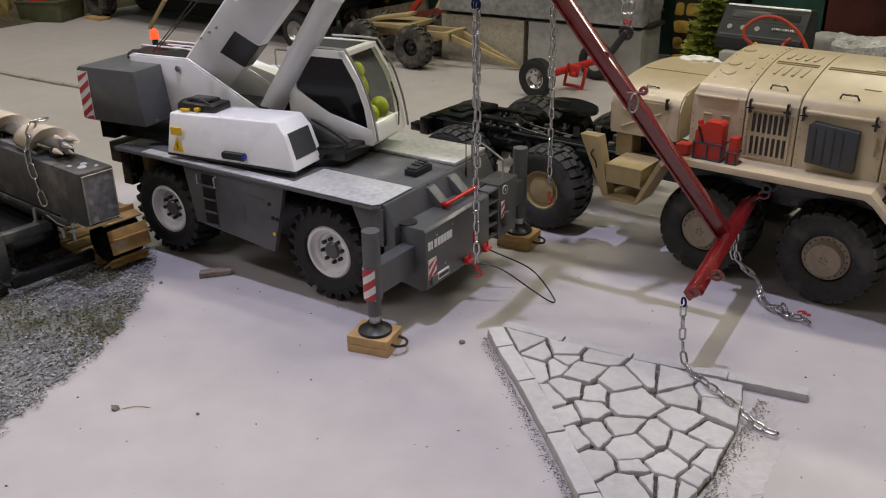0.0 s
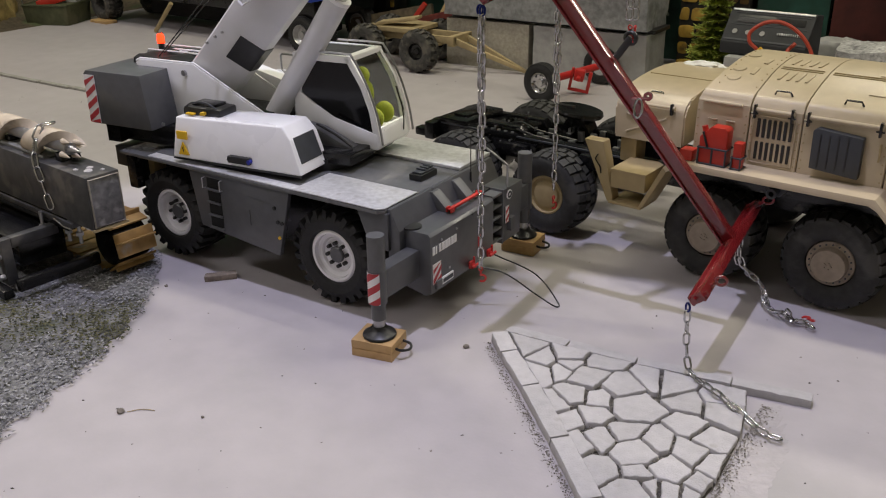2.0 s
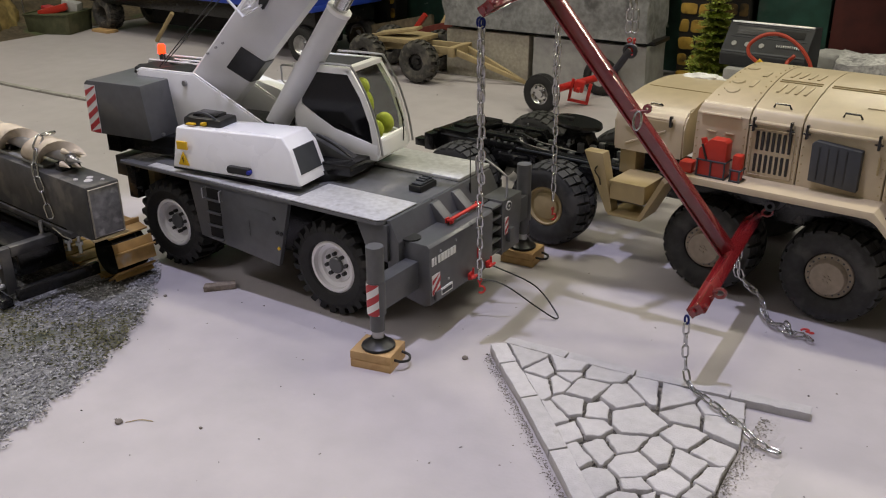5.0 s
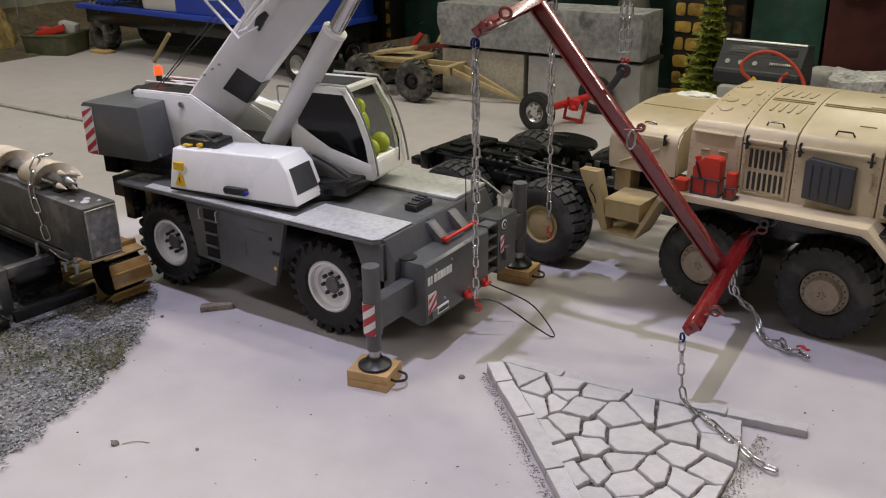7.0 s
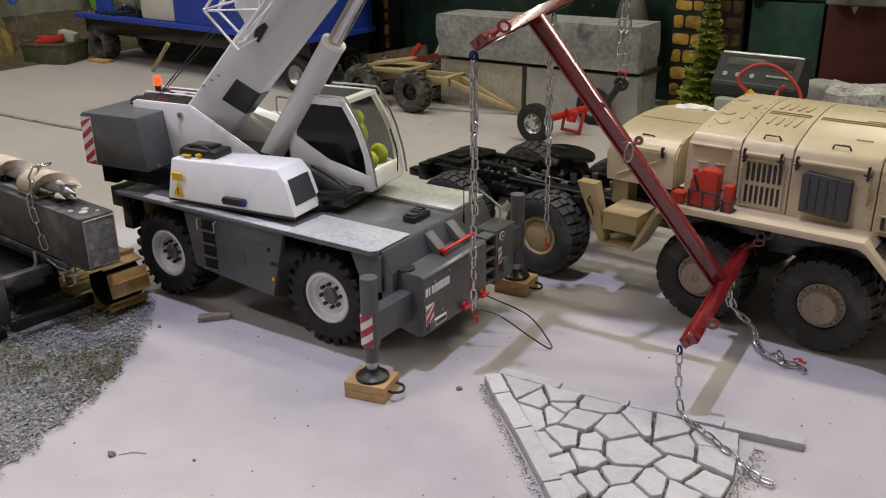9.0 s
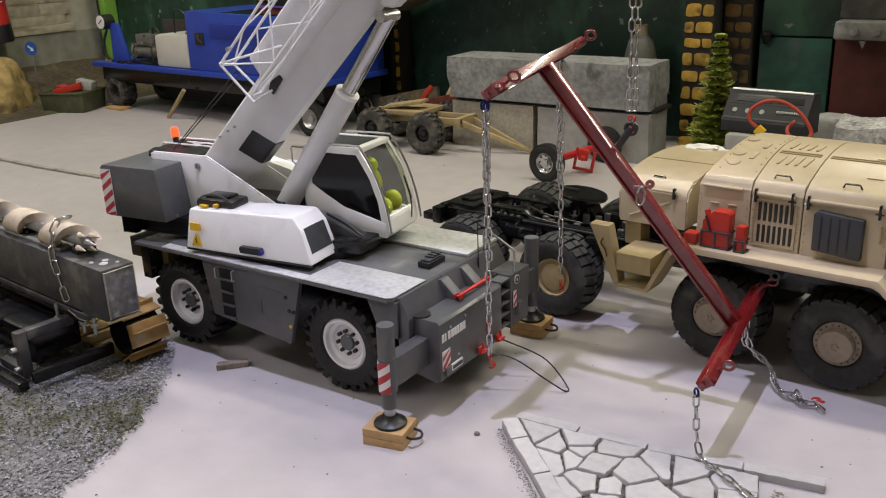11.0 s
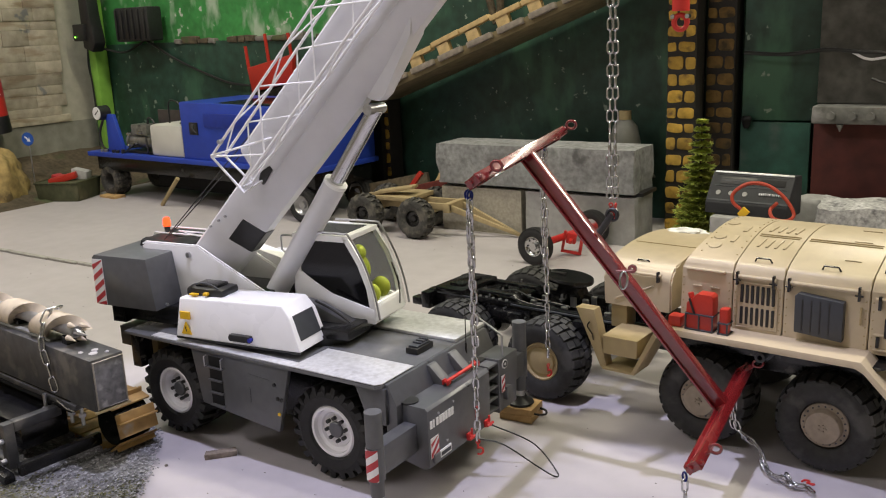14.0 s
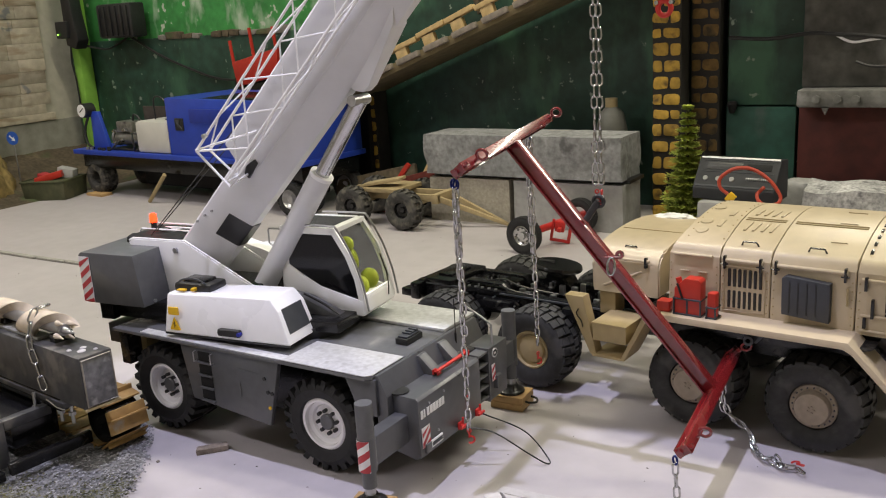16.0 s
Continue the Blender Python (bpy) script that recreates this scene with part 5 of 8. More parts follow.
# body wall under the hood, and running board with a slanted front end
bm = B()
box(bm, (0.285, HY0 + 0.012, 0.108), (0.61, HY1 - 0.012, 0.140), 0.001)
part("hood_floor", bm, M["chassis"], truck)
for yo, yi in ((0.2365, HY0 + 0.004), (2 * TYM - 0.2365, HY1 - 0.004)):
    bm = B()
    y0, y1 = min(yo, yi), max(yo, yi)
    prism(bm, [(0.272, 0.132), (0.281, 0.1415), (0.489, 0.1415), (0.4985, 0.132), (0.545, 0.085), (0.548, 0.080), (0.541, 0.080), (0.492, 0.130), (0.484, 0.134), (0.284, 0.134), (0.276, 0.127)], "y", y0, y1, 0.0007)
    board = part("running_board", bm, M["tan"], truck, "sand-coloured running board folded down at the end")
    bm = B()
    prism(bm, [(0.276, 0.127), (0.272, 0.132), (0.246, 0.0795), (0.251, 0.0795)], "y", y0, y1, 0.0006)
    part("step_bracket", bm, M["tan_dark"], board)
    bm = B()
    box(bm, (0.209, y0, 0.0770), (0.250, y1, 0.0800), 0.0006)
    part("step_plate", bm, M["tan_dark"], board)
    bm = B()
    prism(bm, [(0.205, 0.0775), (0.213, 0.0775), (0.196, 0.147), (0.172, 0.147)], "y", y0 + 0.004, y0 + 0.020, 0.0008)
    mud = part("side_plate", bm, M["tan_dark"], board, "ochre side plate with a cut-out handle")
    bm = B()
    pipe(bm, curve_pts([(0.191, y0 + 0.0028, 0.132), (0.189, y0 + 0.0015, 0.126), (0.195, y0 + 0.0015, 0.118), (0.196, y0 + 0.0028, 0.110)], 6), 0.0008, 6)
    part("handle", bm, M["chassis"], mud)
    bm = B()
    box(bm, (0.208, y0 + 0.004, 0.0955), (0.251, y1 + 0.015, 0.1165), 0.0014)
    bx = part("step_box", bm, M["tan_dark"], board, "ochre storage box")
    bm = B()
    box(bm, (0.2072, y0 + 0.003, 0.1150), (0.2518, y1 + 0.016, 0.1180), 0.0008)
    part("lid", bm, M["tan_dark"], bx)
for x in (0.318, 0.452):
    bm = B()
    prism(bm, [(x - 0.058, 0.1335), (x + 0.058, 0.1335), (x + 0.05, 0.1300), (x - 0.05, 0.1300)], "y", 0.25, 0.33, 0.0005)
    part("inner_fender", bm, M["chassis"], truck)
bm = B()
prism(bm, [(0.372, 0.134), (0.404, 0.134), (0.398, 0.122), (0.3925, 0.1155), (0.3835, 0.1155), (0.378, 0.122)], "y", 0.262, 0.275, 0.001)
lug = part("pivot_lug", bm, M["slate"], truck)
bm = B()
lathe(bm, [(0.0028, -0.0165), (0.0055, -0.0165), (0.0055, 0.0), (0.0028, 0.0)], pose(0.388, 0.262, 0.1225, 90) @ pose(0, 0, 0.014), 20, True)
part("pivot_ring", bm, M["slate"], lug)

# the whole truck stands a little askew
ASKEW = Matrix.Translation((0.385, 0.2613, 0)) @ pose(0, 0, 0, 0, 0, -4.5) @ Matrix.Translation((-0.385, -0.2613, 0))
truck.matrix_world = ASKEW @ WORLD[truck]


# crumpled white cloth on the far side of the equipment box
bm = B()
bmesh.ops.create_icosphere(bm, subdivisions=4, radius=1)
for v in bm.verts:
    n = v.co.normalized()
    d = 1 + 0.28 * noise.noise(n * 2.1) + 0.14 * noise.noise(n * 5.5)
    v.co = Vector((n.x * 0.027 * d, n.y * 0.016 * d, max(-0.004, n.z * 0.0075 * d)))
solo("white_cloth", bm, material("white_cotton", (0.75, 0.75, 0.76, 1), 0.9, vary=0.05, bump=0.4, bump_scale=300), "crumpled white cloth lying on the roof of the equipment box", "cloth", ASKEW @ pose(0.222, 0.448, 0.1985), smooth=60)


# red canisters on the running board
def canister(x0, x1, y0, y1, z0, z1, label, strap=True, big=True):
    can = thing("canister", label, "canister", pose((x0 + x1) / 2, (y0 + y1) / 2, z0), "red canisters on the running board")
    can.matrix_world = ASKEW @ WORLD[can]
    bm = B()
    if big:
        prism(bm, [(x0, z0), (x1, z0), (x1, z1 - 0.003), (x1 - 0.003, z1), (x0 + (x1 - x0) * 0.4, z1), (x0 + 0.002, z1 - 0.010), (x0, z1 - 0.012)], "y", y0, y1, 0.0022)
    else:
        box(bm, (x0, y0, z0), (x1, y1, z1), 0.0022)
    part("body", bm, M["orange_red"], can)
    if big:
        bm = B()
        rod(bm, (x0 + 0.004, (y0 + y1) / 2, z1 - 0.010), (x0 + 0.0015, (y0 + y1) / 2, z1 - 0.002), 0.0032, 12)
        part("spout", bm, M["orange_red"], can)
    if strap:
        for z in (z0 + 0.001, z0 + (z1 - z0) * 0.44):
            bm = B()
            pipe(bm, [(x0 - 0.0008, y0 - 0.0008, z), (x1 + 0.0008, y0 - 0.0008, z), (x1 + 0.0008, y1 + 0.0008, z), (x0 - 0.0008, y1 + 0.0008, z)], 0.0010, 6, True)
            part("rack_bar", bm, M["slate"], can)
        n = 3 if big else 2
        for k in range(n):
            x = x0 + (x1 - x0) * k / (n - 1)
            bm = B()
            rod(bm, (x, y0 - 0.0008, z0), (x, y0 - 0.0008, z0 + (z1 - z0) * 0.44), 0.0010, 6)
            part("rack_bar", bm, M["slate"], can)
        if big:
            bm = B()
            pipe(bm, [(x0 + 0.004, y0 - 0.0015, z1 - 0.006), (x0 + 0.010, y0 - 0.0015, z0 + (z1 - z0) * 0.46)], 0.0012, 6)
            part("strap", bm, M["black"], can)


canister(0.3065, 0.3365, 0.246, 0.262, 0.1417, 0.1835, "large orange-red fuel canister in a dark rack")
canister(0.3435, 0.3530, 0.246, 0.258, 0.1417, 0.1705, "narrow orange-red canister in a dark rack", big=False)
canister(0.2855, 0.3005, 0.246, 0.262, 0.1417, 0.1540, "small low orange-red box", strap=False, big=False)

# ---------------------------------------------------------------- the red lifting beam on its chains
JL, JR = Vector((0.174, 0.1321, 0.3479)), Vector((0.3737, 0.1665, 0.0944))
bx = (JR - JL).normalized()
by = Vector((-0.0392, 0.8019, 0.0775))
by = (by - bx * by.dot(bx)).normalized()
bz = bx.cross(by)
MBEAM = Matrix(((bx.x, by.x, bz.x, JL.x), (bx.y, by.y, bz.y, JL.y), (bx.z, by.z, bz.z, JL.z), (0, 0, 0, 1)))
LB = (JR - JL).length
CROSS = (0.1150, 0.0935)
lift = thing("lifting_beam", "dark red enamelled steel lifting beam shaped like an H, hanging tilted", "lifting beam", MBEAM)


def i_beam(lo, hi, axis, w=0.0054, h=0.0076, t=0.0021, shift=0.0):
    """An I-shaped bar along x or y in the beam's frame."""
    bm = B()
    pts = [(-w, h), (w, h), (w, h - t), (t * 0.6, h - t), (t * 0.6, -h + t), (w, -h + t), (w, -h), (-w, -h), (-w, -h + t), (-t * 0.6, -h + t), (-t * 0.6, h - t), (-w, h - t)]
    prism(bm, [(u + shift, v) for u, v in pts], axis, lo, hi, 0.0005)
    return bm


part("main_bar", i_beam(0.0045, LB - 0.0045, "x"), M["red"], lift, local=True)


def eye_bolt(parent, x, y, z, turn=0):
    bm = B()
    ring = [(0.0052 * math.cos(2 * math.pi * k / 16), 0, 0.0052 * math.sin(2 * math.pi * k / 16)) for k in range(16)]
    pipe(bm, ring, 0.0016, 8, True)
    rod(bm, (0, 0, -0.012), (0, 0, -0.005), 0.0016, 8)
    me = finish(bm, "eye_bolt", M["red"], 60)
    inst("eye_bolt", me, parent, pose(x, y, z, 0, 0, turn))


for x, y0, y1 in ((0.0, -CROSS[0], CROSS[1]), (LB, -CROSS[0], CROSS[1])):
    bm = i_beam(y0, y1, "y", w=0.0050, h=0.0072, shift=x)
    cross = part("cross_bar", bm, M["red"], lift, local=True)
    for y in (y0, y1):
        s = -1 if y < 0 else 1
        bm = B()
        box(bm, (x - 0.0046, y - s * 0.0022 - 0.0012, -0.0066), (x + 0.0046, y - s * 0.0022 + 0.0012, 0.0066), 0.0006)
        rod(bm, (x, y + s * 0.002, -0.003), (x, y - s * 0.012, -0.003), 0.0034, 12)
        rod(bm, (x, y - s * 0.004, 0.0070), (x, y - s * 0.004, 0.0105), 0.0026, 6)
        part("end_plate", bm, M["red"], cross, local=True)
        eye_bolt(cross, x + 0.001, y - s * (0.023 if s < 0 else 0.004), 0.0175, 25 if s > 0 else 15)

BLUE = material("anodised_blue", (0.012, 0.02, 0.13, 1), 0.3, 0.8, vary=0.1)
LINK = link_mesh(0.0135, 0.0076, 0.0011, M["chrome"])
SMALL = link_mesh(0.0135, 0.0074, 0.0011, M["chrome"])


def hook_mesh(mat, name="hook", s=1.0):
    bm = B()
    pts = [(0, 0, 0.012), (0, 0, 0.006)]
    for k in range(10):
        a = radians(120 - 28 * k)
        pts.append((0.0055 * math.cos(a) + 0.0022, 0, -0.0015 + 0.0055 * math.sin(a)))
    pipe(bm, [(p[0] * s, p[1] * s, p[2] * s) for p in pts], 0.0017 * s, 8)
    ring = [(0.0028 * s * math.cos(2 * math.pi * k / 12), 0, 0.0135 * s + 0.0028 * s * math.sin(2 * math.pi * k / 12)) for k in range(12)]
    pipe(bm, ring, 0.0012 * s, 6, True)
    return finish(bm, name, mat, 60)


HOOK = hook_mesh(M["bright_red"], s=0.66)


def sling(start, ctrl, label, seed, hook_at=None):
    """A chain that hangs from a blue shackle at an end of the beam."""
    ch = thing("sling_chain", label, "chain", Matrix.Translation(start), "sling chains")
    bm = B()
    ring = [(0.0027 * math.cos(2 * math.pi * k / 12), 0, -0.003 + 0.0042 * math.sin(2 * math.pi * k / 12)) for k in range(12)]
    pipe(bm, ring, 0.0011, 8, True)
    me = finish(bm, "shackle", BLUE, 60)
    inst("shackle", me, ch, pose(0, 0, -0.004, 0, 0, 30 * seed), "blue shackle")
    lay_chain(ch, ctrl, SMALL, 0.0112, seed=seed, wobble=14)
    if hook_at is not None:
        inst("hook", HOOK, ch, WORLD[ch].inverted() @ hook_at, "small bright red hook")
    return ch


END = {k: MBEAM @ Vector(v) for k, v in dict(ln=(0, 0.006 - CROSS[0], -0.011), lf=(0, CROSS[1] - 0.008, -0.011), rn=(LB, 0.006 - CROSS[0], -0.011), rf=(LB, CROSS[1] - 0.022, -0.011)).items()}
p = END["ln"]
sling(p, [p + Vector((0, 0, -0.010)), p + Vector((0.001, 0.0, -0.12)), p + Vector((0.001, 0.001, -0.264))], "steel sling chain hanging straight down with a red hook", 1,
      pose(p.x + 0.001, p.y + 0.001, p.z - 0.2665, 0, 0, 40))
q = p + Vector((0.004, -0.003, 0))
sling(q, [q + Vector((0, 0, -0.010)), q + Vector((0.0005, 0, -0.10)), q + Vector((0, 0.001, -0.165))], "short steel sling chain hanging straight down", 2)
p = END["lf"]
p = p + Vector((-0.008, 0, 0))
sling(p, [p + Vector((0, 0, -0.010)), p + Vector((0, 0, -0.12)), p + Vector((0, 0.001, -0.262))], "steel sling chain hanging straight down with a red hook", 3,
      pose(p.x, p.y + 0.001, p.z - 0.275, 0, 0, 70))
q = p + Vector((-0.004, 0.002, 0))
sling(q, [q + Vector((0, 0, -0.010)), q + Vector((0, 0, -0.08)), q + Vector((0.0, 0.001, -0.150))], "short steel sling chain hanging straight down", 4)
p = END["rn"]
sling(p, [p + Vector((0, 0, -0.010)), p + Vector((0.004, -0.004, -0.045)), Vector((p.x + 0.014, p.y - 0.014, 0.0125)), Vector((p.x + 0.045, p.y - 0.034, 0.0118)), Vector((p.x + 0.072, p.y - 0.052, 0.0105)), Vector((p.x + 0.092, p.y - 0.060, 0.005)), Vector((p.x + 0.115, p.y - 0.062, 0.004))],
      "steel sling chain that runs out over the floor", 5)
p = END["rf"]
sling(p, [p + Vector((0, 0, -0.010)), p + Vector((0.003, 0.003, -0.05)), Vector((0.388, 0.249, 0.020)), Vector((0.400, 0.235, 0.006)), Vector((0.411, 0.224, 0.004)), Vector((0.429, 0.2137, 0.004)), Vector((0.442, 0.217, 0.005))],
      "steel sling chain that trails over the floor with a red hook", 6, pose(0.445, 0.219, 0.007, 80, 0, 60))
q = p + Vector((0.004, -0.002, 0))
sling(q, [q + Vector((0, 0, -0.010)), q + Vector((0.004, 0.002, -0.05)), Vector((0.393, 0.243, 0.020)), Vector((0.404, 0.228, 0.006)), Vector((0.415, 0.217, 0.008)), Vector((0.426, 0.221, 0.008)), Vector((0.434, 0.208, 0.006)), Vector((0.446, 0.212, 0.005)), Vector((0.457, 0.205, 0.004))],
      "steel sling chain heaped on the floor", 7)
# spare shackle hanging from the main bar
sp = thing("spare_shackle", "chrome shackle hanging from a red bolt on the main bar", "shackle", Matrix.Translation(MBEAM @ Vector((LB * 0.480, -0.0085, 0.0105))))
bm = B()
pipe(bm, [(0.0040 * math.cos(2 * math.pi * k / 18), -0.002 + 0.0015 * math.sin(2 * math.pi * k / 18), -0.0080 + 0.0088 * math.sin(2 * math.pi * k / 18)) for k in range(18)], 0.0013, 8, True)
part("bow", bm, M["chrome"], sp, local=True)
bm = B()
rod(bm, (-0.008, 0.0, 0.0), (0.009, 0.001, 0.0018), 0.0018, 10)
lathe(bm, [(0.0014, -0.0014), (0.0044, -0.0014), (0.0044, 0.0014), (0.0014, 0.0014)], pose(0.008, 0.001, 0.0040, 90), 16, True)
part("pin", bm, M["red"], sp, "red bolt with a ring head", True)

# hoist chain, hook and hook block
HK = MBEAM @ Vector((LB * 0.335, 0, 0.012))
bm = B()
TOPZ = 0.535
hoist = thing("hoist_chain", "double strand of bright steel chain holding the beam", "chain", Matrix.Translation(HK))
tip = HK + Vector((0.012, 0.004, 0.030))
for dx in (-0.0022, 0.0022):
    s = tip + Vector((dx, dx * 0.6, 0.004))
    lay_chain(hoist, [s, s + Vector((0.0, 0.0, 0.10)), Vector((s.x - dx * 0.3, s.y, TOPZ))], LINK, 0.0108, seed=9, roll=20, wobble=6)
for k, dx in enumerate((-0.003, 0.003)):
    inst("hook", HOOK, hoist, WORLD[hoist].inverted() @ (Matrix.Translation(tip + Vector((dx, 0, -0.012))) @ pose(0, 0, 0, 0, 10, 30 + 60 * k)), "bright red hook")
bm = B()
a, b = HK + Vector((0.0, 0, -0.002)), tip + Vector((0, 0, -0.013))
rod(bm, a, b, 0.0036, 12)
pipe(bm, [b + Vector((0.0055 * math.cos(2 * math.pi * k / 12), 0, 0.0055 * math.sin(2 * math.pi * k / 12))) for k in range(12)], 0.0022, 8, True)
part("swivel_eye", bm, M["black"], hoist, "black swivel eye bolted to the beam")

blk = thing("hook_block", "hook block with red and white warning stripes on four ropes", "hook block", pose(tip.x, tip.y, TOPZ))
bm = B()
pipe(bm, curve_pts([(0, 0, 0.022), (0.002, 0, 0.012), (0.008, 0, 0.004), (0.002, 0, -0.003), (-0.007, 0, 0.002)], 6), 0.0028, 8)
part("hook", bm, M["black"], blk, local=True)
bm = B()
box(bm, (-0.012, -0.007, 0.022), (0.012, 0.007, 0.075), 0.002)
body = part("body", bm, M["slate"], blk, local=True)
WORLD[body] = WORLD[blk]
stripes("warning_foil", body, WORLD[blk] @ Matrix(((1, 0, 0, -0.011), (0, 0, -1, -0.0072), (0, 1, 0, 0.024), (0, 0, 0, 1))), 0.022, 0.05, 4, lean=0.7)
sheave = MB @ Vector((0.712, 0, -0.038))
bm = B()
for dx, dy in ((-0.006, -0.003), (0.006, -0.003), (-0.006, 0.003), (0.006, 0.003)):
    rod(bm, (dx, dy, 0.073), (sheave.x - tip.x + dx * 0.7, sheave.y - tip.y + dy * 2, sheave.z - TOPZ), 0.0008, 6)
part("rope", bm, M["chassis"], blk, local=True)

# ---------------------------------------------------------------- wooden pads, paving, gravel, litter
def wood_pad(x, y, turn, label):
    pad = thing("wooden_pad", label, "wooden block", pose(x, y, 0, 0, 0, turn), "wooden pads under the outriggers")
    bm = B()
    box(bm, (-0.0215, -0.018, 0), (0.0215, 0.018, 0.0085), 0.0006)
    part("board", bm, M["wood"], pad, local=True)
    bm = B()
    box(bm, (-0.0215, -0.018, 0.0088), (0.0215, 0.018, 0.0175), 0.0006)
    part("board", bm, M["wood"], pad, local=True)
    bm = B()
    pipe(bm, curve_pts([(0.021, -0.008, 0.010), (0.028, -0.009, 0.010), (0.033, 0.0, 0.008), (0.030, 0.008, 0.009), (0.021, 0.010, 0.010)], 6), 0.0014, 8)
    part("pull_loop", bm, M["black"], pad, "black cord loop", True)


wood_pad(0.104, -0.056, 12, "small plywood pad with a black cord loop under the outrigger foot")
wood_pad(0.104, 0.2395, 4, "small worn plywood pad under the far outrigger foot")

# crazy paving: stones from a cell pattern round chosen centres
SITES = [(0.226, 0.016), (0.254, 0.005), (0.270, 0.028), (0.278, 0.007), (0.263, -0.025), (0.278, -0.008), (0.304, -0.006), (0.307, 0.033), (0.338, 0.001), (0.351, 0.023), (0.377, 0.024), (0.302, -0.036), (0.295, -0.060), (0.330, -0.034), (0.335, -0.054), (0.320, -0.079), (0.361, -0.029), (0.394, 0.002), (0.416, 0.031), (0.427, 0.004), (0.405, -0.029), (0.367, -0.063), (0.354, -0.085), (0.336, -0.098), (0.392, -0.058), (0.428, -0.039), (0.419, -0.062), (0.383, -0.089), (0.371, -0.124), (0.392, -0.111), (0.415, -0.094), (0.439, -0.073), (0.396, -0.138), (0.420, -0.122), (0.439, -0.099), (0.440, -0.117), (0.377, -0.166)]
# half-sizes of those stones, in millimetres
REACH = (17, 11, 15, 8, 16, 11, 14, 15, 18, 14, 15, 14, 15, 12, 12, 13, 22, 15, 16, 16, 16, 16, 14, 14, 15, 14, 15, 19, 17, 13, 16, 8, 19, 14, 10, 9, 12)
RIM_LINE = [(0.203, 0.030), (0.389, -0.157), (0.405, -0.175), (0.440, -0.160), (0.449, -0.085), (0.447, -0.014), (0.441, 0.020), (0.434, 0.050), (0.32, 0.040)]


def clip(poly, n, d):
    """Keep the part of a polygon where n.p <= d."""
    out = []
    for i, p in enumerate(poly):
        q = poly[(i + 1) % len(poly)]
        a, b = n[0] * p[0] + n[1] * p[1] - d, n[0] * q[0] + n[1] * q[1] - d
        if a <= 0:
            out.append(p)
        if a * b < 0:
            t = a / (a - b)
            out.append((p[0] + t * (q[0] - p[0]), p[1] + t * (q[1] - p[1])))
    return out


def cell(i, gap):
    s = SITES[i]
    poly = list(RIM_LINE)
    for j, o in enumerate(SITES):
        if i == j:
            continue
        n = Vector((o[0] - s[0], o[1] - s[1]))
        L = n.length
        n /= L
        near = (L + ((REACH[i] / 1000) ** 2 - (REACH[j] / 1000) ** 2) / L) / 2
        # each joint runs a little askew
        a = 0.30 * math.sin(min(i, j) * 5.3 + max(i, j) * 2.9)
        across = Vector((n.x * math.cos(a) - n.y * math.sin(a), n.x * math.sin(a) + n.y * math.cos(a)))
        poly = clip(poly, across, across.dot(Vector(s) + n * near) - gap / 2)
        if len(poly) < 3:
            return poly
    return poly


pavement = thing("pavement", "crazy paving of pale cast stones edged with kerb stones, set in rubble", "pavement", Matrix(), kind="structure")
RUBBLE = material("dark_mortar_rubble", (0.075, 0.068, 0.058, 1), 0.95, vary=0.35, grain=220, bump=0.8, bump_scale=500, stain=(0.26, 0.24, 0.21, 1), stain_scale=70, stain_at=0.55)
DUST = material("spilt_plaster_dust", (0.425, 0.398, 0.405, 1), 0.6, vary=0.07, grain=110, bump=0.9, bump_scale=160, stain=(0.37, 0.35, 0.335, 1), stain_scale=40, stain_at=0.62)
bm = B()
prism(bm, RIM_LINE, "z", 0.0004, 0.0035)
part("mortar_bed", bm, RUBBLE, pavement)
rnd = random.Random(11)
slabs = []
for i in range(len(SITES)):
    poly = cell(i, 0.0022)
    if len(poly) < 3:
        continue
    c = Vector((sum(p[0] for p in poly) / len(poly), sum(p[1] for p in poly) / len(poly)))
    pieces = [poly]
    # some stones lie broken in two
    if i == 33:
        a = rnd.uniform(0, 3.14)
        n = (math.cos(a), math.sin(a))
        d = n[0] * c.x + n[1] * c.y + rnd.uniform(-0.006, 0.006)
        pieces = [clip(poly, n, d - 0.0015), clip(poly, (-n[0], -n[1]), -d - 0.0015)]
    for q in pieces:
        if len(q) < 3:
            continue
        c = Vector((sum(p[0] for p in q) / len(q), sum(p[1] for p in q) / len(q)))
        turn, size = radians(rnd.uniform(-2.5, 2.5)), rnd.uniform(0.96, 1.0)
        ca, sa = math.cos(turn) * size, math.sin(turn) * size
        slabs.append([(c.x + (p[0] - c.x) * ca - (p[1] - c.y) * sa, c.y + (p[0] - c.x) * sa + (p[1] - c.y) * ca) for p in q])
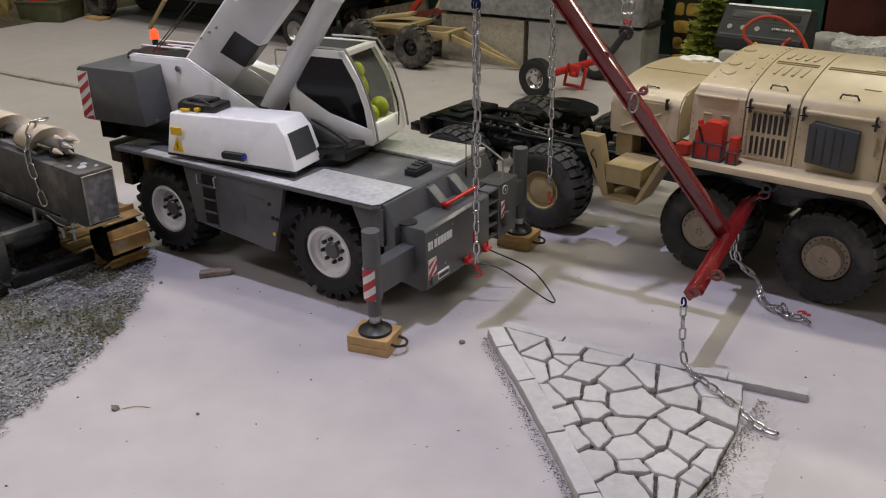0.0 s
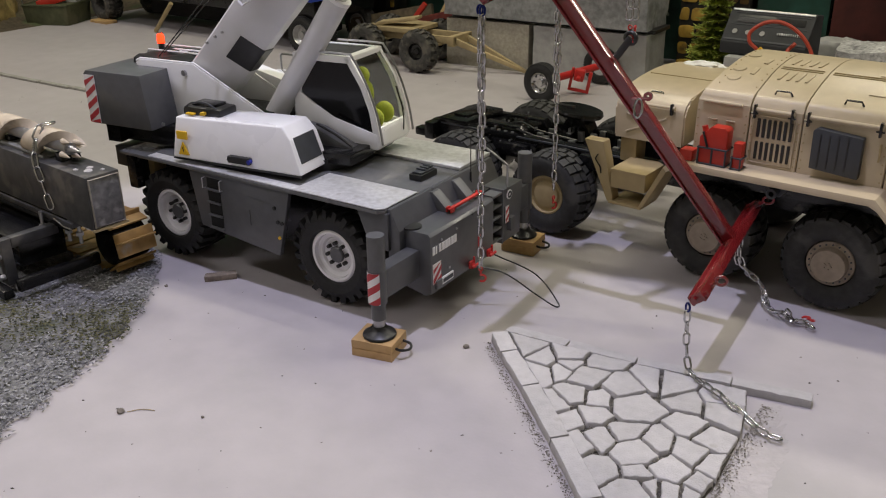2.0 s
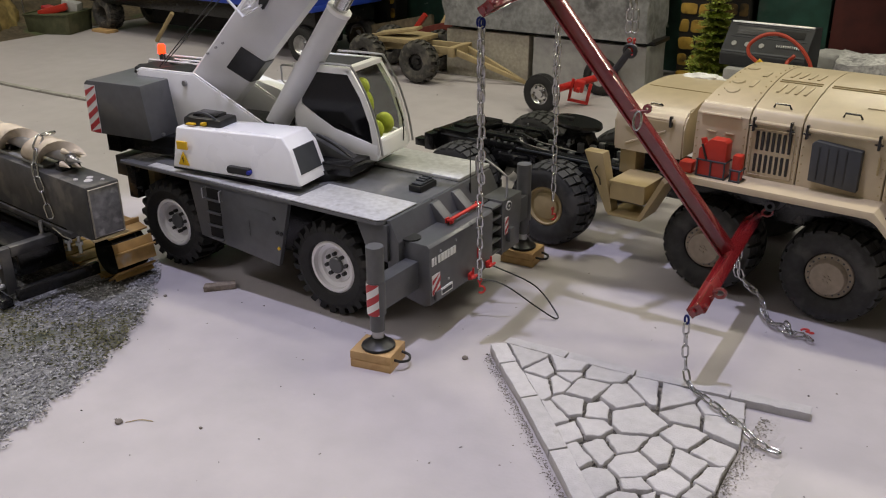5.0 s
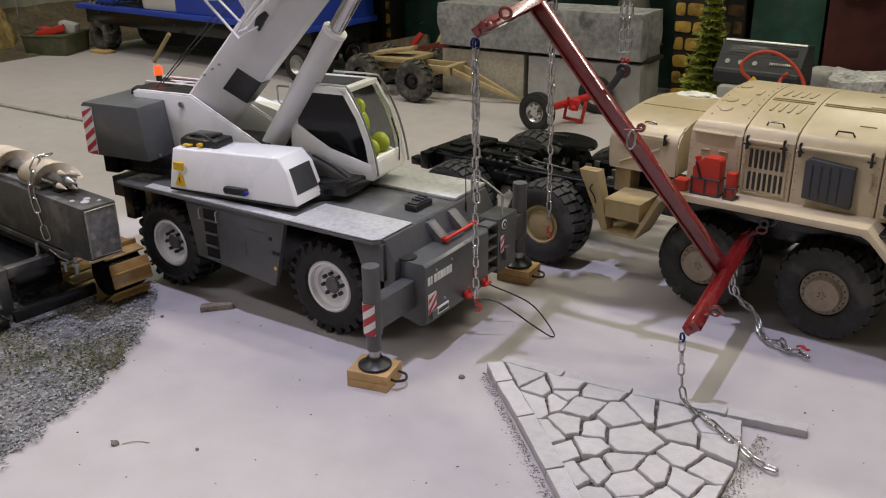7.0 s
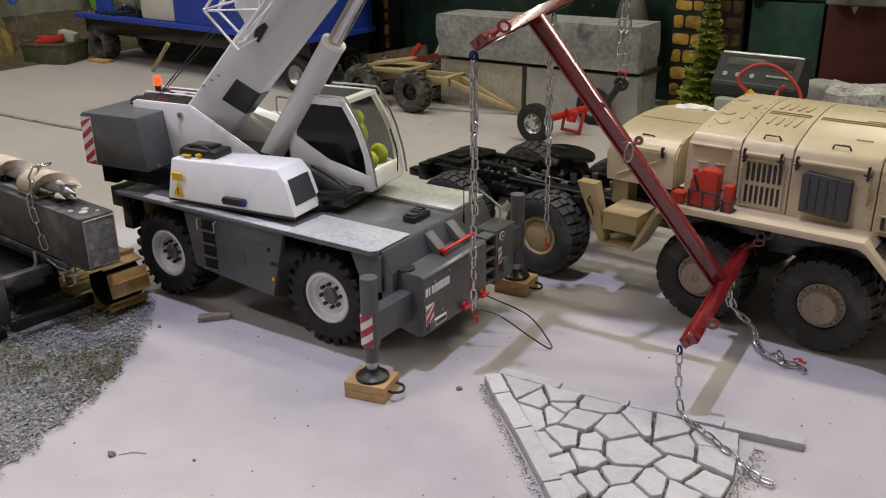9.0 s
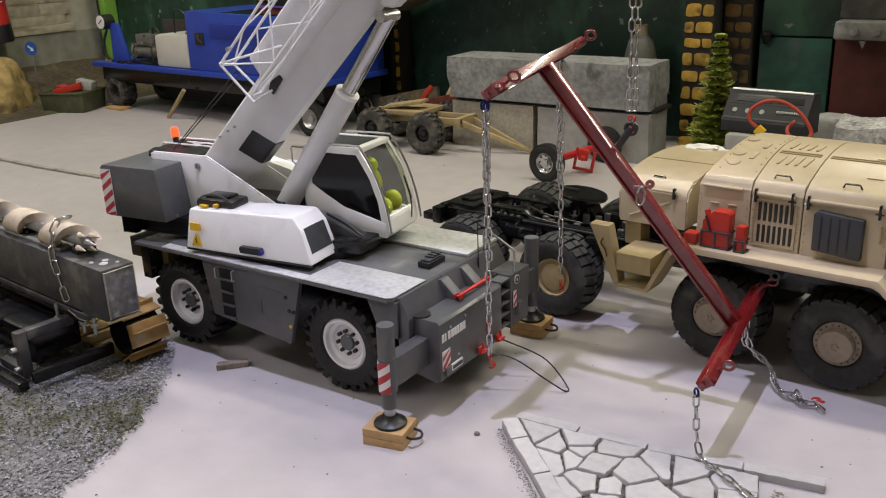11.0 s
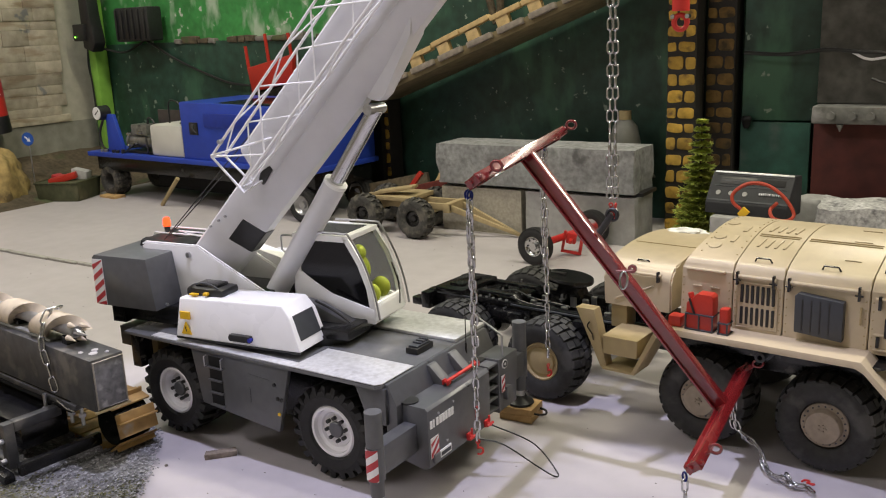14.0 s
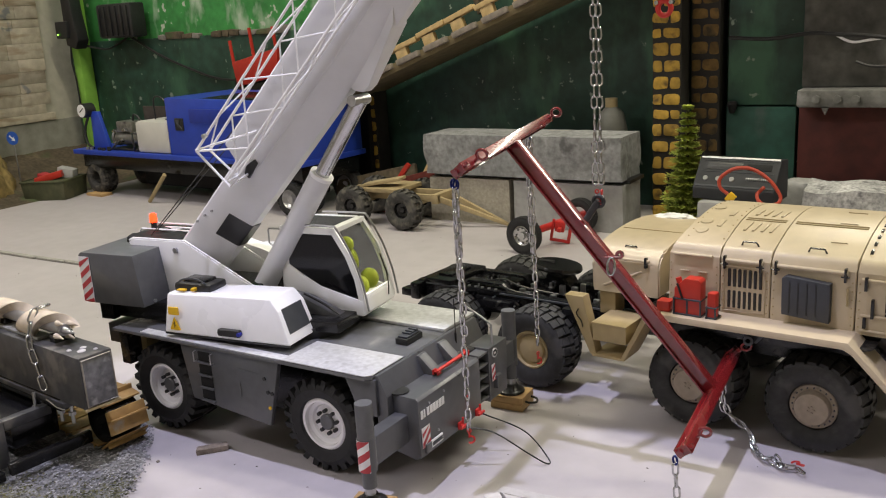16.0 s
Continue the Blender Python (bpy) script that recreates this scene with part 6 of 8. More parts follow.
for poly in slabs:
    cut = []
    for a, p in enumerate(poly):
        q = poly[(a + 1) % len(poly)]
        L = math.dist(p, q)
        if L < 0.003:
            cut.append(((p[0] + q[0]) / 2, (p[1] + q[1]) / 2))
            continue
        f = min(0.25, rnd.uniform(0.0003, 0.0013) / L)
        steps = max(1, int(L / 0.0042))
        for j in range(steps + 1):
            k = f + (1 - 2 * f) * j / steps
            o = rnd.uniform(-0.0008, 0.0004) if 0 < j < steps else 0
            cut.append((p[0] + (q[0] - p[0]) * k + (q[1] - p[1]) / L * o, p[1] + (q[1] - p[1]) * k - (q[0] - p[0]) / L * o))
    poly = cut
    cx, cy = sum(p[0] for p in poly) / len(poly), sum(p[1] for p in poly) / len(poly)
    h = 0.0085 + rnd.uniform(-0.001, 0.001)
    tx, ty = rnd.uniform(-0.02, 0.02), rnd.uniform(-0.02, 0.02)
    bm = B()
    rings = []
    for s, z in ((1.0, 0.002), (1.0, h - 0.0009), (0.0, h - 0.0002), (-1, h)):
        ring = []
        for p in poly:
            dx, dy = p[0] - cx, p[1] - cy
            L = math.hypot(dx, dy)
            f = 1 if s == 1.0 else (L - (0.0005 if s == 0.0 else 0.0013)) / L
            zz = z + (dx * f * tx + dy * f * ty if z > 0.003 else 0) + noise.noise(Vector((p[0], p[1], 0)) * 260) * (0.0004 if z > 0.003 else 0)
            ring.append(bm.verts.new((cx + dx * f, cy + dy * f, zz)))
        rings.append(ring)
    for a, b in zip(rings, rings[1:]):
        for k in range(len(poly)):
            bm.faces.new((a[k], a[(k + 1) % len(poly)], b[(k + 1) % len(poly)], b[k]))
    bm.faces.new(rings[-1])
    part("stone", bm, M["paving"], pavement, smooth=50)


def kerb(a, b, w, h=0.0105):
    a, b = Vector((*a, 0)), Vector((*b, 0))
    d = (b - a)
    ang = math.degrees(math.atan2(d.y, d.x))
    bm = B()
    box(bm, (0.0008, -w / 2, 0), (d.length - 0.0008, w / 2, h), 0.0011, pose(a.x, a.y, 0, 0, 0, ang))
    bmesh.ops.subdivide_edges(bm, edges=[e for e in bm.edges if e.calc_length() > 0.02], cuts=9)
    for v in bm.verts:
        v.co += noise.noise_vector(v.co * 170) * 0.0008
    part("kerb_stone", bm, M["paving"], pavement, smooth=50)


left_kerb = [(0.1945, 0.0235), (0.2215, -0.004), (0.2675, -0.0465), (0.3250, -0.1035), (0.3800, -0.1600), (0.4350, -0.2150)]
for a, b in zip(left_kerb, left_kerb[1:]):
    kerb(a, b, 0.0165)
top_kerb = [(0.1960, 0.0375), (0.262, 0.0425), (0.331, 0.0470), (0.418, 0.0590), (0.486, 0.0690)]
for a, b in zip(top_kerb, top_kerb[1:]):
    kerb(a, b, 0.0130, 0.0085)
# spilt plaster beside the stones
bm = B()
ring = []
for k in range(160):
    a = 2 * math.pi * k / 160
    r = 1 + 0.25 * noise.noise(Vector((math.cos(a) * 2, math.sin(a) * 2, 3))) + 0.22 * noise.noise(Vector((math.cos(a) * 9, math.sin(a) * 9, 1)))
    ring.append((0.458 + 0.026 * r * math.cos(a), -0.045 + 0.090 * r * math.sin(a)))
prism(bm, ring, "z", 0.0001, 0.00025)
part("plaster_spill", bm, DUST, pavement, "thin spilt plaster")


def scatter(name, count, place, size, mat, label, category, seed, flat=0.5, kind="stuff"):
    """Many small uneven chips as one object."""
    r = np.random.RandomState(seed)
    pts = place(r, count)
    n = len(pts)
    base = np.array([(1, 0, 0), (-0.5, 0.87, 0), (-0.5, -0.87, 0), (0.1, 0.05, 1), (0.2, 0.1, -0.5)], float)
    ang = r.uniform(0, 2 * np.pi, n)
    sc = size * r.uniform(0.5, 1.3, n)
    st = r.uniform(0.6, 1.7, n)
    v = np.repeat(base[None], n, 0) * np.stack([st, 1 / st, np.full(n, flat)], -1)[:, None] + r.uniform(-0.25, 0.25, (n, 5, 3))
    ca, sa = np.cos(ang)[:, None], np.sin(ang)[:, None]
    v = np.stack([v[..., 0] * ca - v[..., 1] * sa, v[..., 0] * sa + v[..., 1] * ca, v[..., 2]], -1) * sc[:, None, None] + pts[:, None]
    f = np.array([(0, 1, 3), (1, 2, 3), (2, 0, 3), (1, 0, 4), (2, 1, 4), (0, 2, 4)])
    faces = (f[None] + 5 * np.arange(n)[:, None, None]).reshape(-1, 3)
    me = bpy.data.meshes.new(name)
    me.from_pydata(v.reshape(-1, 3).tolist(), [], faces.tolist())
    me.materials.append(mat)
    return tagged(new(name, me), label, category, kind=kind)


def chips(name, colour, dark):
    """A stone-chip material that varies from chip to chip."""
    m = material(name, colour, 0.9, vary=0.2, grain=300)
    nt = m.node_tree
    g = nt.nodes.new("ShaderNodeNewGeometry")
    rp = nt.nodes.new("ShaderNodeValToRGB")
    rp.color_ramp.elements[0].color, rp.color_ramp.elements[1].color = dark, colour
    nt.links.new(g.outputs["Random Per Island"], rp.inputs[0])
    nt.links.new(rp.outputs[0], nt.nodes["Principled BSDF"].inputs["Base Color"])
    return m


EDGE_Y = (-0.62, -0.45, -0.332, -0.249, -0.176, -0.10, -0.044, -0.005, 0.02)
EDGE_X = (0.06, -0.045, -0.0925, -0.114, -0.141, -0.190, -0.240, -0.290, -0.36)


def gravel_edge(y):
    return np.interp(y, EDGE_Y, EDGE_X)


def on_gravel(r, n):
    y = r.uniform(-0.60, 0.015, n)
    x = gravel_edge(y) + 0.003 * np.sin(y * 140) + 0.0015 * np.sin(y * 333) + r.normal(0, 0.004, n) + 0.007 - np.abs(r.normal(0, 1, n)) * 0.0 - r.uniform(0, 1, n) ** 1.3 * 0.42
    return np.stack([x, y, 0.002 + r.uniform(0, 0.003, n)], -1)


def moss_at(p):
    band = -0.187 + 0.45 * (p[:, 0] + 0.19) + 0.014 * np.sin(p[:, 0] * 60)
    return np.exp(-((p[:, 1] - band) / 0.045) ** 2)


def grey_spots(r, n):
    p = on_gravel(r, n)
    return p[moss_at(p) < r.uniform(0, 1, n) * 0.9 + 0.08]


def moss_spots(r, n):
    p = on_gravel(r, n)
    p[:, 2] += 0.0012
    return p[moss_at(p) > r.uniform(0, 1, n)]


bm = B()
ys = np.linspace(-0.61, 0.015, 60)
ringp = [(gravel_edge(y) + 0.004 * math.sin(y * 140), y) for y in ys] + [(-0.75, 0.015), (-0.75, -0.61)]
prism(bm, [(float(a), float(b)) for a, b in ringp], "z", 0.0002, 0.0022)
solo("gravel_bed", bm, material("grey_grit", (0.17, 0.17, 0.17, 1), 0.95, vary=0.4, grain=260, bump=0.8, bump_scale=600, stain=(0.06, 0.07, 0.045, 1), stain_scale=12, stain_at=0.6),
     "bed of grey grit under the drilling rig", "gravel", kind="structure")
scatter("gravel", 24000, grey_spots, 0.0019, chips("granite_chips", (0.42, 0.42, 0.43, 1), (0.12, 0.12, 0.125, 1)), "loose grey granite chips", "gravel", 5)
scatter("moss", 26000, moss_spots, 0.0017, chips("moss_flock", (0.165, 0.155, 0.08, 1), (0.035, 0.042, 0.02, 1)), "green-brown scattered moss flock", "moss", 6)


def around_kerb(r, n):
    s = r.uniform(0, 1, n)
    p = np.stack([0.188 + 0.20 * s, 0.014 - 0.196 * s], -1)
    off = np.abs(r.normal(0, 0.0042, n)) - 0.002
    return np.stack([p[:, 0] - off * 0.69, p[:, 1] - off * 0.72, np.full(n, 0.0006)], -1)


def in_joints(r, n):
    return np.stack([r.uniform(0.21, 0.45, n), r.uniform(-0.17, 0.05, n), r.uniform(0.003, 0.0055, n)], -1)[:n]


def by_edge(r, n):
    return np.stack([0.449 + np.abs(r.normal(0, 0.006, n)), r.uniform(-0.15, 0.045, n), np.full(n, 0.0012)], -1)


def on_floor(r, n):
    return np.stack([r.uniform(-1.2, 0.9, n), r.uniform(-0.5, 1.0, n), np.full(n, 0.0004)], -1)


def inside(p):
    ok = np.ones(len(p), bool)
    for i, a in enumerate(RIM_LINE):
        b = RIM_LINE[(i + 1) % len(RIM_LINE)]
        ok &= ((b[0] - a[0]) * (p[:, 1] - a[1]) - (b[1] - a[1]) * (p[:, 0] - a[0])) > 0
    return p[ok]


CRUMB = chips("mortar_crumbs", (0.36, 0.33, 0.29, 1), (0.11, 0.10, 0.08, 1))
scatter("mortar_crumbs", 900, around_kerb, 0.0008, CRUMB, "mortar crumbs along the kerb", "rubble", 7)
scatter("mortar_crumbs", 6500, lambda r, n: inside(in_joints(r, n)), 0.0012, CRUMB, "mortar crumbs between the stones", "rubble", 8)
scatter("mortar_crumbs", 700, by_edge, 0.0009, CRUMB, "mortar crumbs at the open edge of the paving", "rubble", 9)
scatter("floor_litter", 600, on_floor, 0.0011, chips("dark_litter", (0.25, 0.22, 0.18, 1), (0.03, 0.03, 0.03, 1)), "tiny dark specks of litter on the floor", "litter", 10)

# single bits on the floor
bm = B()
box(bm, (-0.018, -0.006, 0), (0.018, 0.006, 0.0075), 0.0012)
for v in bm.verts:
    v.co += noise.noise_vector(v.co * 120) * 0.0016
    v.co.z = max(0, v.co.z)
solo("wood_scrap", bm, material("weathered_wood", (0.23, 0.19, 0.15, 1), 0.9, vary=0.3, grain=120, bump=0.6), "weathered splinter of wood lying on the floor", "wood scrap", pose(-0.152, -0.022, 0, 0, 0, 48))
for x, y, s, lab in ((0.174, -0.006, 0.0032, "dark pebble lying on the floor"), (-0.191, -0.07, 0.0022, "small pale pebble lying on the floor"), (-0.025, -0.265, 0.0036, "small grey stone lying on the floor"), (0.043, -0.232, 0.0016, "tiny dark pebble lying on the floor")):
    bm = B()
    bmesh.ops.create_icosphere(bm, subdivisions=2, radius=s)
    for v in bm.verts:
        v.co += noise.noise_vector(v.co / s * 1.3 + Vector((x, y, 0)) * 90) * s * 0.35
        v.co.z = max(-s * 0.4, v.co.z * 0.7)
    solo("pebble", bm, material("pebble_grey", (0.17, 0.15, 0.13, 1), 0.9, vary=0.2, grain=200), lab, "pebble", pose(x, y, s * 0.4), "pebbles")
bm = B()
pipe(bm, curve_pts([(0, 0, 0.0006), (0.012, 0.004, 0.0010), (0.024, 0.003, 0.0005)], 5), 0.0004, 5)
solo("straw", bm, M["tan_dark"], "thin dry stalk lying on the floor", "straw", pose(-0.02, -0.262, 0, 0, 0, 30))
# low edging strip across the floor
strip = thing("edging_strip", "low grey edging strip of short lengths across the floor", "edging", pose(-1.1, 0.484, 0))
x = -2.26
k = 0
STRIP = material("grey_putty", (0.33, 0.32, 0.29, 1), 0.9, vary=0.2, grain=120, bump=0.5)
while x < -0.30:
    w = 0.085 + 0.03 * math.sin(k * 2.3)
    bm = B()
    box(bm, (x + 0.001, 0.478 + 0.002 * math.sin(k), 0), (x + w - 0.001, 0.489 + 0.002 * math.sin(k), 0.0055), 0.0015)
    part("strip_length", bm, STRIP, strip)
    x += w
    k += 1

# ---------------------------------------------------------------- tracked drilling rig on the gravel
RIG = pose(-0.2245, -0.1045, 0, 0, 0, -6.0)
rig = thing("drilling_rig", "dark grey tracked model drilling rig with an auger and ochre tracks", "drilling rig", RIG)
STEELBOX = material("dusty_dark_steel", (0.065, 0.065, 0.066, 1), 0.5, 0.3, vary=0.25, grain=70, bump=0.15, stain=(0.15, 0.14, 0.125, 1), stain_scale=25, stain_at=0.56)
OCHRE = material("ochre_track_paint", (0.36, 0.22, 0.075, 1), 0.55, vary=0.18, grain=80, bump=0.1, stain=(0.40, 0.37, 0.32, 1), stain_scale=35, stain_at=0.58)
IVORY = material("ivory_auger_paint", (0.55, 0.47, 0.36, 1), 0.5, vary=0.15, grain=60, stain=(0.30, 0.24, 0.17, 1), stain_scale=40, stain_at=0.57)
# leader: a square tube with a closed scratched end
bm = B()
box(bm, (-0.62, -0.0205, 0.079), (0, 0.0205, 0.1405), 0.003)
leader = part("leader", bm, STEELBOX, rig, "square dark steel leader tube", True)
bm = B()
box(bm, (-0.0005, -0.0175, 0.0825), (0.0012, 0.0175, 0.137), 0.0015)
part("end_plate", bm, material("scratched_steel", (0.20, 0.20, 0.20, 1), 0.55, 0.4, vary=0.3, grain=130, stain=(0.34, 0.34, 0.33, 1), stain_scale=60, stain_at=0.55), leader, "scratched grey end plate", True)
WORN = material("worn_steel_edge", (0.36, 0.33, 0.28, 1), 0.55, 0.3, vary=0.3, grain=120, stain=(0.16, 0.14, 0.12, 1), stain_scale=60, stain_at=0.55)
bm = B()
pipe(bm, [(0.0012, -0.0178, 0.0830), (0.0012, 0.0178, 0.0830), (0.0012, 0.0178, 0.1370), (0.0012, -0.0178, 0.1370)], 0.0011, 8, True)
part("worn_rim", bm, WORN, leader, "pale worn steel edge", True)
for x, y, r in ((-0.020, -0.004, 0.0042), (-0.029, 0.003, 0.0034), (-0.012, 0.008, 0.0022), (-0.034, -0.011, 0.0026)):
    bm = B()
    lathe(bm, [(r * 1.2, 0.1402), (r, 0.1412), (r * 0.4, 0.1418), (0.0, 0.1419)], pose(x, y, 0), 12)
    for v in bm.verts:
        v.co += noise.noise_vector(v.co * 300) * 0.0006
    part("plaster_drop", bm, M["paving"], leader, local=True)
bm = B()
box(bm, (-0.0015, -0.0215, 0.0780), (0.0020, 0.0215, 0.0810), 0.0008)
part("end_lip", bm, M["tan_dark"], leader, local=True)
bm = B()
box(bm, (-0.62, -0.024, 0.074), (-0.04, 0.024, 0.0798), 0.001)
part("guide_rail", bm, STEELBOX, leader, local=True)
bm = B()
box(bm, (-0.62, -0.012, 0.1405), (-0.10, 0.016, 0.1438), 0.001)
part("auger_rest", bm, material("dusty_grey_green", (0.24, 0.24, 0.22, 1), 0.8, vary=0.2, grain=100), leader, local=True)
for x in (-0.085, -0.20, -0.33):
    bm = B()
    prism(bm, [(x, 0.1400), (x + 0.014, 0.1400), (x + 0.012, 0.150), (x + 0.002, 0.150)], "y", -0.006, 0.018, 0.001)
    part("rest_block", bm, M["chassis"], leader, local=True)
# auger: core tube with a screw flight
AX, AZ = 0.001, 0.1565
bm = B()
rod(bm, (-0.62, AX, AZ), (-0.06, AX, AZ), 0.0070, 16)
auger = part("auger_core", bm, M["steel"], rig, "steel auger core", True)
bm = B()
turns, per, x0, pitch = 6.5, 40, -0.056, 0.088
prev = None
for k in range(int(turns * per) + 1):
    a = 2 * math.pi * k / per
    x = x0 - pitch * k / per
    ring = []
    for r, dx in ((0.0068, -0.0010), (0.0170, -0.0010), (0.0170, 0.0010), (0.0068, 0.0010)):
        ring.append(bm.verts.new((x + dx, AX + r * math.cos(a), AZ + r * math.sin(a))))
    if prev:
        for j in range(4):
            bm.faces.new((prev[j], prev[(j + 1) % 4], ring[(j + 1) % 4], ring[j]))
    prev = ring
part("screw_flight", bm, IVORY, auger, "chipped ivory screw flight", True)
bm = B()
prev = None
for k in range(int(turns * per) + 1):
    a = 2 * math.pi * k / per
    x = x0 - pitch * k / per
    ring = [bm.verts.new((x + dx, AX + r * math.cos(a), AZ + r * math.sin(a))) for r, dx in ((0.0160, 0.0008), (0.0172, 0.0008), (0.0172, -0.0370), (0.0162, -0.0370))]
    if prev:
        for j in range(4):
            bm.faces.new((prev[j], prev[(j + 1) % 4], ring[(j + 1) % 4], ring[j]))
    prev = ring
part("flight_band", bm, IVORY, auger, local=True)
for k in range(4):
    bm = B()
    a = 2 * math.pi * k / 4 + 0.5
    c = (AX + 0.010 * math.cos(a), AZ + 0.010 * math.sin(a))
    rod(bm, (-0.064, *c), (-0.046 - 0.004 * (k % 2), AX + 0.011 * math.cos(a), AZ + 0.011 * math.sin(a)), 0.0036, 8, 0.0004)
    part("cutting_tooth", bm, IVORY, auger, local=True)
bm = B()
rod(bm, (-0.060, AX, AZ), (-0.038, AX, AZ), 0.0045, 10, 0.0006)
part("pilot_point", bm, M["steel"], auger, local=True)
# tracks: two loops of ochre plates on rollers
R_TR = 0.027
bm = B()
w = 0.050
t = 0.0022
prism(bm, [(-0.0142, -0.0), (0.0142, -0.0), (0.0142, t), (-0.0142, t)], "y", -w / 2, w / 2, 0.0004)
prism(bm, [(-0.0035, t * 0.8), (-0.0012, t * 0.8), (-0.0020, t + 0.0055), (-0.0042, t + 0.0055)], "y", -w / 2, w / 2, 0.0003)
PLATE = finish(bm, "track_plate", OCHRE, 35)
for cy in (0.040, -0.125):
    bm = B()
    box(bm, (-0.44, cy - 0.018, 0.022), (-0.18, cy + 0.018, 0.052), 0.006)
    tf = part("track_frame", bm, M["chassis"], rig, local=True)
    xr, xl, z0 = (-0.052 if cy > 0 else -0.165), -0.46, R_TR + 0.0095
    for x in (xr, xl):
        bm = B()
        rod(bm, (x, cy - 0.020, z0), (x, cy + 0.020, z0), R_TR - 0.002, 24)
        part("sprocket", bm, M["chassis"], tf, local=True)
    straight = xr - xl
    total = 2 * straight + 2 * math.pi * R_TR
    n = int(total / 0.0310)
    for k in range(n):
        s = total * k / n
        if s < straight:
            m = pose(xl + s, cy, z0 + R_TR)
        elif s < straight + math.pi * R_TR:
            a = (s - straight) / R_TR
            m = pose(xr + R_TR * math.sin(a), cy, z0 + R_TR * math.cos(a), 0, math.degrees(a), 0)
        elif s < 2 * straight + math.pi * R_TR:
            m = pose(xr - (s - straight - math.pi * R_TR), cy, z0 - R_TR, 0, 180, 0)
        else:
            a = math.pi + (s - 2 * straight - math.pi * R_TR) / R_TR
            m = pose(xl + R_TR * math.sin(a), cy, z0 + R_TR * math.cos(a), 0, math.degrees(a), 0)
        inst("track_plate", PLATE, tf, m)
# undercarriage between the tracks and the bent side frame
bm = B()
box(bm, (-0.40, -0.062, 0.024), (-0.098, -0.005, 0.056), 0.004)
part("undercarriage", bm, M["chassis"], rig, local=True)
bm = B()
box(bm, (-0.62, -0.022, 0.066), (-0.055, 0.018, 0.081), 0.002)
part("sub_frame", bm, M["chassis"], rig, local=True)
bm = B()
box(bm, (-0.066, -0.086, 0.014), (-0.058, 0.012, 0.028), 0.001)
part("lower_rail", bm, M["chassis"], rig, local=True)
bm = B()
box(bm, (-0.096, -0.074, 0.056), (-0.084, -0.018, 0.068), 0.0015)
box(bm, (-0.096, -0.086, 0.014), (-0.084, -0.074, 0.068), 0.0015)
box(bm, (-0.140, -0.086, 0.014), (-0.096, -0.076, 0.024), 0.0015)
part("bent_frame", bm, STEELBOX, rig, "bent square-tube side frame", True)
for x, z in ((-0.090, 0.024), (-0.090, 0.048)):
    bm = B()
    rod(bm, (x, -0.092, z), (x, -0.085, z), 0.0032, 10)
    part("bolt", bm, M["steel"], rig, local=True)
for x, y in ((-0.062, -0.018), (-0.045, -0.014), (-0.10, -0.028)):
    bm = B()
    rod(bm, (x, y, 0.052), (x, y, 0.082), 0.0022, 8)
    rod(bm, (x, y, 0.062), (x, y, 0.066), 0.0045, 6)
    part("set_screw", bm, M["steel"], rig, local=True)
# cross bars of the side frame
for x in (-0.245, -0.215, -0.185):
    bm = B()
    box(bm, (x, -0.165, 0.046), (x + 0.013, -0.02, 0.056), 0.001)
    part("cross_bar", bm, M["chassis"], rig, local=True)
bm = B()
box(bm, (-0.46, -0.178, 0.040), (-0.16, -0.165, 0.060), 0.001)
part("side_rail", bm, STEELBOX, rig, local=True)
bm = B()
box(bm, (-0.30, -0.100, 0.006), (-0.070, -0.088, 0.016), 0.001)
part("base_rail", bm, M["chassis"], rig, local=True)
# lashing chain over the auger and down the near face
lash = thing("lashing_chain", "bright steel lashing chain hung over the auger", "chain", RIG @ pose(-0.083, -0.02, 0.18))
BIG = link_mesh(0.0200, 0.0092, 0.0013, M["chrome"])
pts = [RIG @ Vector(p) for p in ((-0.104, 0.010, 0.1770), (-0.103, -0.006, 0.1760), (-0.100, -0.017, 0.162), (-0.094, -0.0245, 0.142), (-0.085, -0.0255, 0.118), (-0.074, -0.0262, 0.090), (-0.068, -0.0262, 0.077))]
lay_chain(lash, pts, BIG, 0.0160, seed=3, wobble=15, roll=40)
bm = B()
pipe(bm, [RIG @ Vector(p) for p in ((-0.072, -0.027, 0.080), (-0.045, -0.030, 0.077), (-0.036, -0.027, 0.075))], 0.0013, 8)
part("hook", bm, M["chrome"], lash)

# ---------------------------------------------------------------- things at the back
# blue service vehicle
BLUE_M = pose(-1.36, 1.035, 0, 0, 0, -3.7)
BLUEP = material("blue_enamel", (0.020, 0.055, 0.40, 1), 0.4, vary=0.08, grain=40, stain=(0.015, 0.045, 0.34, 1), stain_scale=12, stain_at=0.62)
van = thing("service_truck", "blue model service truck carrying a white jug and a pump", "truck", BLUE_M)


def vpart(name, bm, mat, parent=None, label=""):
    return part(name, bm, mat, parent or van, label, True)


bm = B()
box(bm, (-0.52, 0.0, 0.128), (0.465, 0.26, 0.142), 0.002)
vpart("platform", bm, BLUEP, label="blue platform")
bm = B()
box(bm, (-0.500, 0.02, 0.085), (0.455, 0.24, 0.128), 0.002)
vpart("frame", bm, M["chassis"])
bm = B()
prism(bm, [(-0.045, 0.142), (0.462, 0.142), (0.462, 0.290), (0.22, 0.297), (-0.045, 0.302)], "y", 0.008, 0.25, 0.003)
house = vpart("box_body", bm, BLUEP, label="tall blue box body")
bm = B()
box(bm, (0.075, 0.02, 0.2955), (0.43, 0.20, 0.2995), 0.001)
vpart("roof_panel", bm, M["chassis"], house)
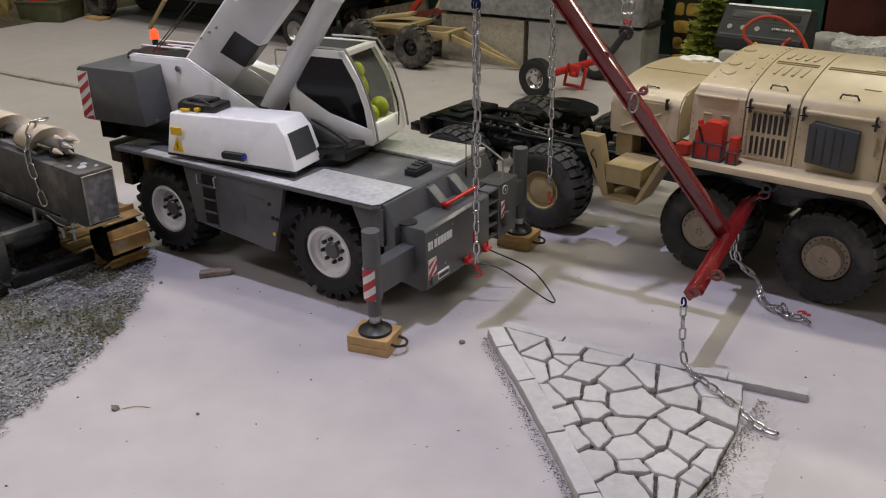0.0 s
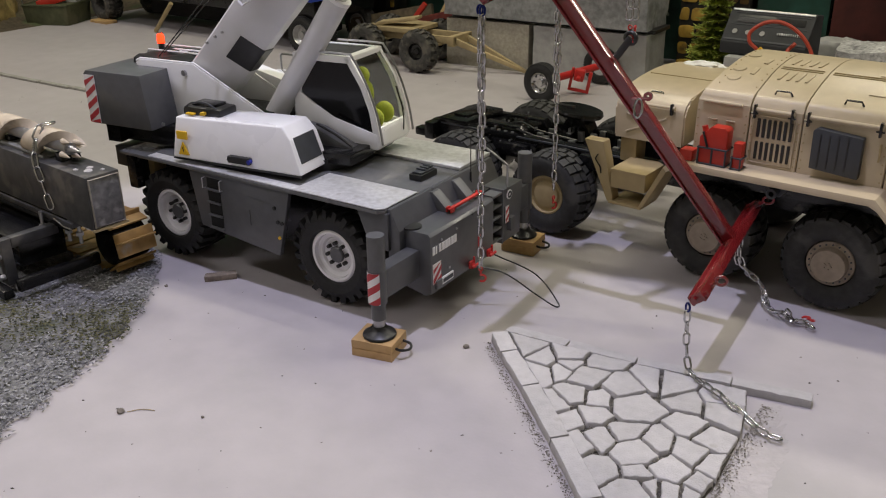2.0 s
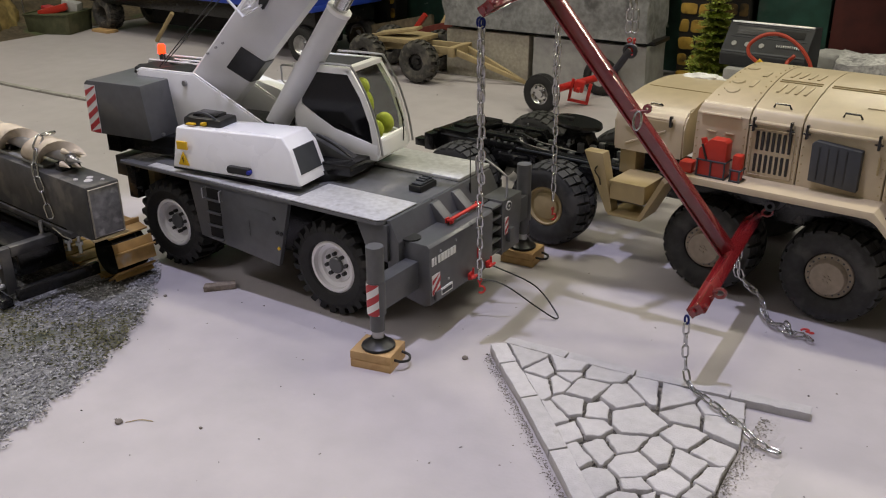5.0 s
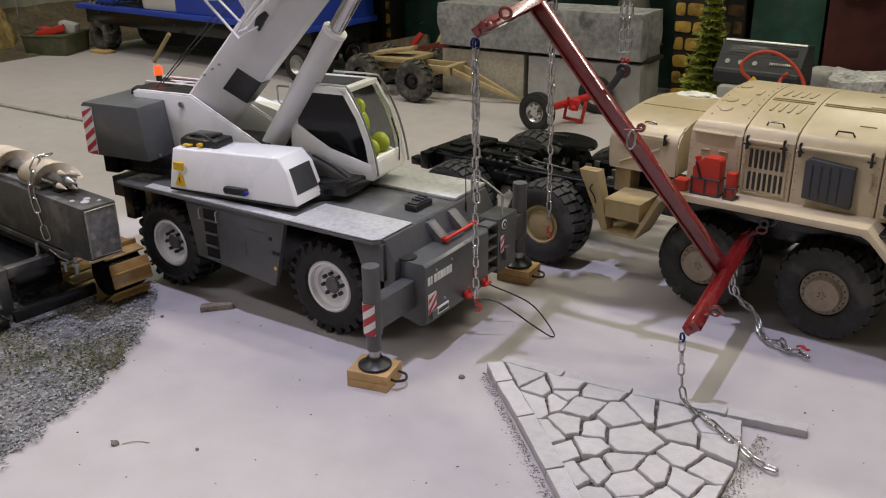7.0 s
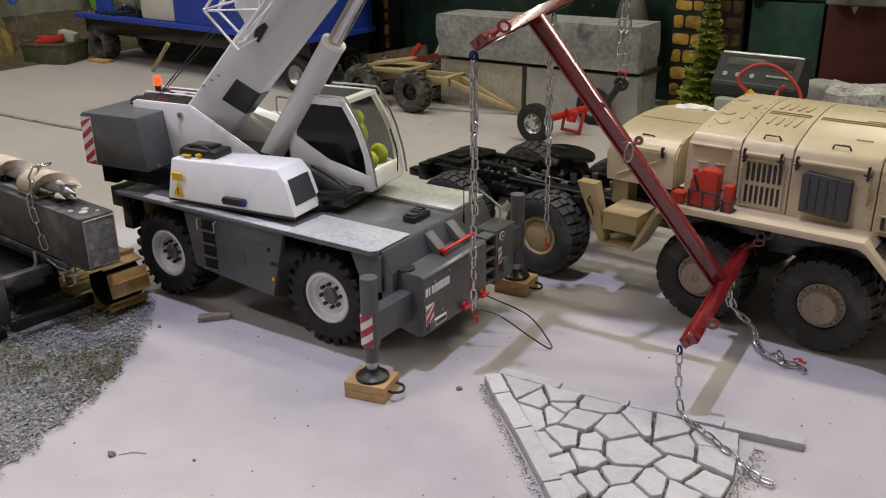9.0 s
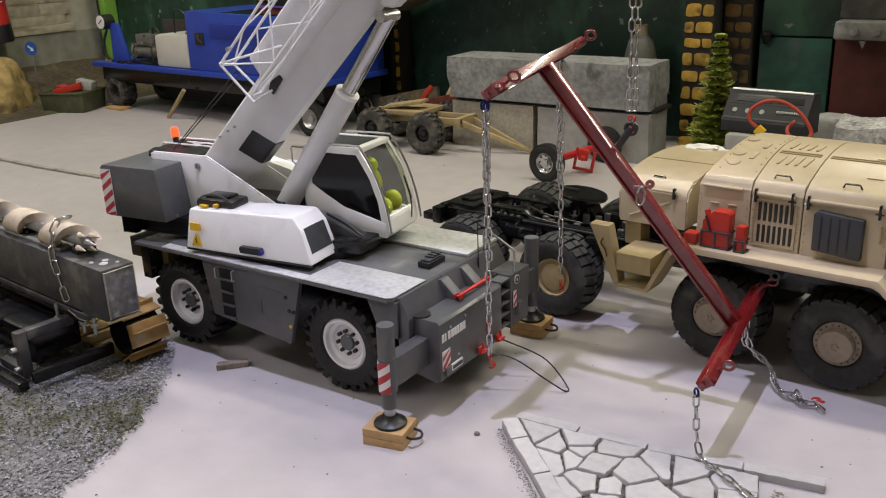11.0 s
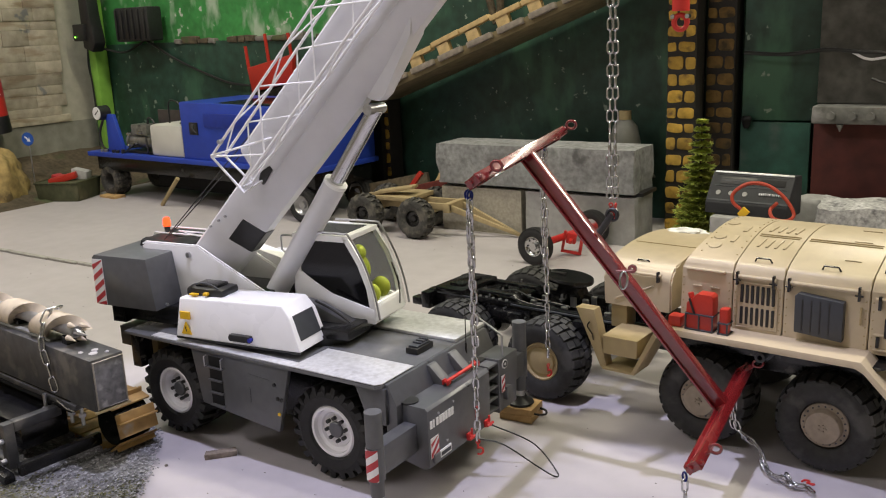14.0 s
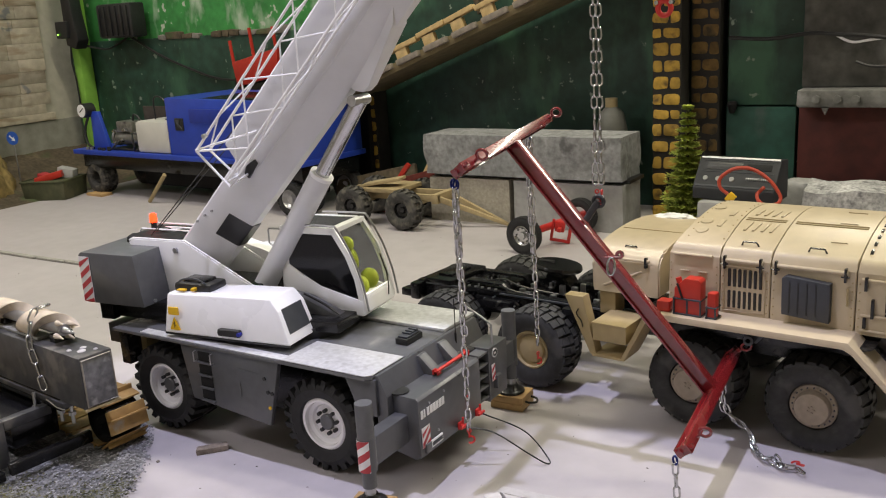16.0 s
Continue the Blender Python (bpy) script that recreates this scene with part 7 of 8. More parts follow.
# Raised plate in a darker blue: the recess's shade is put into its colour.
bm = B()
box(bm, (0.06, 0.003, 0.235), (0.40, 0.0105, 0.272), 0.001)
vpart("side_recess", bm, material("shaded_blue_enamel", (0.012, 0.035, 0.3, 1), 0.4), house)
bm = B()
box(bm, (-0.008, 0.0055, 0.212), (0.028, 0.010, 0.246), 0.001)
vpart("hatch", bm, M["black"], house, "dark hatch")
bm = B()
prism(bm, [(-0.004, 0.240), (0.016, 0.243), (0.010, 0.230), (0.022, 0.218), (0.006, 0.222)], "y", 0.0035, 0.007, 0.0006)
vpart("hatch_fitting", bm, M["slate"], house)
# jug
bm = B()
box(bm, (-0.203, 0.012, 0.142), (-0.052, 0.15, 0.234), 0.011)
jug = vpart("jug", bm, material("milky_plastic", (0.55, 0.54, 0.50, 1), 0.45, vary=0.05, grain=20), label="milky white plastic jug")
bm = B()
rod(bm, (-0.10, 0.06, 0.229), (-0.10, 0.06, 0.238), 0.012, 16)
vpart("cap", bm, M["black"], jug)
bm = B()
pipe(bm, curve_pts([(-0.10, 0.06, 0.237), (-0.115, 0.06, 0.29), (-0.16, 0.06, 0.295), (-0.165, 0.06, 0.23)], 8), 0.0025, 8)
vpart("hose", bm, M["black"], jug)
# pump
ZINC = material("dull_zinc", (0.26, 0.26, 0.24, 1), 0.4, 0.7, vary=0.25, grain=90, stain=(0.08, 0.08, 0.075, 1), stain_scale=40, stain_at=0.58)
bm = B()
box(bm, (-0.350, 0.025, 0.142), (-0.210, 0.11, 0.149), 0.002)
pump = vpart("pump_base", bm, M["black"], label="grey metal pump on a black foot")
bm = B()
rod(bm, (-0.345, 0.055, 0.176), (-0.215, 0.055, 0.176), 0.021, 20)
rod(bm, (-0.353, 0.055, 0.176), (-0.342, 0.055, 0.176), 0.024, 20)
rod(bm, (-0.264, 0.055, 0.176), (-0.253, 0.055, 0.176), 0.0235, 20)
vpart("pump_body", bm, ZINC, pump)
bm = B()
box(bm, (-0.326, 0.035, 0.196), (-0.250, 0.085, 0.228), 0.003)
vpart("valve_block", bm, ZINC, pump)
for x, y, z in ((-0.328, 0.030, 0.200), (-0.299, 0.030, 0.172), (-0.274, 0.030, 0.205), (-0.235, 0.030, 0.196), (-0.330, 0.030, 0.166)):
    bm = B()
    rod(bm, (x, y + 0.012, z), (x, y - 0.004, z), 0.0052, 8)
    rod(bm, (x, y - 0.003, z), (x, y - 0.010, z), 0.0034, 8)
    vpart("pipe_fitting", bm, M["chrome"], pump)
for pts in ([(-0.299, 0.022, 0.172), (-0.307, 0.010, 0.160), (-0.330, 0.012, 0.148), (-0.363, 0.02, 0.146)], [(-0.235, 0.022, 0.196), (-0.222, 0.012, 0.185), (-0.220, 0.014, 0.160), (-0.231, 0.02, 0.147)], [(-0.274, 0.06, 0.228), (-0.269, 0.06, 0.246), (-0.245, 0.06, 0.236), (-0.231, 0.06, 0.20)]):
    bm = B()
    pipe(bm, curve_pts(pts, 6), 0.0032, 8)
    vpart("hose", bm, M["black"], pump)
for x in (-0.455, -0.435, -0.395, -0.345, -0.374):
    bm = B()
    rod(bm, (x, 0.012, 0.142), (x, 0.012, 0.150 + 0.004 * (x > -0.36)), 0.006, 8)
    vpart("platform_fitting", bm, M["black"] if x > -0.40 else M["steel"])
# fin with gauge
bm = B()
prism(bm, [(-0.432, 0.142), (-0.352, 0.142), (-0.392, 0.258), (-0.427, 0.258)], "y", 0.02, 0.032, 0.001)
fin = vpart("fin", bm, BLUEP, label="tapered blue upright plate")
bm = B()
rod(bm, (-0.440, 0.0, 0.262), (-0.440, 0.035, 0.262), 0.022, 28)
gauge = vpart("gauge_case", bm, M["black"], fin)
bm = B()
rod(bm, (-0.440, -0.002, 0.262), (-0.440, 0.0005, 0.262), 0.0195, 28)
dial = vpart("gauge_dial", bm, M["sticker_white"], gauge, "white gauge dial")
bm = B()
box(bm, (-0.4415, -0.0032, 0.254), (-0.4390, -0.0022, 0.276), m=Matrix.Translation((-0.440, 0, 0.262)) @ pose(0, 0, 0, 0, 55) @ Matrix.Translation((0.440, 0, -0.262)))
vpart("gauge_pointer", bm, M["black"], dial)
bm = B()
pipe(bm, curve_pts([(-0.440, 0.02, 0.244), (-0.468, 0.02, 0.20), (-0.463, 0.02, 0.16), (-0.435, 0.02, 0.145)], 8), 0.004, 8)
vpart("hose", bm, M["black"], gauge)
bm = B()
box(bm, (-0.40, 0.19, 0.142), (-0.045, 0.198, 0.256), 0.001)
vpart("back_board", bm, material("brown_board", (0.055, 0.045, 0.038, 1), 0.8, vary=0.2, grain=60))
# wheels
VT = tyre_mesh(0.050, 0.055, 0.022, 22, 0.003, M["dusty_rubber"], "tyre", 0.6, True)
VT2 = tyre_mesh(0.0455, 0.034, 0.025, 30, 0.0012, M["rubber"], "tyre", 0.7, True)
bm = B()
lathe(bm, [(0.0245, 0.0), (0.0250, 0.016), (0.0235, 0.0165), (0.0215, 0.012), (0.0150, 0.006), (0.010, 0.006), (0.0095, 0.013), (0.0, 0.0135)], pose(0, 0, 0, 90), 28)
CHROME_RIM = finish(bm, "rim", M["steel"], 40)
for x, y, mesh, r, rim in ((-0.452, 0.045, VT, 0.050, None), (-0.452, 0.215, VT, 0.050, None), (0.415, 0.02, VT2, 0.0455, 1), (0.428, 0.062, VT2, 0.0455, None), (0.415, 0.23, VT2, 0.0455, 1)):
    wl = inst("wheel", mesh, van, pose(x, y, r))
    if rim:
        inst("rim", CHROME_RIM, wl, Matrix(), "chrome truck rim")
# Matt black block: the shadow under the truck is put into its colour.
bm = B()
box(bm, (-0.34, 0.12, 0.020), (0.36, 0.22, 0.085), 0.01)
vpart("under_body", bm, M["matt"])
bm = B()
rod(bm, (-0.150, -0.01, 0.003), (-0.070, -0.005, 0.086), 0.006, 8)
vpart("prop", bm, M["tan_dark"])
bm = B()
box(bm, (-0.470, -0.01, 0.0), (-0.39, 0.03, 0.008), 0.001)
solo("wooden_wedge", bm, M["wood"], "flat wooden wedge before the wheel of the blue vehicle", "wooden block", BLUE_M)

# green crate with red parts in it
crate = thing("crate", "olive green model skip holding red and grey parts", "crate", pose(-1.915, 1.01, 0, 0, 0, 22) @ Matrix.Diagonal((0.80, 1, 1.05, 1)))
OLIVE = material("olive_paint", (0.055, 0.06, 0.028, 1), 0.7, vary=0.2, grain=60, stain=(0.09, 0.085, 0.045, 1), stain_scale=15, stain_at=0.58)
bm = B()
box(bm, (-0.085, -0.06, 0), (0.085, 0.06, 0.055), 0.002, taper=(1.08, 1.08))
part("tub", bm, OLIVE, crate, local=True)
bm = B()
pipe(bm, [(-0.092, -0.065, 0.055), (0.092, -0.065, 0.055), (0.092, 0.065, 0.055), (-0.092, 0.065, 0.055)], 0.003, 6, True)
part("rim", bm, OLIVE, crate, local=True)
for lo, hi, mm, mt in (((-0.05, -0.012, 0), (0.05, 0.012, 0.02), pose(0.0, -0.02, 0.053, 0, -10, 20), "orange_red"), ((-0.030, -0.018, 0), (0.030, 0.018, 0.018), pose(-0.040, 0.012, 0.050, 0, 8, -14), "sticker_red"), ((-0.03, -0.02, 0), (0.03, 0.02, 0.03), pose(0.035, 0.03, 0.053, 0, 12, 10), "concrete")):
    bm = B()
    box(bm, lo, hi, 0.004, mm)
    part("loose_part", bm, M[mt], crate, local=True)

# earth bank along the side wall, with rock and sign
EARTH = material("brown_earth", (0.085, 0.065, 0.04, 1), 0.95, vary=0.35, grain=80, bump=0.8, bump_scale=200, stain=(0.06, 0.075, 0.03, 1), stain_scale=10, stain_at=0.55)
bm = B()
nx, ny = 14, 60
grid = [[bm.verts.new((-2.268 + 0.36 * i / nx, -0.2 + 1.59 * j / ny, max(0.0002, 0.105 * (1 - i / nx) ** 1.4 + 0.012 * noise.noise(Vector((i * 0.5, j * 0.4, 0)))) if i < nx else 0.0002)) for j in range(ny + 1)] for i in range(nx + 1)]
for i in range(nx):
    for j in range(ny):
        bm.faces.new((grid[i][j], grid[i + 1][j], grid[i + 1][j + 1], grid[i][j + 1]))
solo("earth_bank", bm, EARTH, "low bank of brown and mossy model earth along the wall", "earth bank", kind="structure", smooth=80)
bm = B()
bmesh.ops.create_icosphere(bm, subdivisions=4, radius=1)
for v in bm.verts:
    n = v.co.normalized()
    d = 1 + 0.30 * noise.noise(n * 1.6 + Vector((3, 1, 2))) + 0.15 * noise.noise(n * 4) + 0.07 * noise.noise(n * 10)
    v.co = Vector((n.x * 0.10 * d, n.y * 0.11 * d, max(-0.01, n.z * 0.165 * d + 0.02)))
solo("rock", bm, material("golden_foam_rock", (0.33, 0.235, 0.09, 1), 0.85, vary=0.3, grain=50, bump=0.9, bump_scale=120, stain=(0.10, 0.07, 0.03, 1), stain_scale=14, stain_at=0.57),
     "golden brown model rock", "rock", pose(-2.10, 0.86, 0.005), smooth=80)
sign = thing("traffic_sign", "small round blue traffic sign with white arrow on a post", "traffic sign", pose(-2.10, 1.015, 0.047))
bm = B()
rod(bm, (0, 0, -0.015), (0, 0, 0.118), 0.0022, 8)
part("post", bm, M["steel"], sign, local=True)
face = pose(0, -0.003, 0.133, 0, 0, 18)
bm = B()
rod(bm, (0, 0, 0), (0, 0.002, 0), 0.0215, 28)
disc = part("disc", bm, material("sign_blue", (0.02, 0.09, 0.42, 1), 0.4), sign, local=True)
disc.matrix_basis = face
bm = B()
prism(bm, [(-0.0025, 0.013), (0.0025, 0.013), (0.0025, -0.002), (0.0075, -0.002), (0, -0.013), (-0.0075, -0.002), (-0.0025, -0.002)], "y", -0.0008, -0.0001)
bmesh.ops.transform(bm, matrix=pose(0, 0, 0, 0, -50, 0), verts=bm.verts)
part("arrow", bm, M["sticker_white"], disc, local=True)

# stone cladding on the side wall
wall = thing("stone_cladding", "pale beige split-stone cladding on the side wall", "wall cladding", pose(-2.27, 1.0, 0), kind="structure")
rnd = random.Random(21)
PALE = material("pale_split_stone", (0.42, 0.37, 0.29, 1), 0.85, vary=0.16, grain=40, bump=0.7, bump_scale=120, per_piece=0.24, stain=(0.25, 0.19, 0.13, 1), stain_scale=16, stain_at=0.53, streak=(1, 0.4, 1.6), speck=(0.2, 0.2, 0.2, 1), speck_scale=9, speck_at=0.62)
z = 0.232
while z < 0.86:
    h = rnd.choice((0.030, 0.042, 0.052))
    y = 0.05 - rnd.uniform(0, 0.1)
    while y < 1.26:
        w = rnd.uniform(0.08, 0.21)
        y1 = min(y + w, 1.285)
        bm = B()
        box(bm, (-2.272, y + 0.0004, z + 0.0003), (-2.2650 + rnd.uniform(0, 0.004), y1 - 0.0004, z + h - 0.0003), 0.0009)
        part("stone", bm, PALE, wall)
        y = y1
    z += h
bm = B()
box(bm, (-2.271, -0.2, 0.205), (-2.258, 1.29, 0.231), 0.002)
part("plinth_course", bm, PALE, wall, "long pale plinth course")
bm = B()
box(bm, (-2.271, -0.2, 0.0), (-2.264, 1.39, 0.204))
part("plinth", bm, material("grey_render", (0.25, 0.245, 0.21, 1), 0.9, vary=0.15, grain=30, bump=0.5), wall, "grey rendered plinth")

# fire extinguisher on the side wall and a white panel beside it
ext = thing("fire_extinguisher", "red fire extinguisher with a black foot hanging on the wall", "fire extinguisher", pose(-2.205, 0.975, 0.20, 4))
bm = B()
lathe(bm, [(0.0, 0.045), (0.045, 0.045), (0.045, 0.235), (0.038, 0.262), (0.018, 0.28), (0.0, 0.28)], None, 32)
body = part("bottle", bm, M["bright_red"], ext, local=True)
bm = B()
lathe(bm, [(0.0, 0.0), (0.046, 0.0), (0.0475, 0.006), (0.046, 0.055), (0.0, 0.055)], None, 32)
part("foot", bm, M["black"], ext, "black plastic foot", True)
bm = B()
rod(bm, (0, 0, 0.28), (0, 0, 0.315), 0.014, 14)
box(bm, (-0.01, -0.045, 0.308), (0.01, 0.03, 0.322), 0.003)
part("valve", bm, M["black"], ext, local=True)
for z0, z1 in ((0.19, 0.225), (0.115, 0.18)):
    bm = B()
    for k in range(10):
        a0, a1 = radians(-62 + 12 * k), radians(-62 + 12 * (k + 1))
        bm.faces.new([bm.verts.new((0.0455 * math.cos(a), 0.0455 * math.sin(a), zz)) for a, zz in ((a0, z0), (a1, z0), (a1, z1), (a0, z1))])
    part("label_field", bm, M["sticker_white"] if z0 > 0.18 else M["sticker_red"], body, local=True, smooth=60)
bm = B()
for r in range(5):
    for k in range(3):
        a = radians(-48 + 30 * k)
        box(bm, (0.0457, -0.008 + 0.0, 0.122 + 0.011 * r), (0.0462, 0.006, 0.126 + 0.011 * r), m=pose(0, 0, 0, 0, 0, math.degrees(a)))
part("label_bars", bm, M["sticker_white"], body, "rows of pale bars", True)
bm = B()
box(bm, (-2.262, 0.80, 0.185), (-2.235, 0.972, 1.2), 0.004)
solo("white_board", bm, M["white"], "white painted board standing against the side wall", "board")

# green post with its glow put into the paint, dark loudspeakers and corner cables
bm = B()
box(bm, (-2.190, 1.345, 0.0), (-2.152, 1.395, 1.1), 0.004)
solo("green_post", bm, material("lime_glow_paint", (0.20, 0.42, 0.06, 1), 0.6, vary=0.15, grain=20), "lime green post in the corner, its glow put into the paint", "post")
bm = B()
prism(bm, [(-2.150, 0.455), (-2.105, 0.440), (-2.085, 0.470), (-2.100, 0.56), (-2.112, 0.76), (-2.150, 0.76)], "y", 1.30, 1.345, 0.005)
box(bm, (-2.185, 1.29, 0.478), (-2.125, 1.335, 0.535), 0.005)
solo("loudspeaker", bm, M["black"], "tall black loudspeaker hung in the corner", "loudspeaker")
bm = B()
bmesh.ops.create_icosphere(bm, subdivisions=1, radius=0.0025, matrix=pose(-2.172, 1.288, 0.492))
solo("pilot_light", bm, glowing("green_led", (0.2, 1.0, 0.05, 1), 6.0), "tiny glowing green pilot light", "light")
spk = thing("flood_lamp", "dark flood lamp with ribbed housing fixed to the wall", "lamp", pose(-1.925, BACK, 0.525))
bm = B()
box(bm, (-0.085, -0.07, -0.055), (0.085, -0.01, 0.055), 0.008)
part("housing", bm, M["black"], spk, local=True)
for k in range(6):
    bm = B()
    box(bm, (-0.075 + 0.028 * k, -0.076, -0.048), (-0.068 + 0.028 * k, -0.068, 0.048), 0.001)
    part("fin", bm, M["black"], spk, local=True)
bm = B()
box(bm, (-0.02, -0.012, -0.02), (0.02, 0.012, 0.02), 0.002)
part("wall_bracket", bm, M["black"], spk, local=True)
for nm, pts, r in (("cable", [(-1.93, 1.385, 0.475), (-1.80, 1.39, 0.41), (-1.66, 1.39, 0.36), (-1.52, 1.39, 0.325), (-1.30, 1.39, 0.32)], 0.004),
                   ("cable", [(-2.11, 1.35, 0.45), (-2.05, 1.38, 0.435), (-1.99, 1.385, 0.45), (-1.93, 1.385, 0.475)], 0.004),
                   ("cable", [(-2.176, 1.338, 0.48), (-2.186, 1.336, 0.40), (-2.178, 1.336, 0.34), (-2.174, 1.336, 0.25)], 0.003),
                   ("cable", [(-0.20, 1.25, 0.16), (-0.14, 1.22, 0.145), (-0.09, 1.22, 0.12)], 0.0035)):
    bm = B()
    pipe(bm, curve_pts(pts, 8), r, 6)
    solo(nm, bm, M["black"], "thin black cable along the wall", "cable", group="wall cables")
# row of broken stones on the ledge between the two greens
RUBST = material("dull_rubble_stone", (0.17, 0.16, 0.14, 1), 0.9, vary=0.2, grain=80)
led = thing("stone_ledge", "row of small broken stones along a ledge of the green wall", "ledge", pose(-1.5, BACK, 0.462), kind="structure")
rnd = random.Random(8)
x = -1.84
while x < -0.9:
    w = rnd.uniform(0.03, 0.075)
    if rnd.random() < 0.78:
        bm = B()
        box(bm, (x, BACK - 0.006, 0.455), (x + w - 0.004, BACK + 0.02, 0.455 + rnd.uniform(0.015, 0.026)), 0.004)
        for v in bm.verts:
            v.co += noise.noise_vector(v.co * 60) * 0.004
        part("stone", bm, RUBST if rnd.random() < 0.3 else EARTH, led)
    x += w
# red folding chair far behind the boom
chair = thing("red_chair", "bright red folded plastic chair leaning at the back wall", "chair", pose(-1.31, 1.33, 0.305) @ Matrix.Scale(0.86, 4))
bm = B()
prism(bm, [(-0.105, 0.0), (0.09, 0.035), (0.10, 0.13), (-0.12, 0.085)], "y", 0.0, 0.02, 0.004)
part("seat", bm, M["orange_red"], chair, local=True)
for x, z0, z1 in ((-0.118, 0.07, 0.16), (-0.02, 0.10, 0.20), (0.088, 0.11, 0.20)):
    bm = B()
    rod(bm, (x, 0.01, z0), (x - 0.01, 0.01, z1), 0.006, 10)
    part("leg", bm, M["orange_red"], chair, local=True)
bm = B()
box(bm, (-0.13, 0.015, -0.30), (0.11, 0.06, 0.03), 0.003)
part("frame", bm, M["chassis"], chair, local=True)

# ramp with wooden parapet
A0, A1 = Vector((-1.0, 0, 0.244)), Vector((0.60, 0, 0.820))
ramp = thing("ramp", "model ramp bridge with a parapet of pale wooden blocks", "ramp", pose(-0.79, 1.28, 0))
u = (A1 - A0).normalized()
nrm = Vector((-u.z, 0, u.x))
RAMPM = material("dirty_ochre_board", (0.16, 0.125, 0.065, 1), 0.85, vary=0.2, grain=40)
bm = B()
prism(bm, [(A0.x, A0.z), (A1.x, A1.z), (A1.x + nrm.x * 0.022, A1.z + nrm.z * 0.022), (A0.x + nrm.x * 0.022, A0.z + nrm.z * 0.022)], "y", 1.192, 1.385, 0.001)
part("deck", bm, RAMPM, ramp)
PINE = material("pale_pine", (0.50, 0.36, 0.17, 1), 0.7, vary=0.2, grain=60, bump=0.2, stain=(0.33, 0.22, 0.10, 1), stain_scale=18, stain_at=0.6)
GREYW = material("grey_weathered_pine", (0.22, 0.19, 0.16, 1), 0.85, vary=0.25, grain=60)
s = 0.06
k = 0
ang = -math.degrees(math.atan2(u.z, u.x))
while s < 1.4:
    p = A0 + u * s + nrm * 0.022
    bm = B()
    box(bm, (0, 0, 0.0), (0.034, 0.016, 0.027), 0.001)
    part("post_block", bm, PINE, ramp, local=True).matrix_basis = WORLD[ramp].inverted() @ Matrix.Translation((p.x, 1.192, p.z)) @ pose(0, 0, 0, 0, ang)
    bm = B()
    box(bm, (-0.012, -0.002, 0.0272), (0.072, 0.018, 0.039), 0.001)
    part("cap_block", bm, PINE, ramp, local=True).matrix_basis = WORLD[ramp].inverted() @ Matrix.Translation((p.x, 1.192, p.z + 0.003 * math.sin(k * 1.7))) @ pose(0, 0, 0, 0, ang + 2 * math.sin(k))
    bm = B()
    box(bm, (0.0, -0.012, -0.012), (0.070, 0.004, 0.002), 0.002)
    part("edge_board", bm, GREYW, ramp, local=True).matrix_basis = WORLD[ramp].inverted() @ Matrix.Translation((p.x, 1.192, p.z)) @ pose(0, 0, 0, 0, ang)
    s += 0.088
    k += 1
for x in (-0.95, -0.071):
    zt = A0.z + (x - A0.x) * u.z / u.x - 0.004
    bm = B()
    box(bm, (x, 1.31, 0), (x + 0.05, 1.36, zt), 0.002)
    part("trestle", bm, M["black"], ramp)
for x0, x1 in ((-0.63, -0.56), (-0.545, -0.548)):
    bm = B()
    rod(bm, (x0, 1.37, 0.70), (x1, 1.37, 0.478), 0.010, 8)
    solo("dry_branch", bm, EARTH, "dry brown branch behind the ramp", "branch", group="dry branches")

# painted brick pillars
PILLARM = material("black_pillar_paint", (0.022, 0.02, 0.018, 1), 0.8, vary=0.2, grain=40)
YBRICK = material("ochre_brick_paint", (0.42, 0.26, 0.040, 1), 0.8, vary=0.25, grain=60, per_piece=0.2, stain=(0.15, 0.09, 0.025, 1), stain_scale=35, stain_at=0.54)
# Darker copy of the brick paint: the set-back pillar's shade is put into it.
SHADED_BRICK = material("shaded_ochre_paint", (0.15, 0.09, 0.025, 1), 0.85, vary=0.3, grain=60, per_piece=0.3, stain=(0.05, 0.035, 0.015, 1), stain_scale=30, stain_at=0.5)
rnd = random.Random(5)


def pillar(x0, x1, y0, y1, label, brick_paint=YBRICK):
    pl = thing("brick_pillar", label, "pillar", pose((x0 + x1) / 2, (y0 + y1) / 2, 0), "painted brick pillars")
    bm = B()
    box(bm, (x0, y0, 0), (x1, y1, 1.0), 0.001)
    part("shaft", bm, PILLARM, pl)
    z, k = 0.006, 0
    while z < 0.98:
        h = rnd.uniform(0.029, 0.036)
        cutx = x0 + (x1 - x0) * (0.36 if k % 2 else 0.60)
        for a, b in ((x0 + 0.001, cutx - 0.0022), (cutx + 0.0022, x1 - 0.003)):
            bm = B()
            cx, cz, hx, hz = (a + b) / 2, z + h / 2 - 0.004, (b - a) / 2, h / 2 - 0.0045
            rim = []
            for j in range(16):
                t = 2 * math.pi * (j + 0.5) / 16
                c, n = math.cos(t), math.sin(t)
                rim.append((cx + hx * math.copysign(abs(c) ** 0.45, c), cz + hz * math.copysign(abs(n) ** 0.45, n)))
            prism(bm, rim, "y", y0 - 0.0022, y0 + 0.002, 0.0008)
            for v in bm.verts:
                v.co += noise.noise_vector(v.co * 45 + Vector((0, 0, k * 0.7))) * 0.0028
            part("brick", bm, brick_paint, pl)
        z += h + 0.002
        k += 1


pillar(-0.078, -0.014, 1.275, 1.33, "tall pillar painted with ochre bricks on black")
pillar(-0.010, 0.052, 1.335, 1.385, "tall pillar painted with ochre bricks on black, darkened for its shade", SHADED_BRICK)
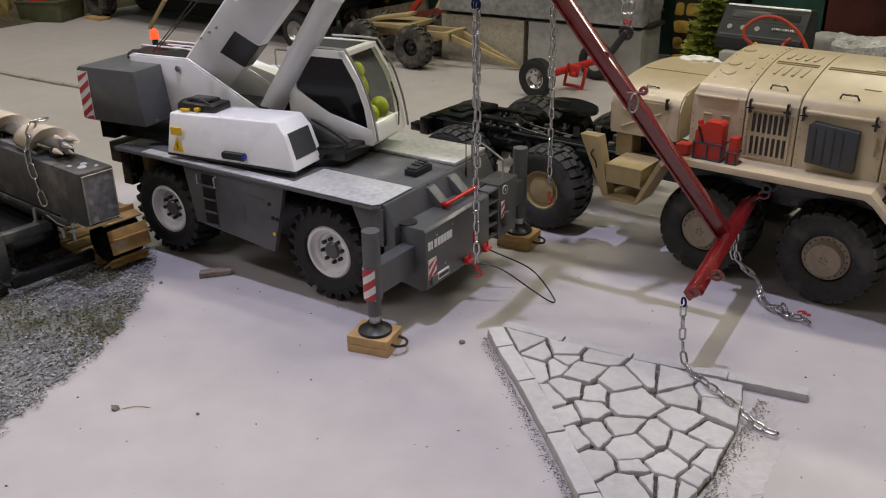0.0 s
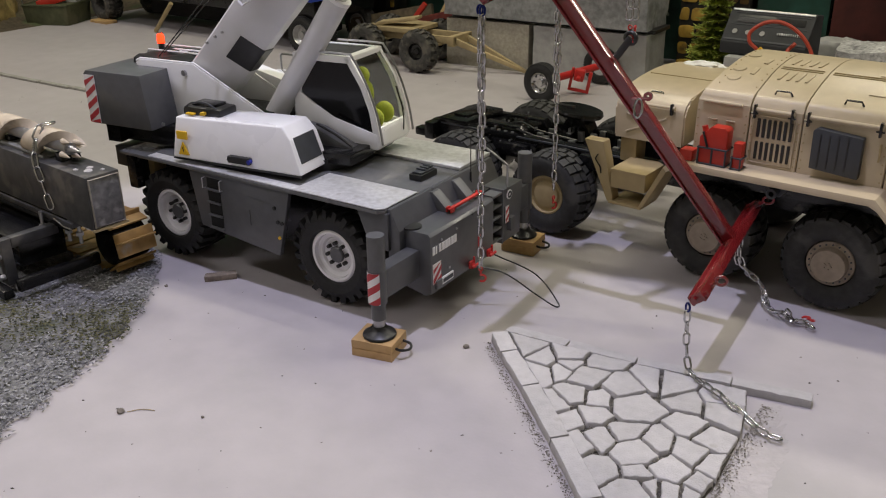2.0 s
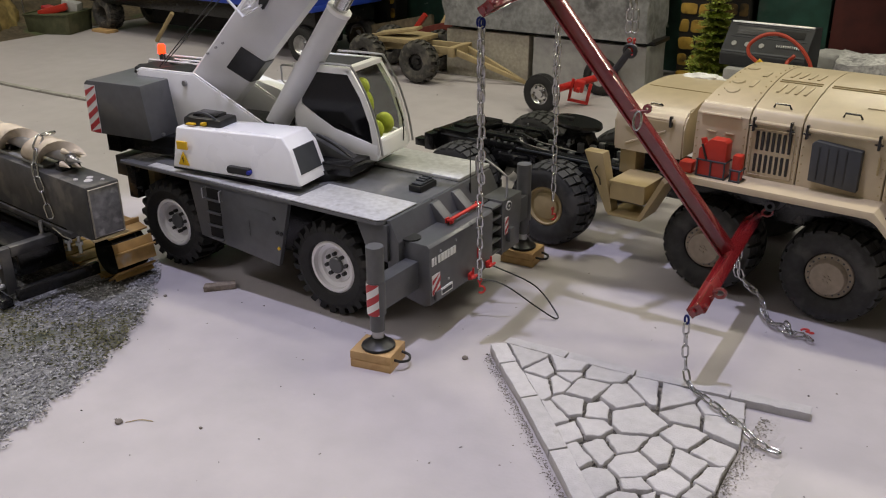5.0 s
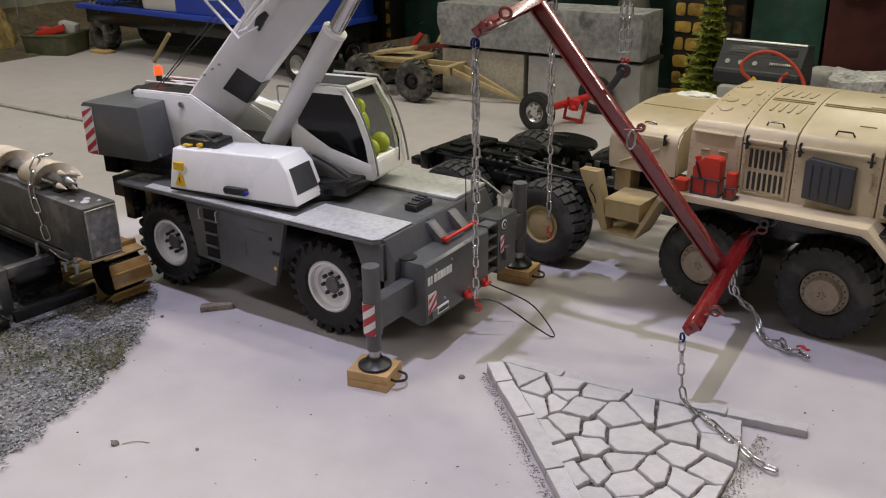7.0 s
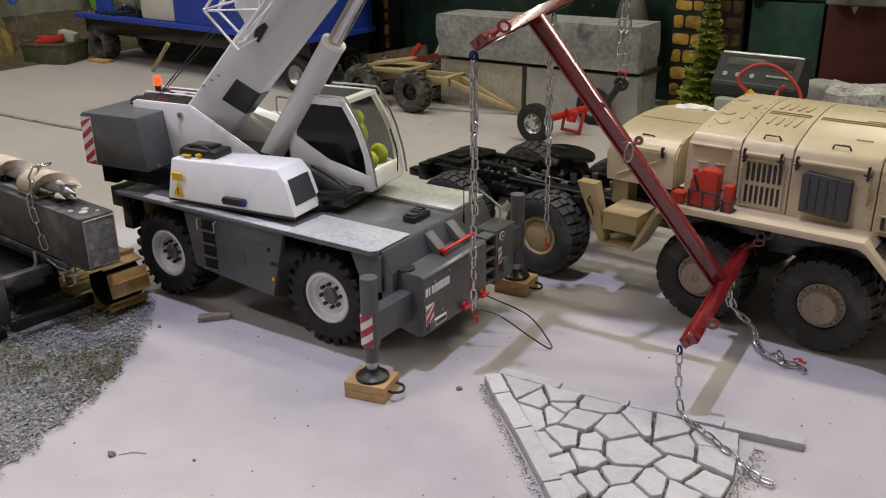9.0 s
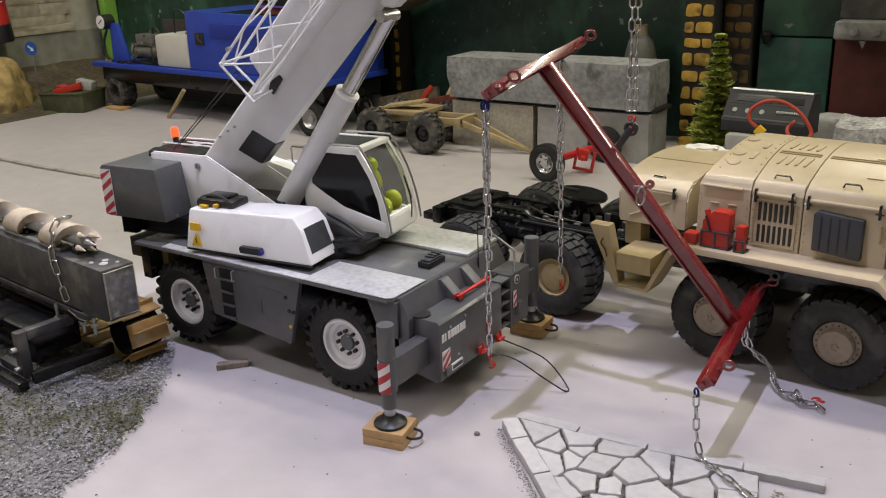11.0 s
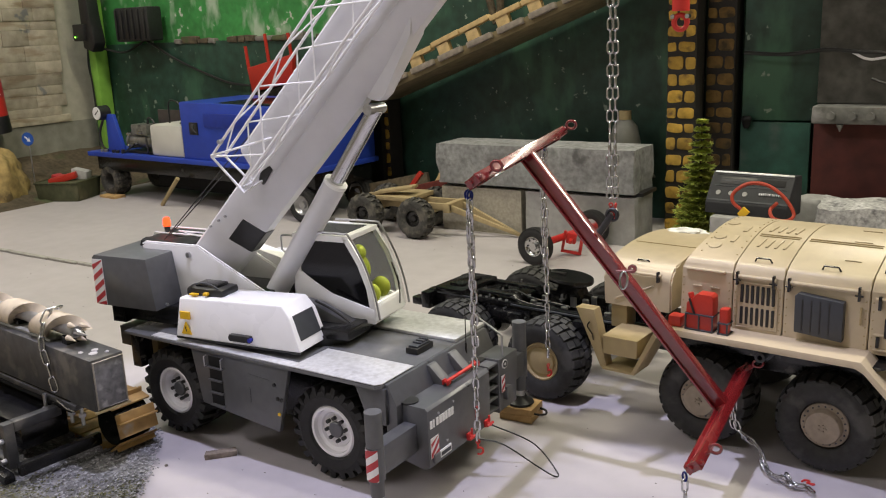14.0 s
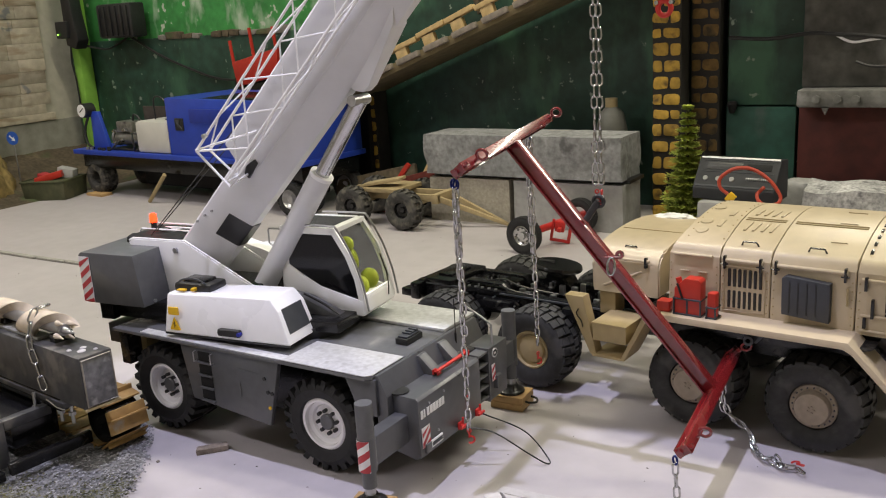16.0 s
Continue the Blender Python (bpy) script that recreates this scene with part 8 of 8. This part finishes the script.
pillar(-0.93, -0.885, 1.33, 1.385, "slim pillar painted with ochre bricks on black")

# right-hand end: green boards, concrete beam with bolts, red board, cables
BOARDG = material("scuffed_green_board", (0.025, 0.095, 0.07, 1), 0.7, vary=0.3, grain=25, bump=0.3, stain=(0.085, 0.10, 0.09, 1), stain_scale=9, stain_at=0.54)
bm = B()
box(bm, (0.066, 1.345, 0.0), (0.212, 1.362, 0.245), 0.002)
solo("green_board", bm, BOARDG, "scuffed green board between pillar and red board", "board", group="green boards")
bm = B()
box(bm, (0.066, 1.352, 0.2485), (0.222, 1.370, 0.70), 0.002)
solo("green_board", bm, GREEN, "dark green board above the scuffed one", "board", group="green boards")
bm = B()
lathe(bm, [(0.0, 0.0), (0.007, 0.0), (0.012, 0.012), (0.015, 0.028), (0.011, 0.036), (0.0, 0.038)], pose(0.080, 1.338, 0.232) @ Matrix.Diagonal((0.75, 0.75, 0.72, 1)), 14)
solo("rusty_knob", bm, M["matt"], "dark rusty knob fixed to the green board", "knob")
LEDGEC = material("weathered_ledge_concrete", (0.15, 0.15, 0.142, 1), 0.9, vary=0.25, grain=60, bump=0.7, bump_scale=200, stain=(0.31, 0.31, 0.31, 1), stain_scale=14, stain_at=0.56)
# The pale blotches put the lit patches above the ledge into the colour.
GREYC = material("grey_concrete_lit_patches", (0.075, 0.074, 0.066, 1), 0.9, vary=0.3, grain=40, bump=0.7, bump_scale=140, stain=(0.20, 0.20, 0.195, 1), stain_scale=6, stain_at=0.55)
bm = B()
box(bm, (0.223, 1.335, 0.287), (1.2, 1.39, 1.0), 0.004)
solo("wall_east_end", bm, GREYC, "dark grey flaking concrete wall face, lit patches put into its colour", "wall", kind="structure")
shelf = thing("concrete_ledge", "weathered grey concrete ledge with bolt heads", "ledge", pose(0.4, 1.31, 0.25))
bm = B()
box(bm, (0.223, 1.285, 0.249), (1.2, 1.385, 0.286), 0.006)
for v in bm.verts:
    v.co += noise.noise_vector(v.co * 30) * 0.003
part("slab", bm, LEDGEC, shelf)
for x in (0.262, 0.302, 0.336, 0.40, 0.46):
    bm = B()
    rod(bm, (x, 1.276, 0.268), (x, 1.292, 0.268), 0.0085, 6)
    part("bolt_head", bm, LEDGEC, shelf)
bm = B()
prism(bm, [(0.272, 0.249), (0.284, 0.249), (0.279, 0.235)], "y", 1.288, 1.30)
part("drip", bm, LEDGEC, shelf)
bm = B()
box(bm, (0.219, 1.34, 0.0), (1.2, 1.36, 0.247), 0.002)
solo("red_board", bm, material("oxblood_board", (0.085, 0.018, 0.014, 1), 0.7, vary=0.25, grain=30, bump=0.2), "dark oxblood red board at the back", "board")
for pts, r, col in (([(0.075, 1.32, 0.395), (0.16, 1.315, 0.390), (0.24, 1.315, 0.398), (0.29, 1.31, 0.394), (0.34, 1.31, 0.390), (0.42, 1.31, 0.380), (0.55, 1.31, 0.37)], 0.0042, "black"),
                    ([(0.29, 1.312, 0.392), (0.32, 1.312, 0.378), (0.36, 1.312, 0.382), (0.5, 1.312, 0.40)], 0.0028, "rim"),
                    ([(0.33, 1.30, 0.34), (0.37, 1.30, 0.33), (0.5, 1.30, 0.335)], 0.003, "black")):
    bm = B()
    pipe(bm, curve_pts(pts, 8), r, 8)
    solo("cable", bm, M[col], "cable running along the back wall and down", "cable", group="wall cables")

# stone lumps on the right
def lump(x, y, sx, sy, sz, seed, mat, label):
    bm = B()
    box(bm, (-sx, -sy, 0), (sx, sy, sz))
    bmesh.ops.subdivide_edges(bm, edges=bm.edges, cuts=9, use_grid_fill=True)
    for v in bm.verts:
        n = noise.noise_vector(v.co * 14 + Vector((seed, 0, 0))) * 0.012 + noise.noise_vector(v.co * 60) * 0.0035
        v.co += n
        v.co.z = max(0, v.co.z)
    solo("stone_block", bm, mat, label, "stone", pose(x, y, 0, 0, 0, 4 * seed), "stone blocks", smooth=60)


SPECK = material("speckled_white_stone", (0.40, 0.40, 0.40, 1), 0.9, vary=0.35, grain=140, bump=0.8, bump_scale=250, stain=(0.16, 0.16, 0.165, 1), stain_scale=60, stain_at=0.55)
lump(0.385, 1.20, 0.115, 0.06, 0.108, 1, SPECK, "speckled pale stone block lying by the red board")
lump(0.235, 1.285, 0.045, 0.03, 0.095, 2, M["concrete"], "grey rounded lump of concrete")

# charger on a grey block, with red cable and yellow plug
bm = B()
box(bm, (0.085, 1.07, 0), (0.20, 1.16, 0.088), 0.004)
solo("foam_block", bm, M["concrete"], "pale grey foam block under the charger", "block")
CH = Matrix.Translation((0.152, 1.115, 0.090)) @ pose(0, 0, 0, 0, 0, -7)
chg = thing("battery_charger", "dark battery charger with sloping front, display and buttons", "charger", CH)
bm = B()
prism(bm, [(-0.028, 0.0), (0.05, 0.0), (0.05, 0.075), (0.012, 0.078), (-0.028, 0.022)], "x", -0.082, 0.082, 0.002)
case = part("case", bm, material("charcoal_plastic", (0.017, 0.019, 0.023, 1), 0.65, vary=0.15, grain=90), chg, local=True)
slope = Matrix.Translation((0, -0.008, 0.050)) @ pose(0, 0, 0, 54.5)
for lo, hi, mt, nm in (((-0.062, 0.008, 0.0), (0.010, 0.024, 0.001), "black", "display"), ((-0.072, 0.003, 0.0), (0.074, 0.0042, 0.0010), "slate", "groove"), ((-0.072, 0.0275, 0.0), (0.074, 0.0285, 0.0010), "slate", "groove"), ((-0.060, 0.0145, 0.001), (0.006, 0.0155, 0.0014), "slate", "text_bar"), ((-0.060, 0.0190, 0.001), (-0.010, 0.0200, 0.0014), "slate", "text_bar"), ((0.018, 0.009, 0.0), (0.068, 0.023, 0.0008), "matt", "vent"), ((-0.078, -0.030, 0.0), (0.080, -0.026, 0.0012), "slate", "trim_strip"), ((-0.078, 0.032, 0.0), (0.080, 0.036, 0.0012), "steel", "trim_strip")):
    bm = B()
    box(bm, lo, hi, 0.0004)
    ob = part(nm, bm, M[mt], case, local=True)
    ob.matrix_basis = slope
for k in range(12):
    bm = B()
    box(bm, (0.022 + 0.0042 * k, -0.012, 0.0), (0.0236 + 0.0042 * k, -0.007, 0.0024), 0.0003)
    part("pin", bm, M["steel"], case, local=True).matrix_basis = slope
for x in (-0.060, -0.034, -0.006):
    bm = B()
    lathe(bm, [(0.0, 0.0), (0.0052, 0.0), (0.0048, 0.0018), (0.0, 0.002)], None, 18)
    ob = part("button", bm, M["concrete"], case, local=True)
    ob.matrix_basis = slope @ pose(x, -0.012, 0.0004)
lead = thing("charging_lead", "thick orange-red charging cable with a yellow plug", "cable", pose(0.16, 1.06, 0.1))
LEADC = material("orange_red_silicone", (0.40, 0.045, 0.02, 1), 0.45, vary=0.06)
bm = B()
pipe(bm, curve_pts([(0.152, 1.045, 0.112), (0.137, 1.045, 0.125), (0.136, 1.05, 0.142), (0.160, 1.055, 0.160), (0.192, 1.06, 0.160), (0.225, 1.06, 0.140), (0.247, 1.055, 0.110), (0.240, 1.045, 0.097), (0.215, 1.045, 0.098), (0.203, 1.06, 0.110), (0.212, 1.075, 0.123)], 8), 0.0034, 8)
part("sleeve", bm, LEADC, lead)
bm = B()
box(bm, (-0.0075, -0.004, -0.009), (0.0075, 0.004, 0.009), 0.001, pose(0.158, 1.043, 0.106, 0, 40, 0))
part("plug", bm, M["sticker_yellow"], lead, "yellow plug")

# fir tree
def fir(x, y, h, r):
    tree = thing("fir_tree", "small bright green artificial fir tree", "tree", pose(x, y, 0))
    bm = B()
    rod(bm, (0, 0, 0), (0, 0, h * 0.98), 0.006, 8, 0.001)
    part("trunk", bm, EARTH, tree, local=True)
    rn = np.random.RandomState(3)
    vs, fs = [], []
    tiers = 17
    for t in range(tiers):
        f = t / (tiers - 1)
        z = h * (0.06 + 0.90 * f)
        rad = r * (1 - 0.90 * f ** 0.92) * (1 + 0.07 * math.sin(t * 2.1))
        nb = int(36 - 20 * f)
        for b in range(nb):
            a = 2 * math.pi * (b + rn.uniform(-0.4, 0.4)) / nb
            L = rad * rn.uniform(0.72, 1.12)
            for k in range(11):
                s = (k + 1) / 11
                p = Vector((math.cos(a) * L * s, math.sin(a) * L * s, z + 0.010 - L * 0.40 * s + L * 0.22 * s * s + rn.uniform(-0.002, 0.002)))
                for side in (-1, 0, 1):
                    aa = a + side * rn.uniform(0.5, 1.0)
                    q = p + Vector((math.cos(aa) * 0.0085, math.sin(aa) * 0.0085, rn.uniform(-0.002, 0.005)))
                    w = Vector((-math.sin(aa), math.cos(aa), 0)) * 0.0023
                    i = len(vs)
                    vs += [p - w, p + w, q + w * 0.4, q - w * 0.4]
                    fs.append((i, i + 1, i + 2, i + 3))
    me = bpy.data.meshes.new("crown")
    me.from_pydata([tuple(v) for v in vs], [], fs)
    me.materials.append(chips("fir_needles", (0.50, 0.56, 0.11, 1), (0.22, 0.28, 0.04, 1)))
    inst("crown", me, tree, Matrix(), "bright yellow-green needles")


fir(0.036, 1.165, 0.265, 0.064)

# sand-coloured bare trailer bogie
bogie = thing("trailer_bogie", "bare sand-coloured model trailer chassis on four dusty tyres with a drawbar", "trailer", pose(-0.65, 1.05, 0))
BT = tyre_mesh(0.048, 0.038, 0.019, 18, 0.0045, M["dusty_rubber"], "tyre", 0.5, True)
bm = B()
lathe(bm, [(0.0190, 0.0), (0.0194, 0.013), (0.0175, 0.0135), (0.015, 0.009), (0.008, 0.007), (0.006, 0.010), (0, 0.0105)], pose(0, 0, 0, 90), 22)
BR = finish(bm, "rim", M["chassis"], 40)
for x, y, s in ((-0.572, 0.990, -1), (-0.722, 0.994, -1), (-0.605, 1.128, 1), (-0.752, 1.130, 1)):
    w = inst("wheel", BT, bogie, WORLD[bogie].inverted() @ pose(x, y, 0.048, 0, 0, 0 if s < 0 else 180), "dusty lugged tyre")
    inst("rim", BR, w, Matrix(), "black rim")
SANDW = material("sand_wood", (0.36, 0.28, 0.15, 1), 0.75, vary=0.15, grain=60, stain=(0.26, 0.2, 0.1, 1), stain_scale=25, stain_at=0.6)
for lo, hi in (((-0.78, 1.025, 0.062), (-0.50, 1.035, 0.078)), ((-0.78, 1.085, 0.062), (-0.50, 1.095, 0.078)), ((-0.70, 1.005, 0.080), (-0.60, 1.115, 0.090)), ((-0.515, 1.02, 0.058), (-0.50, 1.10, 0.080))):
    bm = B()
    box(bm, lo, hi, 0.001)
    part("frame_bar", bm, SANDW, bogie)
bm = B()
box(bm, (-0.05, -0.02, 0), (0.05, 0.02, 0.007), 0.001, pose(-0.66, 1.04, 0.098, 0, -9, 12))
part("tilted_plate", bm, SANDW, bogie)
for y in (1.035, 1.085):
    bm = B()
    prism(bm, [(-0.50, 0.060), (-0.50, 0.074), (-0.35, 0.008), (-0.35, 0.002)], "y", -0.004, 0.004, 0.0006)
    for v in bm.verts:
        v.co.y += y + (1.088 - y) * (v.co.x + 0.50) / 0.15
    part("drawbar", bm, SANDW, bogie)
for x in (-0.58, -0.732):
    bm = B()
    rod(bm, (x, 1.0, 0.048), (x, 1.12, 0.048), 0.006, 10)
    part("axle", bm, SANDW, bogie)

# spare axle with chrome rims and red housing
axle = thing("spare_axle", "spare red model axle with two narrow chrome-rimmed tyres", "axle", pose(-0.195, 0.985, 0))
dirv = Vector((0.03, 0.2, 0)).normalized()
ST = tyre_mesh(0.0385, 0.021, 0.0205, 40, 0.0008, M["rubber"], "tyre", 0.8, True)
bm = B()
lathe(bm, [(0.0200, -0.006), (0.0203, 0.009), (0.0190, 0.0095), (0.0170, 0.006), (0.0130, 0.004), (0.0080, 0.0045), (0.0075, 0.010), (0.0, 0.0105)], pose(0, 0, 0, 90), 26)
SR = finish(bm, "rim", M["chrome"], 40)
bm = B()
rod(bm, (0, -0.0048, 0), (0, -0.0064, 0), 0.0016, 8)
SN = finish(bm, "rim_hole", M["black"], 40)
rz = math.degrees(math.atan2(-dirv.x, dirv.y))
for p, s in ((Vector((-0.212, 0.893, 0.0385)), 0), (Vector((-0.176, 1.092, 0.0385)), 180)):
    w = inst("wheel", ST, axle, WORLD[axle].inverted() @ (Matrix.Translation(p) @ pose(0, 0, 0, 0, 0, rz + s)), "narrow black tyre")
    inst("rim", SR, w, Matrix(), "chrome rim")
    for k in range(8):
        a = 2 * math.pi * k / 8
        inst("rim_hole", SN, w, pose(0.0145 * math.cos(a), 0, 0.0145 * math.sin(a)))
a, b = Vector((-0.211, 0.90, 0.0385)), Vector((-0.177, 1.086, 0.0385))
bm = B()
rod(bm, a, b, 0.0075, 12)
part("axle_tube", bm, M["bright_red"], axle, "red axle tube")
c = a.lerp(b, 0.5)
for lo, hi in (((-0.018, 0.0, -0.028), (-0.012, 0.008, 0.013)), ((0.018, 0.0, -0.030), (0.025, 0.008, 0.010)), ((-0.018, 0.0, -0.034), (0.025, 0.008, -0.028)), ((-0.010, -0.010, -0.010), (0.010, 0.012, 0.012)), ((-0.004, -0.030, -0.006), (0.004, -0.010, 0.002))):
    bm = B()
    box(bm, lo, hi, 0.002, Matrix.Translation(c + Vector((0.02, -0.01, 0))) @ pose(0, 0, 0, 0, 10, 20))
    part("housing", bm, M["bright_red"], axle)

# scrap behind the bogie
for nm, lo, hi, mm, mt, lab in (("board", (-0.13, 0, 0), (0.13, 0.012, 0.085), pose(-0.82, 1.22, 0.0, -12, -12, 5), EARTH, "brown rusty board leaning behind the bogie"),
                                ("plank", (-0.012, 0, 0), (0.012, 0.014, 0.17), pose(-0.70, 1.20, 0.0, -8, 28, 0), PINE, "wooden plank leaning behind the bogie"),
                                ("red_stick", (-0.006, 0, 0), (0.006, 0.01, 0.15), pose(-0.78, 1.17, 0.0, -5, 38, 0), M["orange_red"], "bright red stick leaning behind the bogie"),
                                ("board", (-0.09, 0, 0), (0.09, 0.012, 0.03), pose(-0.62, 1.16, 0.075, 0, -14, 0), material("rust_board", (0.16, 0.03, 0.02, 1), 0.8, vary=0.2), "rust red board behind the bogie")):
    bm = B()
    box(bm, lo, hi, 0.001)
    solo(nm, bm, mt, lab, "scrap board", mm, "scrap boards")
# pale bottle behind the concrete beam
bot = thing("plastic_bottle", "pale plastic bottle with an orange cap standing behind the beam", "bottle", pose(-0.185, 1.30, 0))
bm = B()
lathe(bm, [(0, 0), (0.036, 0), (0.036, 0.20), (0.028, 0.235), (0.014, 0.25), (0.0, 0.25)], None, 24)
part("body", bm, material("cloudy_plastic", (0.13, 0.13, 0.115, 1), 0.5, vary=0.1), bot, local=True)
bm = B()
rod(bm, (0, 0, 0.25), (0, 0, 0.27), 0.014, 16)
part("cap", bm, M["tan_dark"], bot, "dull orange cap", True)
# red hook on a rope in front of the pillar
hk = thing("hanging_hook", "red hanging hook with a shiny ring on a thick red rod", "hook", pose(0.075, 0.90, 0.45))
bm = B()
rod(bm, (0, 0, 0.035), (0, 0, 0.30), 0.015, 16)
part("rod", bm, M["bright_red"], hk, local=True)
bm = B()
pipe(bm, [(0.0115 * math.cos(2 * math.pi * k / 16), 0, 0.016 + 0.0125 * math.sin(2 * math.pi * k / 16)) for k in range(16)], 0.0048, 8, True)
part("ring", bm, M["bright_red"], hk, local=True)
for x in (-0.013, 0.013):
    bm = B()
    rod(bm, (x, -0.006, 0.026), (x, 0.006, 0.026), 0.004, 10)
    part("pin", bm, M["chrome"], hk, local=True)
bm = B()
rod(bm, (0, 0, 0.30), (0, 0, 1.62), 0.002, 6)
part("rope", bm, M["chassis"], hk, local=True)

# seated doll in the crane cab: plain rounded shapes in one mesh
bm = B()
for c, rad in (((-0.052, 0.130, 0.196), (0.012, 0.014, 0.018)), ((-0.028, 0.114, 0.1735), (0.0110, 0.0085, 0.0115)), ((-0.027, 0.134, 0.1765), (0.0115, 0.0100, 0.0125)), ((-0.050, 0.1255, 0.2185), (0.009, 0.009, 0.010))):
    bmesh.ops.create_uvsphere(bm, u_segments=18, v_segments=12, radius=1, matrix=SLEW @ Matrix.Translation(c) @ Matrix.Diagonal((*rad, 1)))
solo("seated_doll", bm, material("lime_yellow_cloth", (0.36, 0.42, 0.025, 1), 0.7, vary=0.1, grain=100), "plain lime-yellow doll seated in the crane cab", "doll")
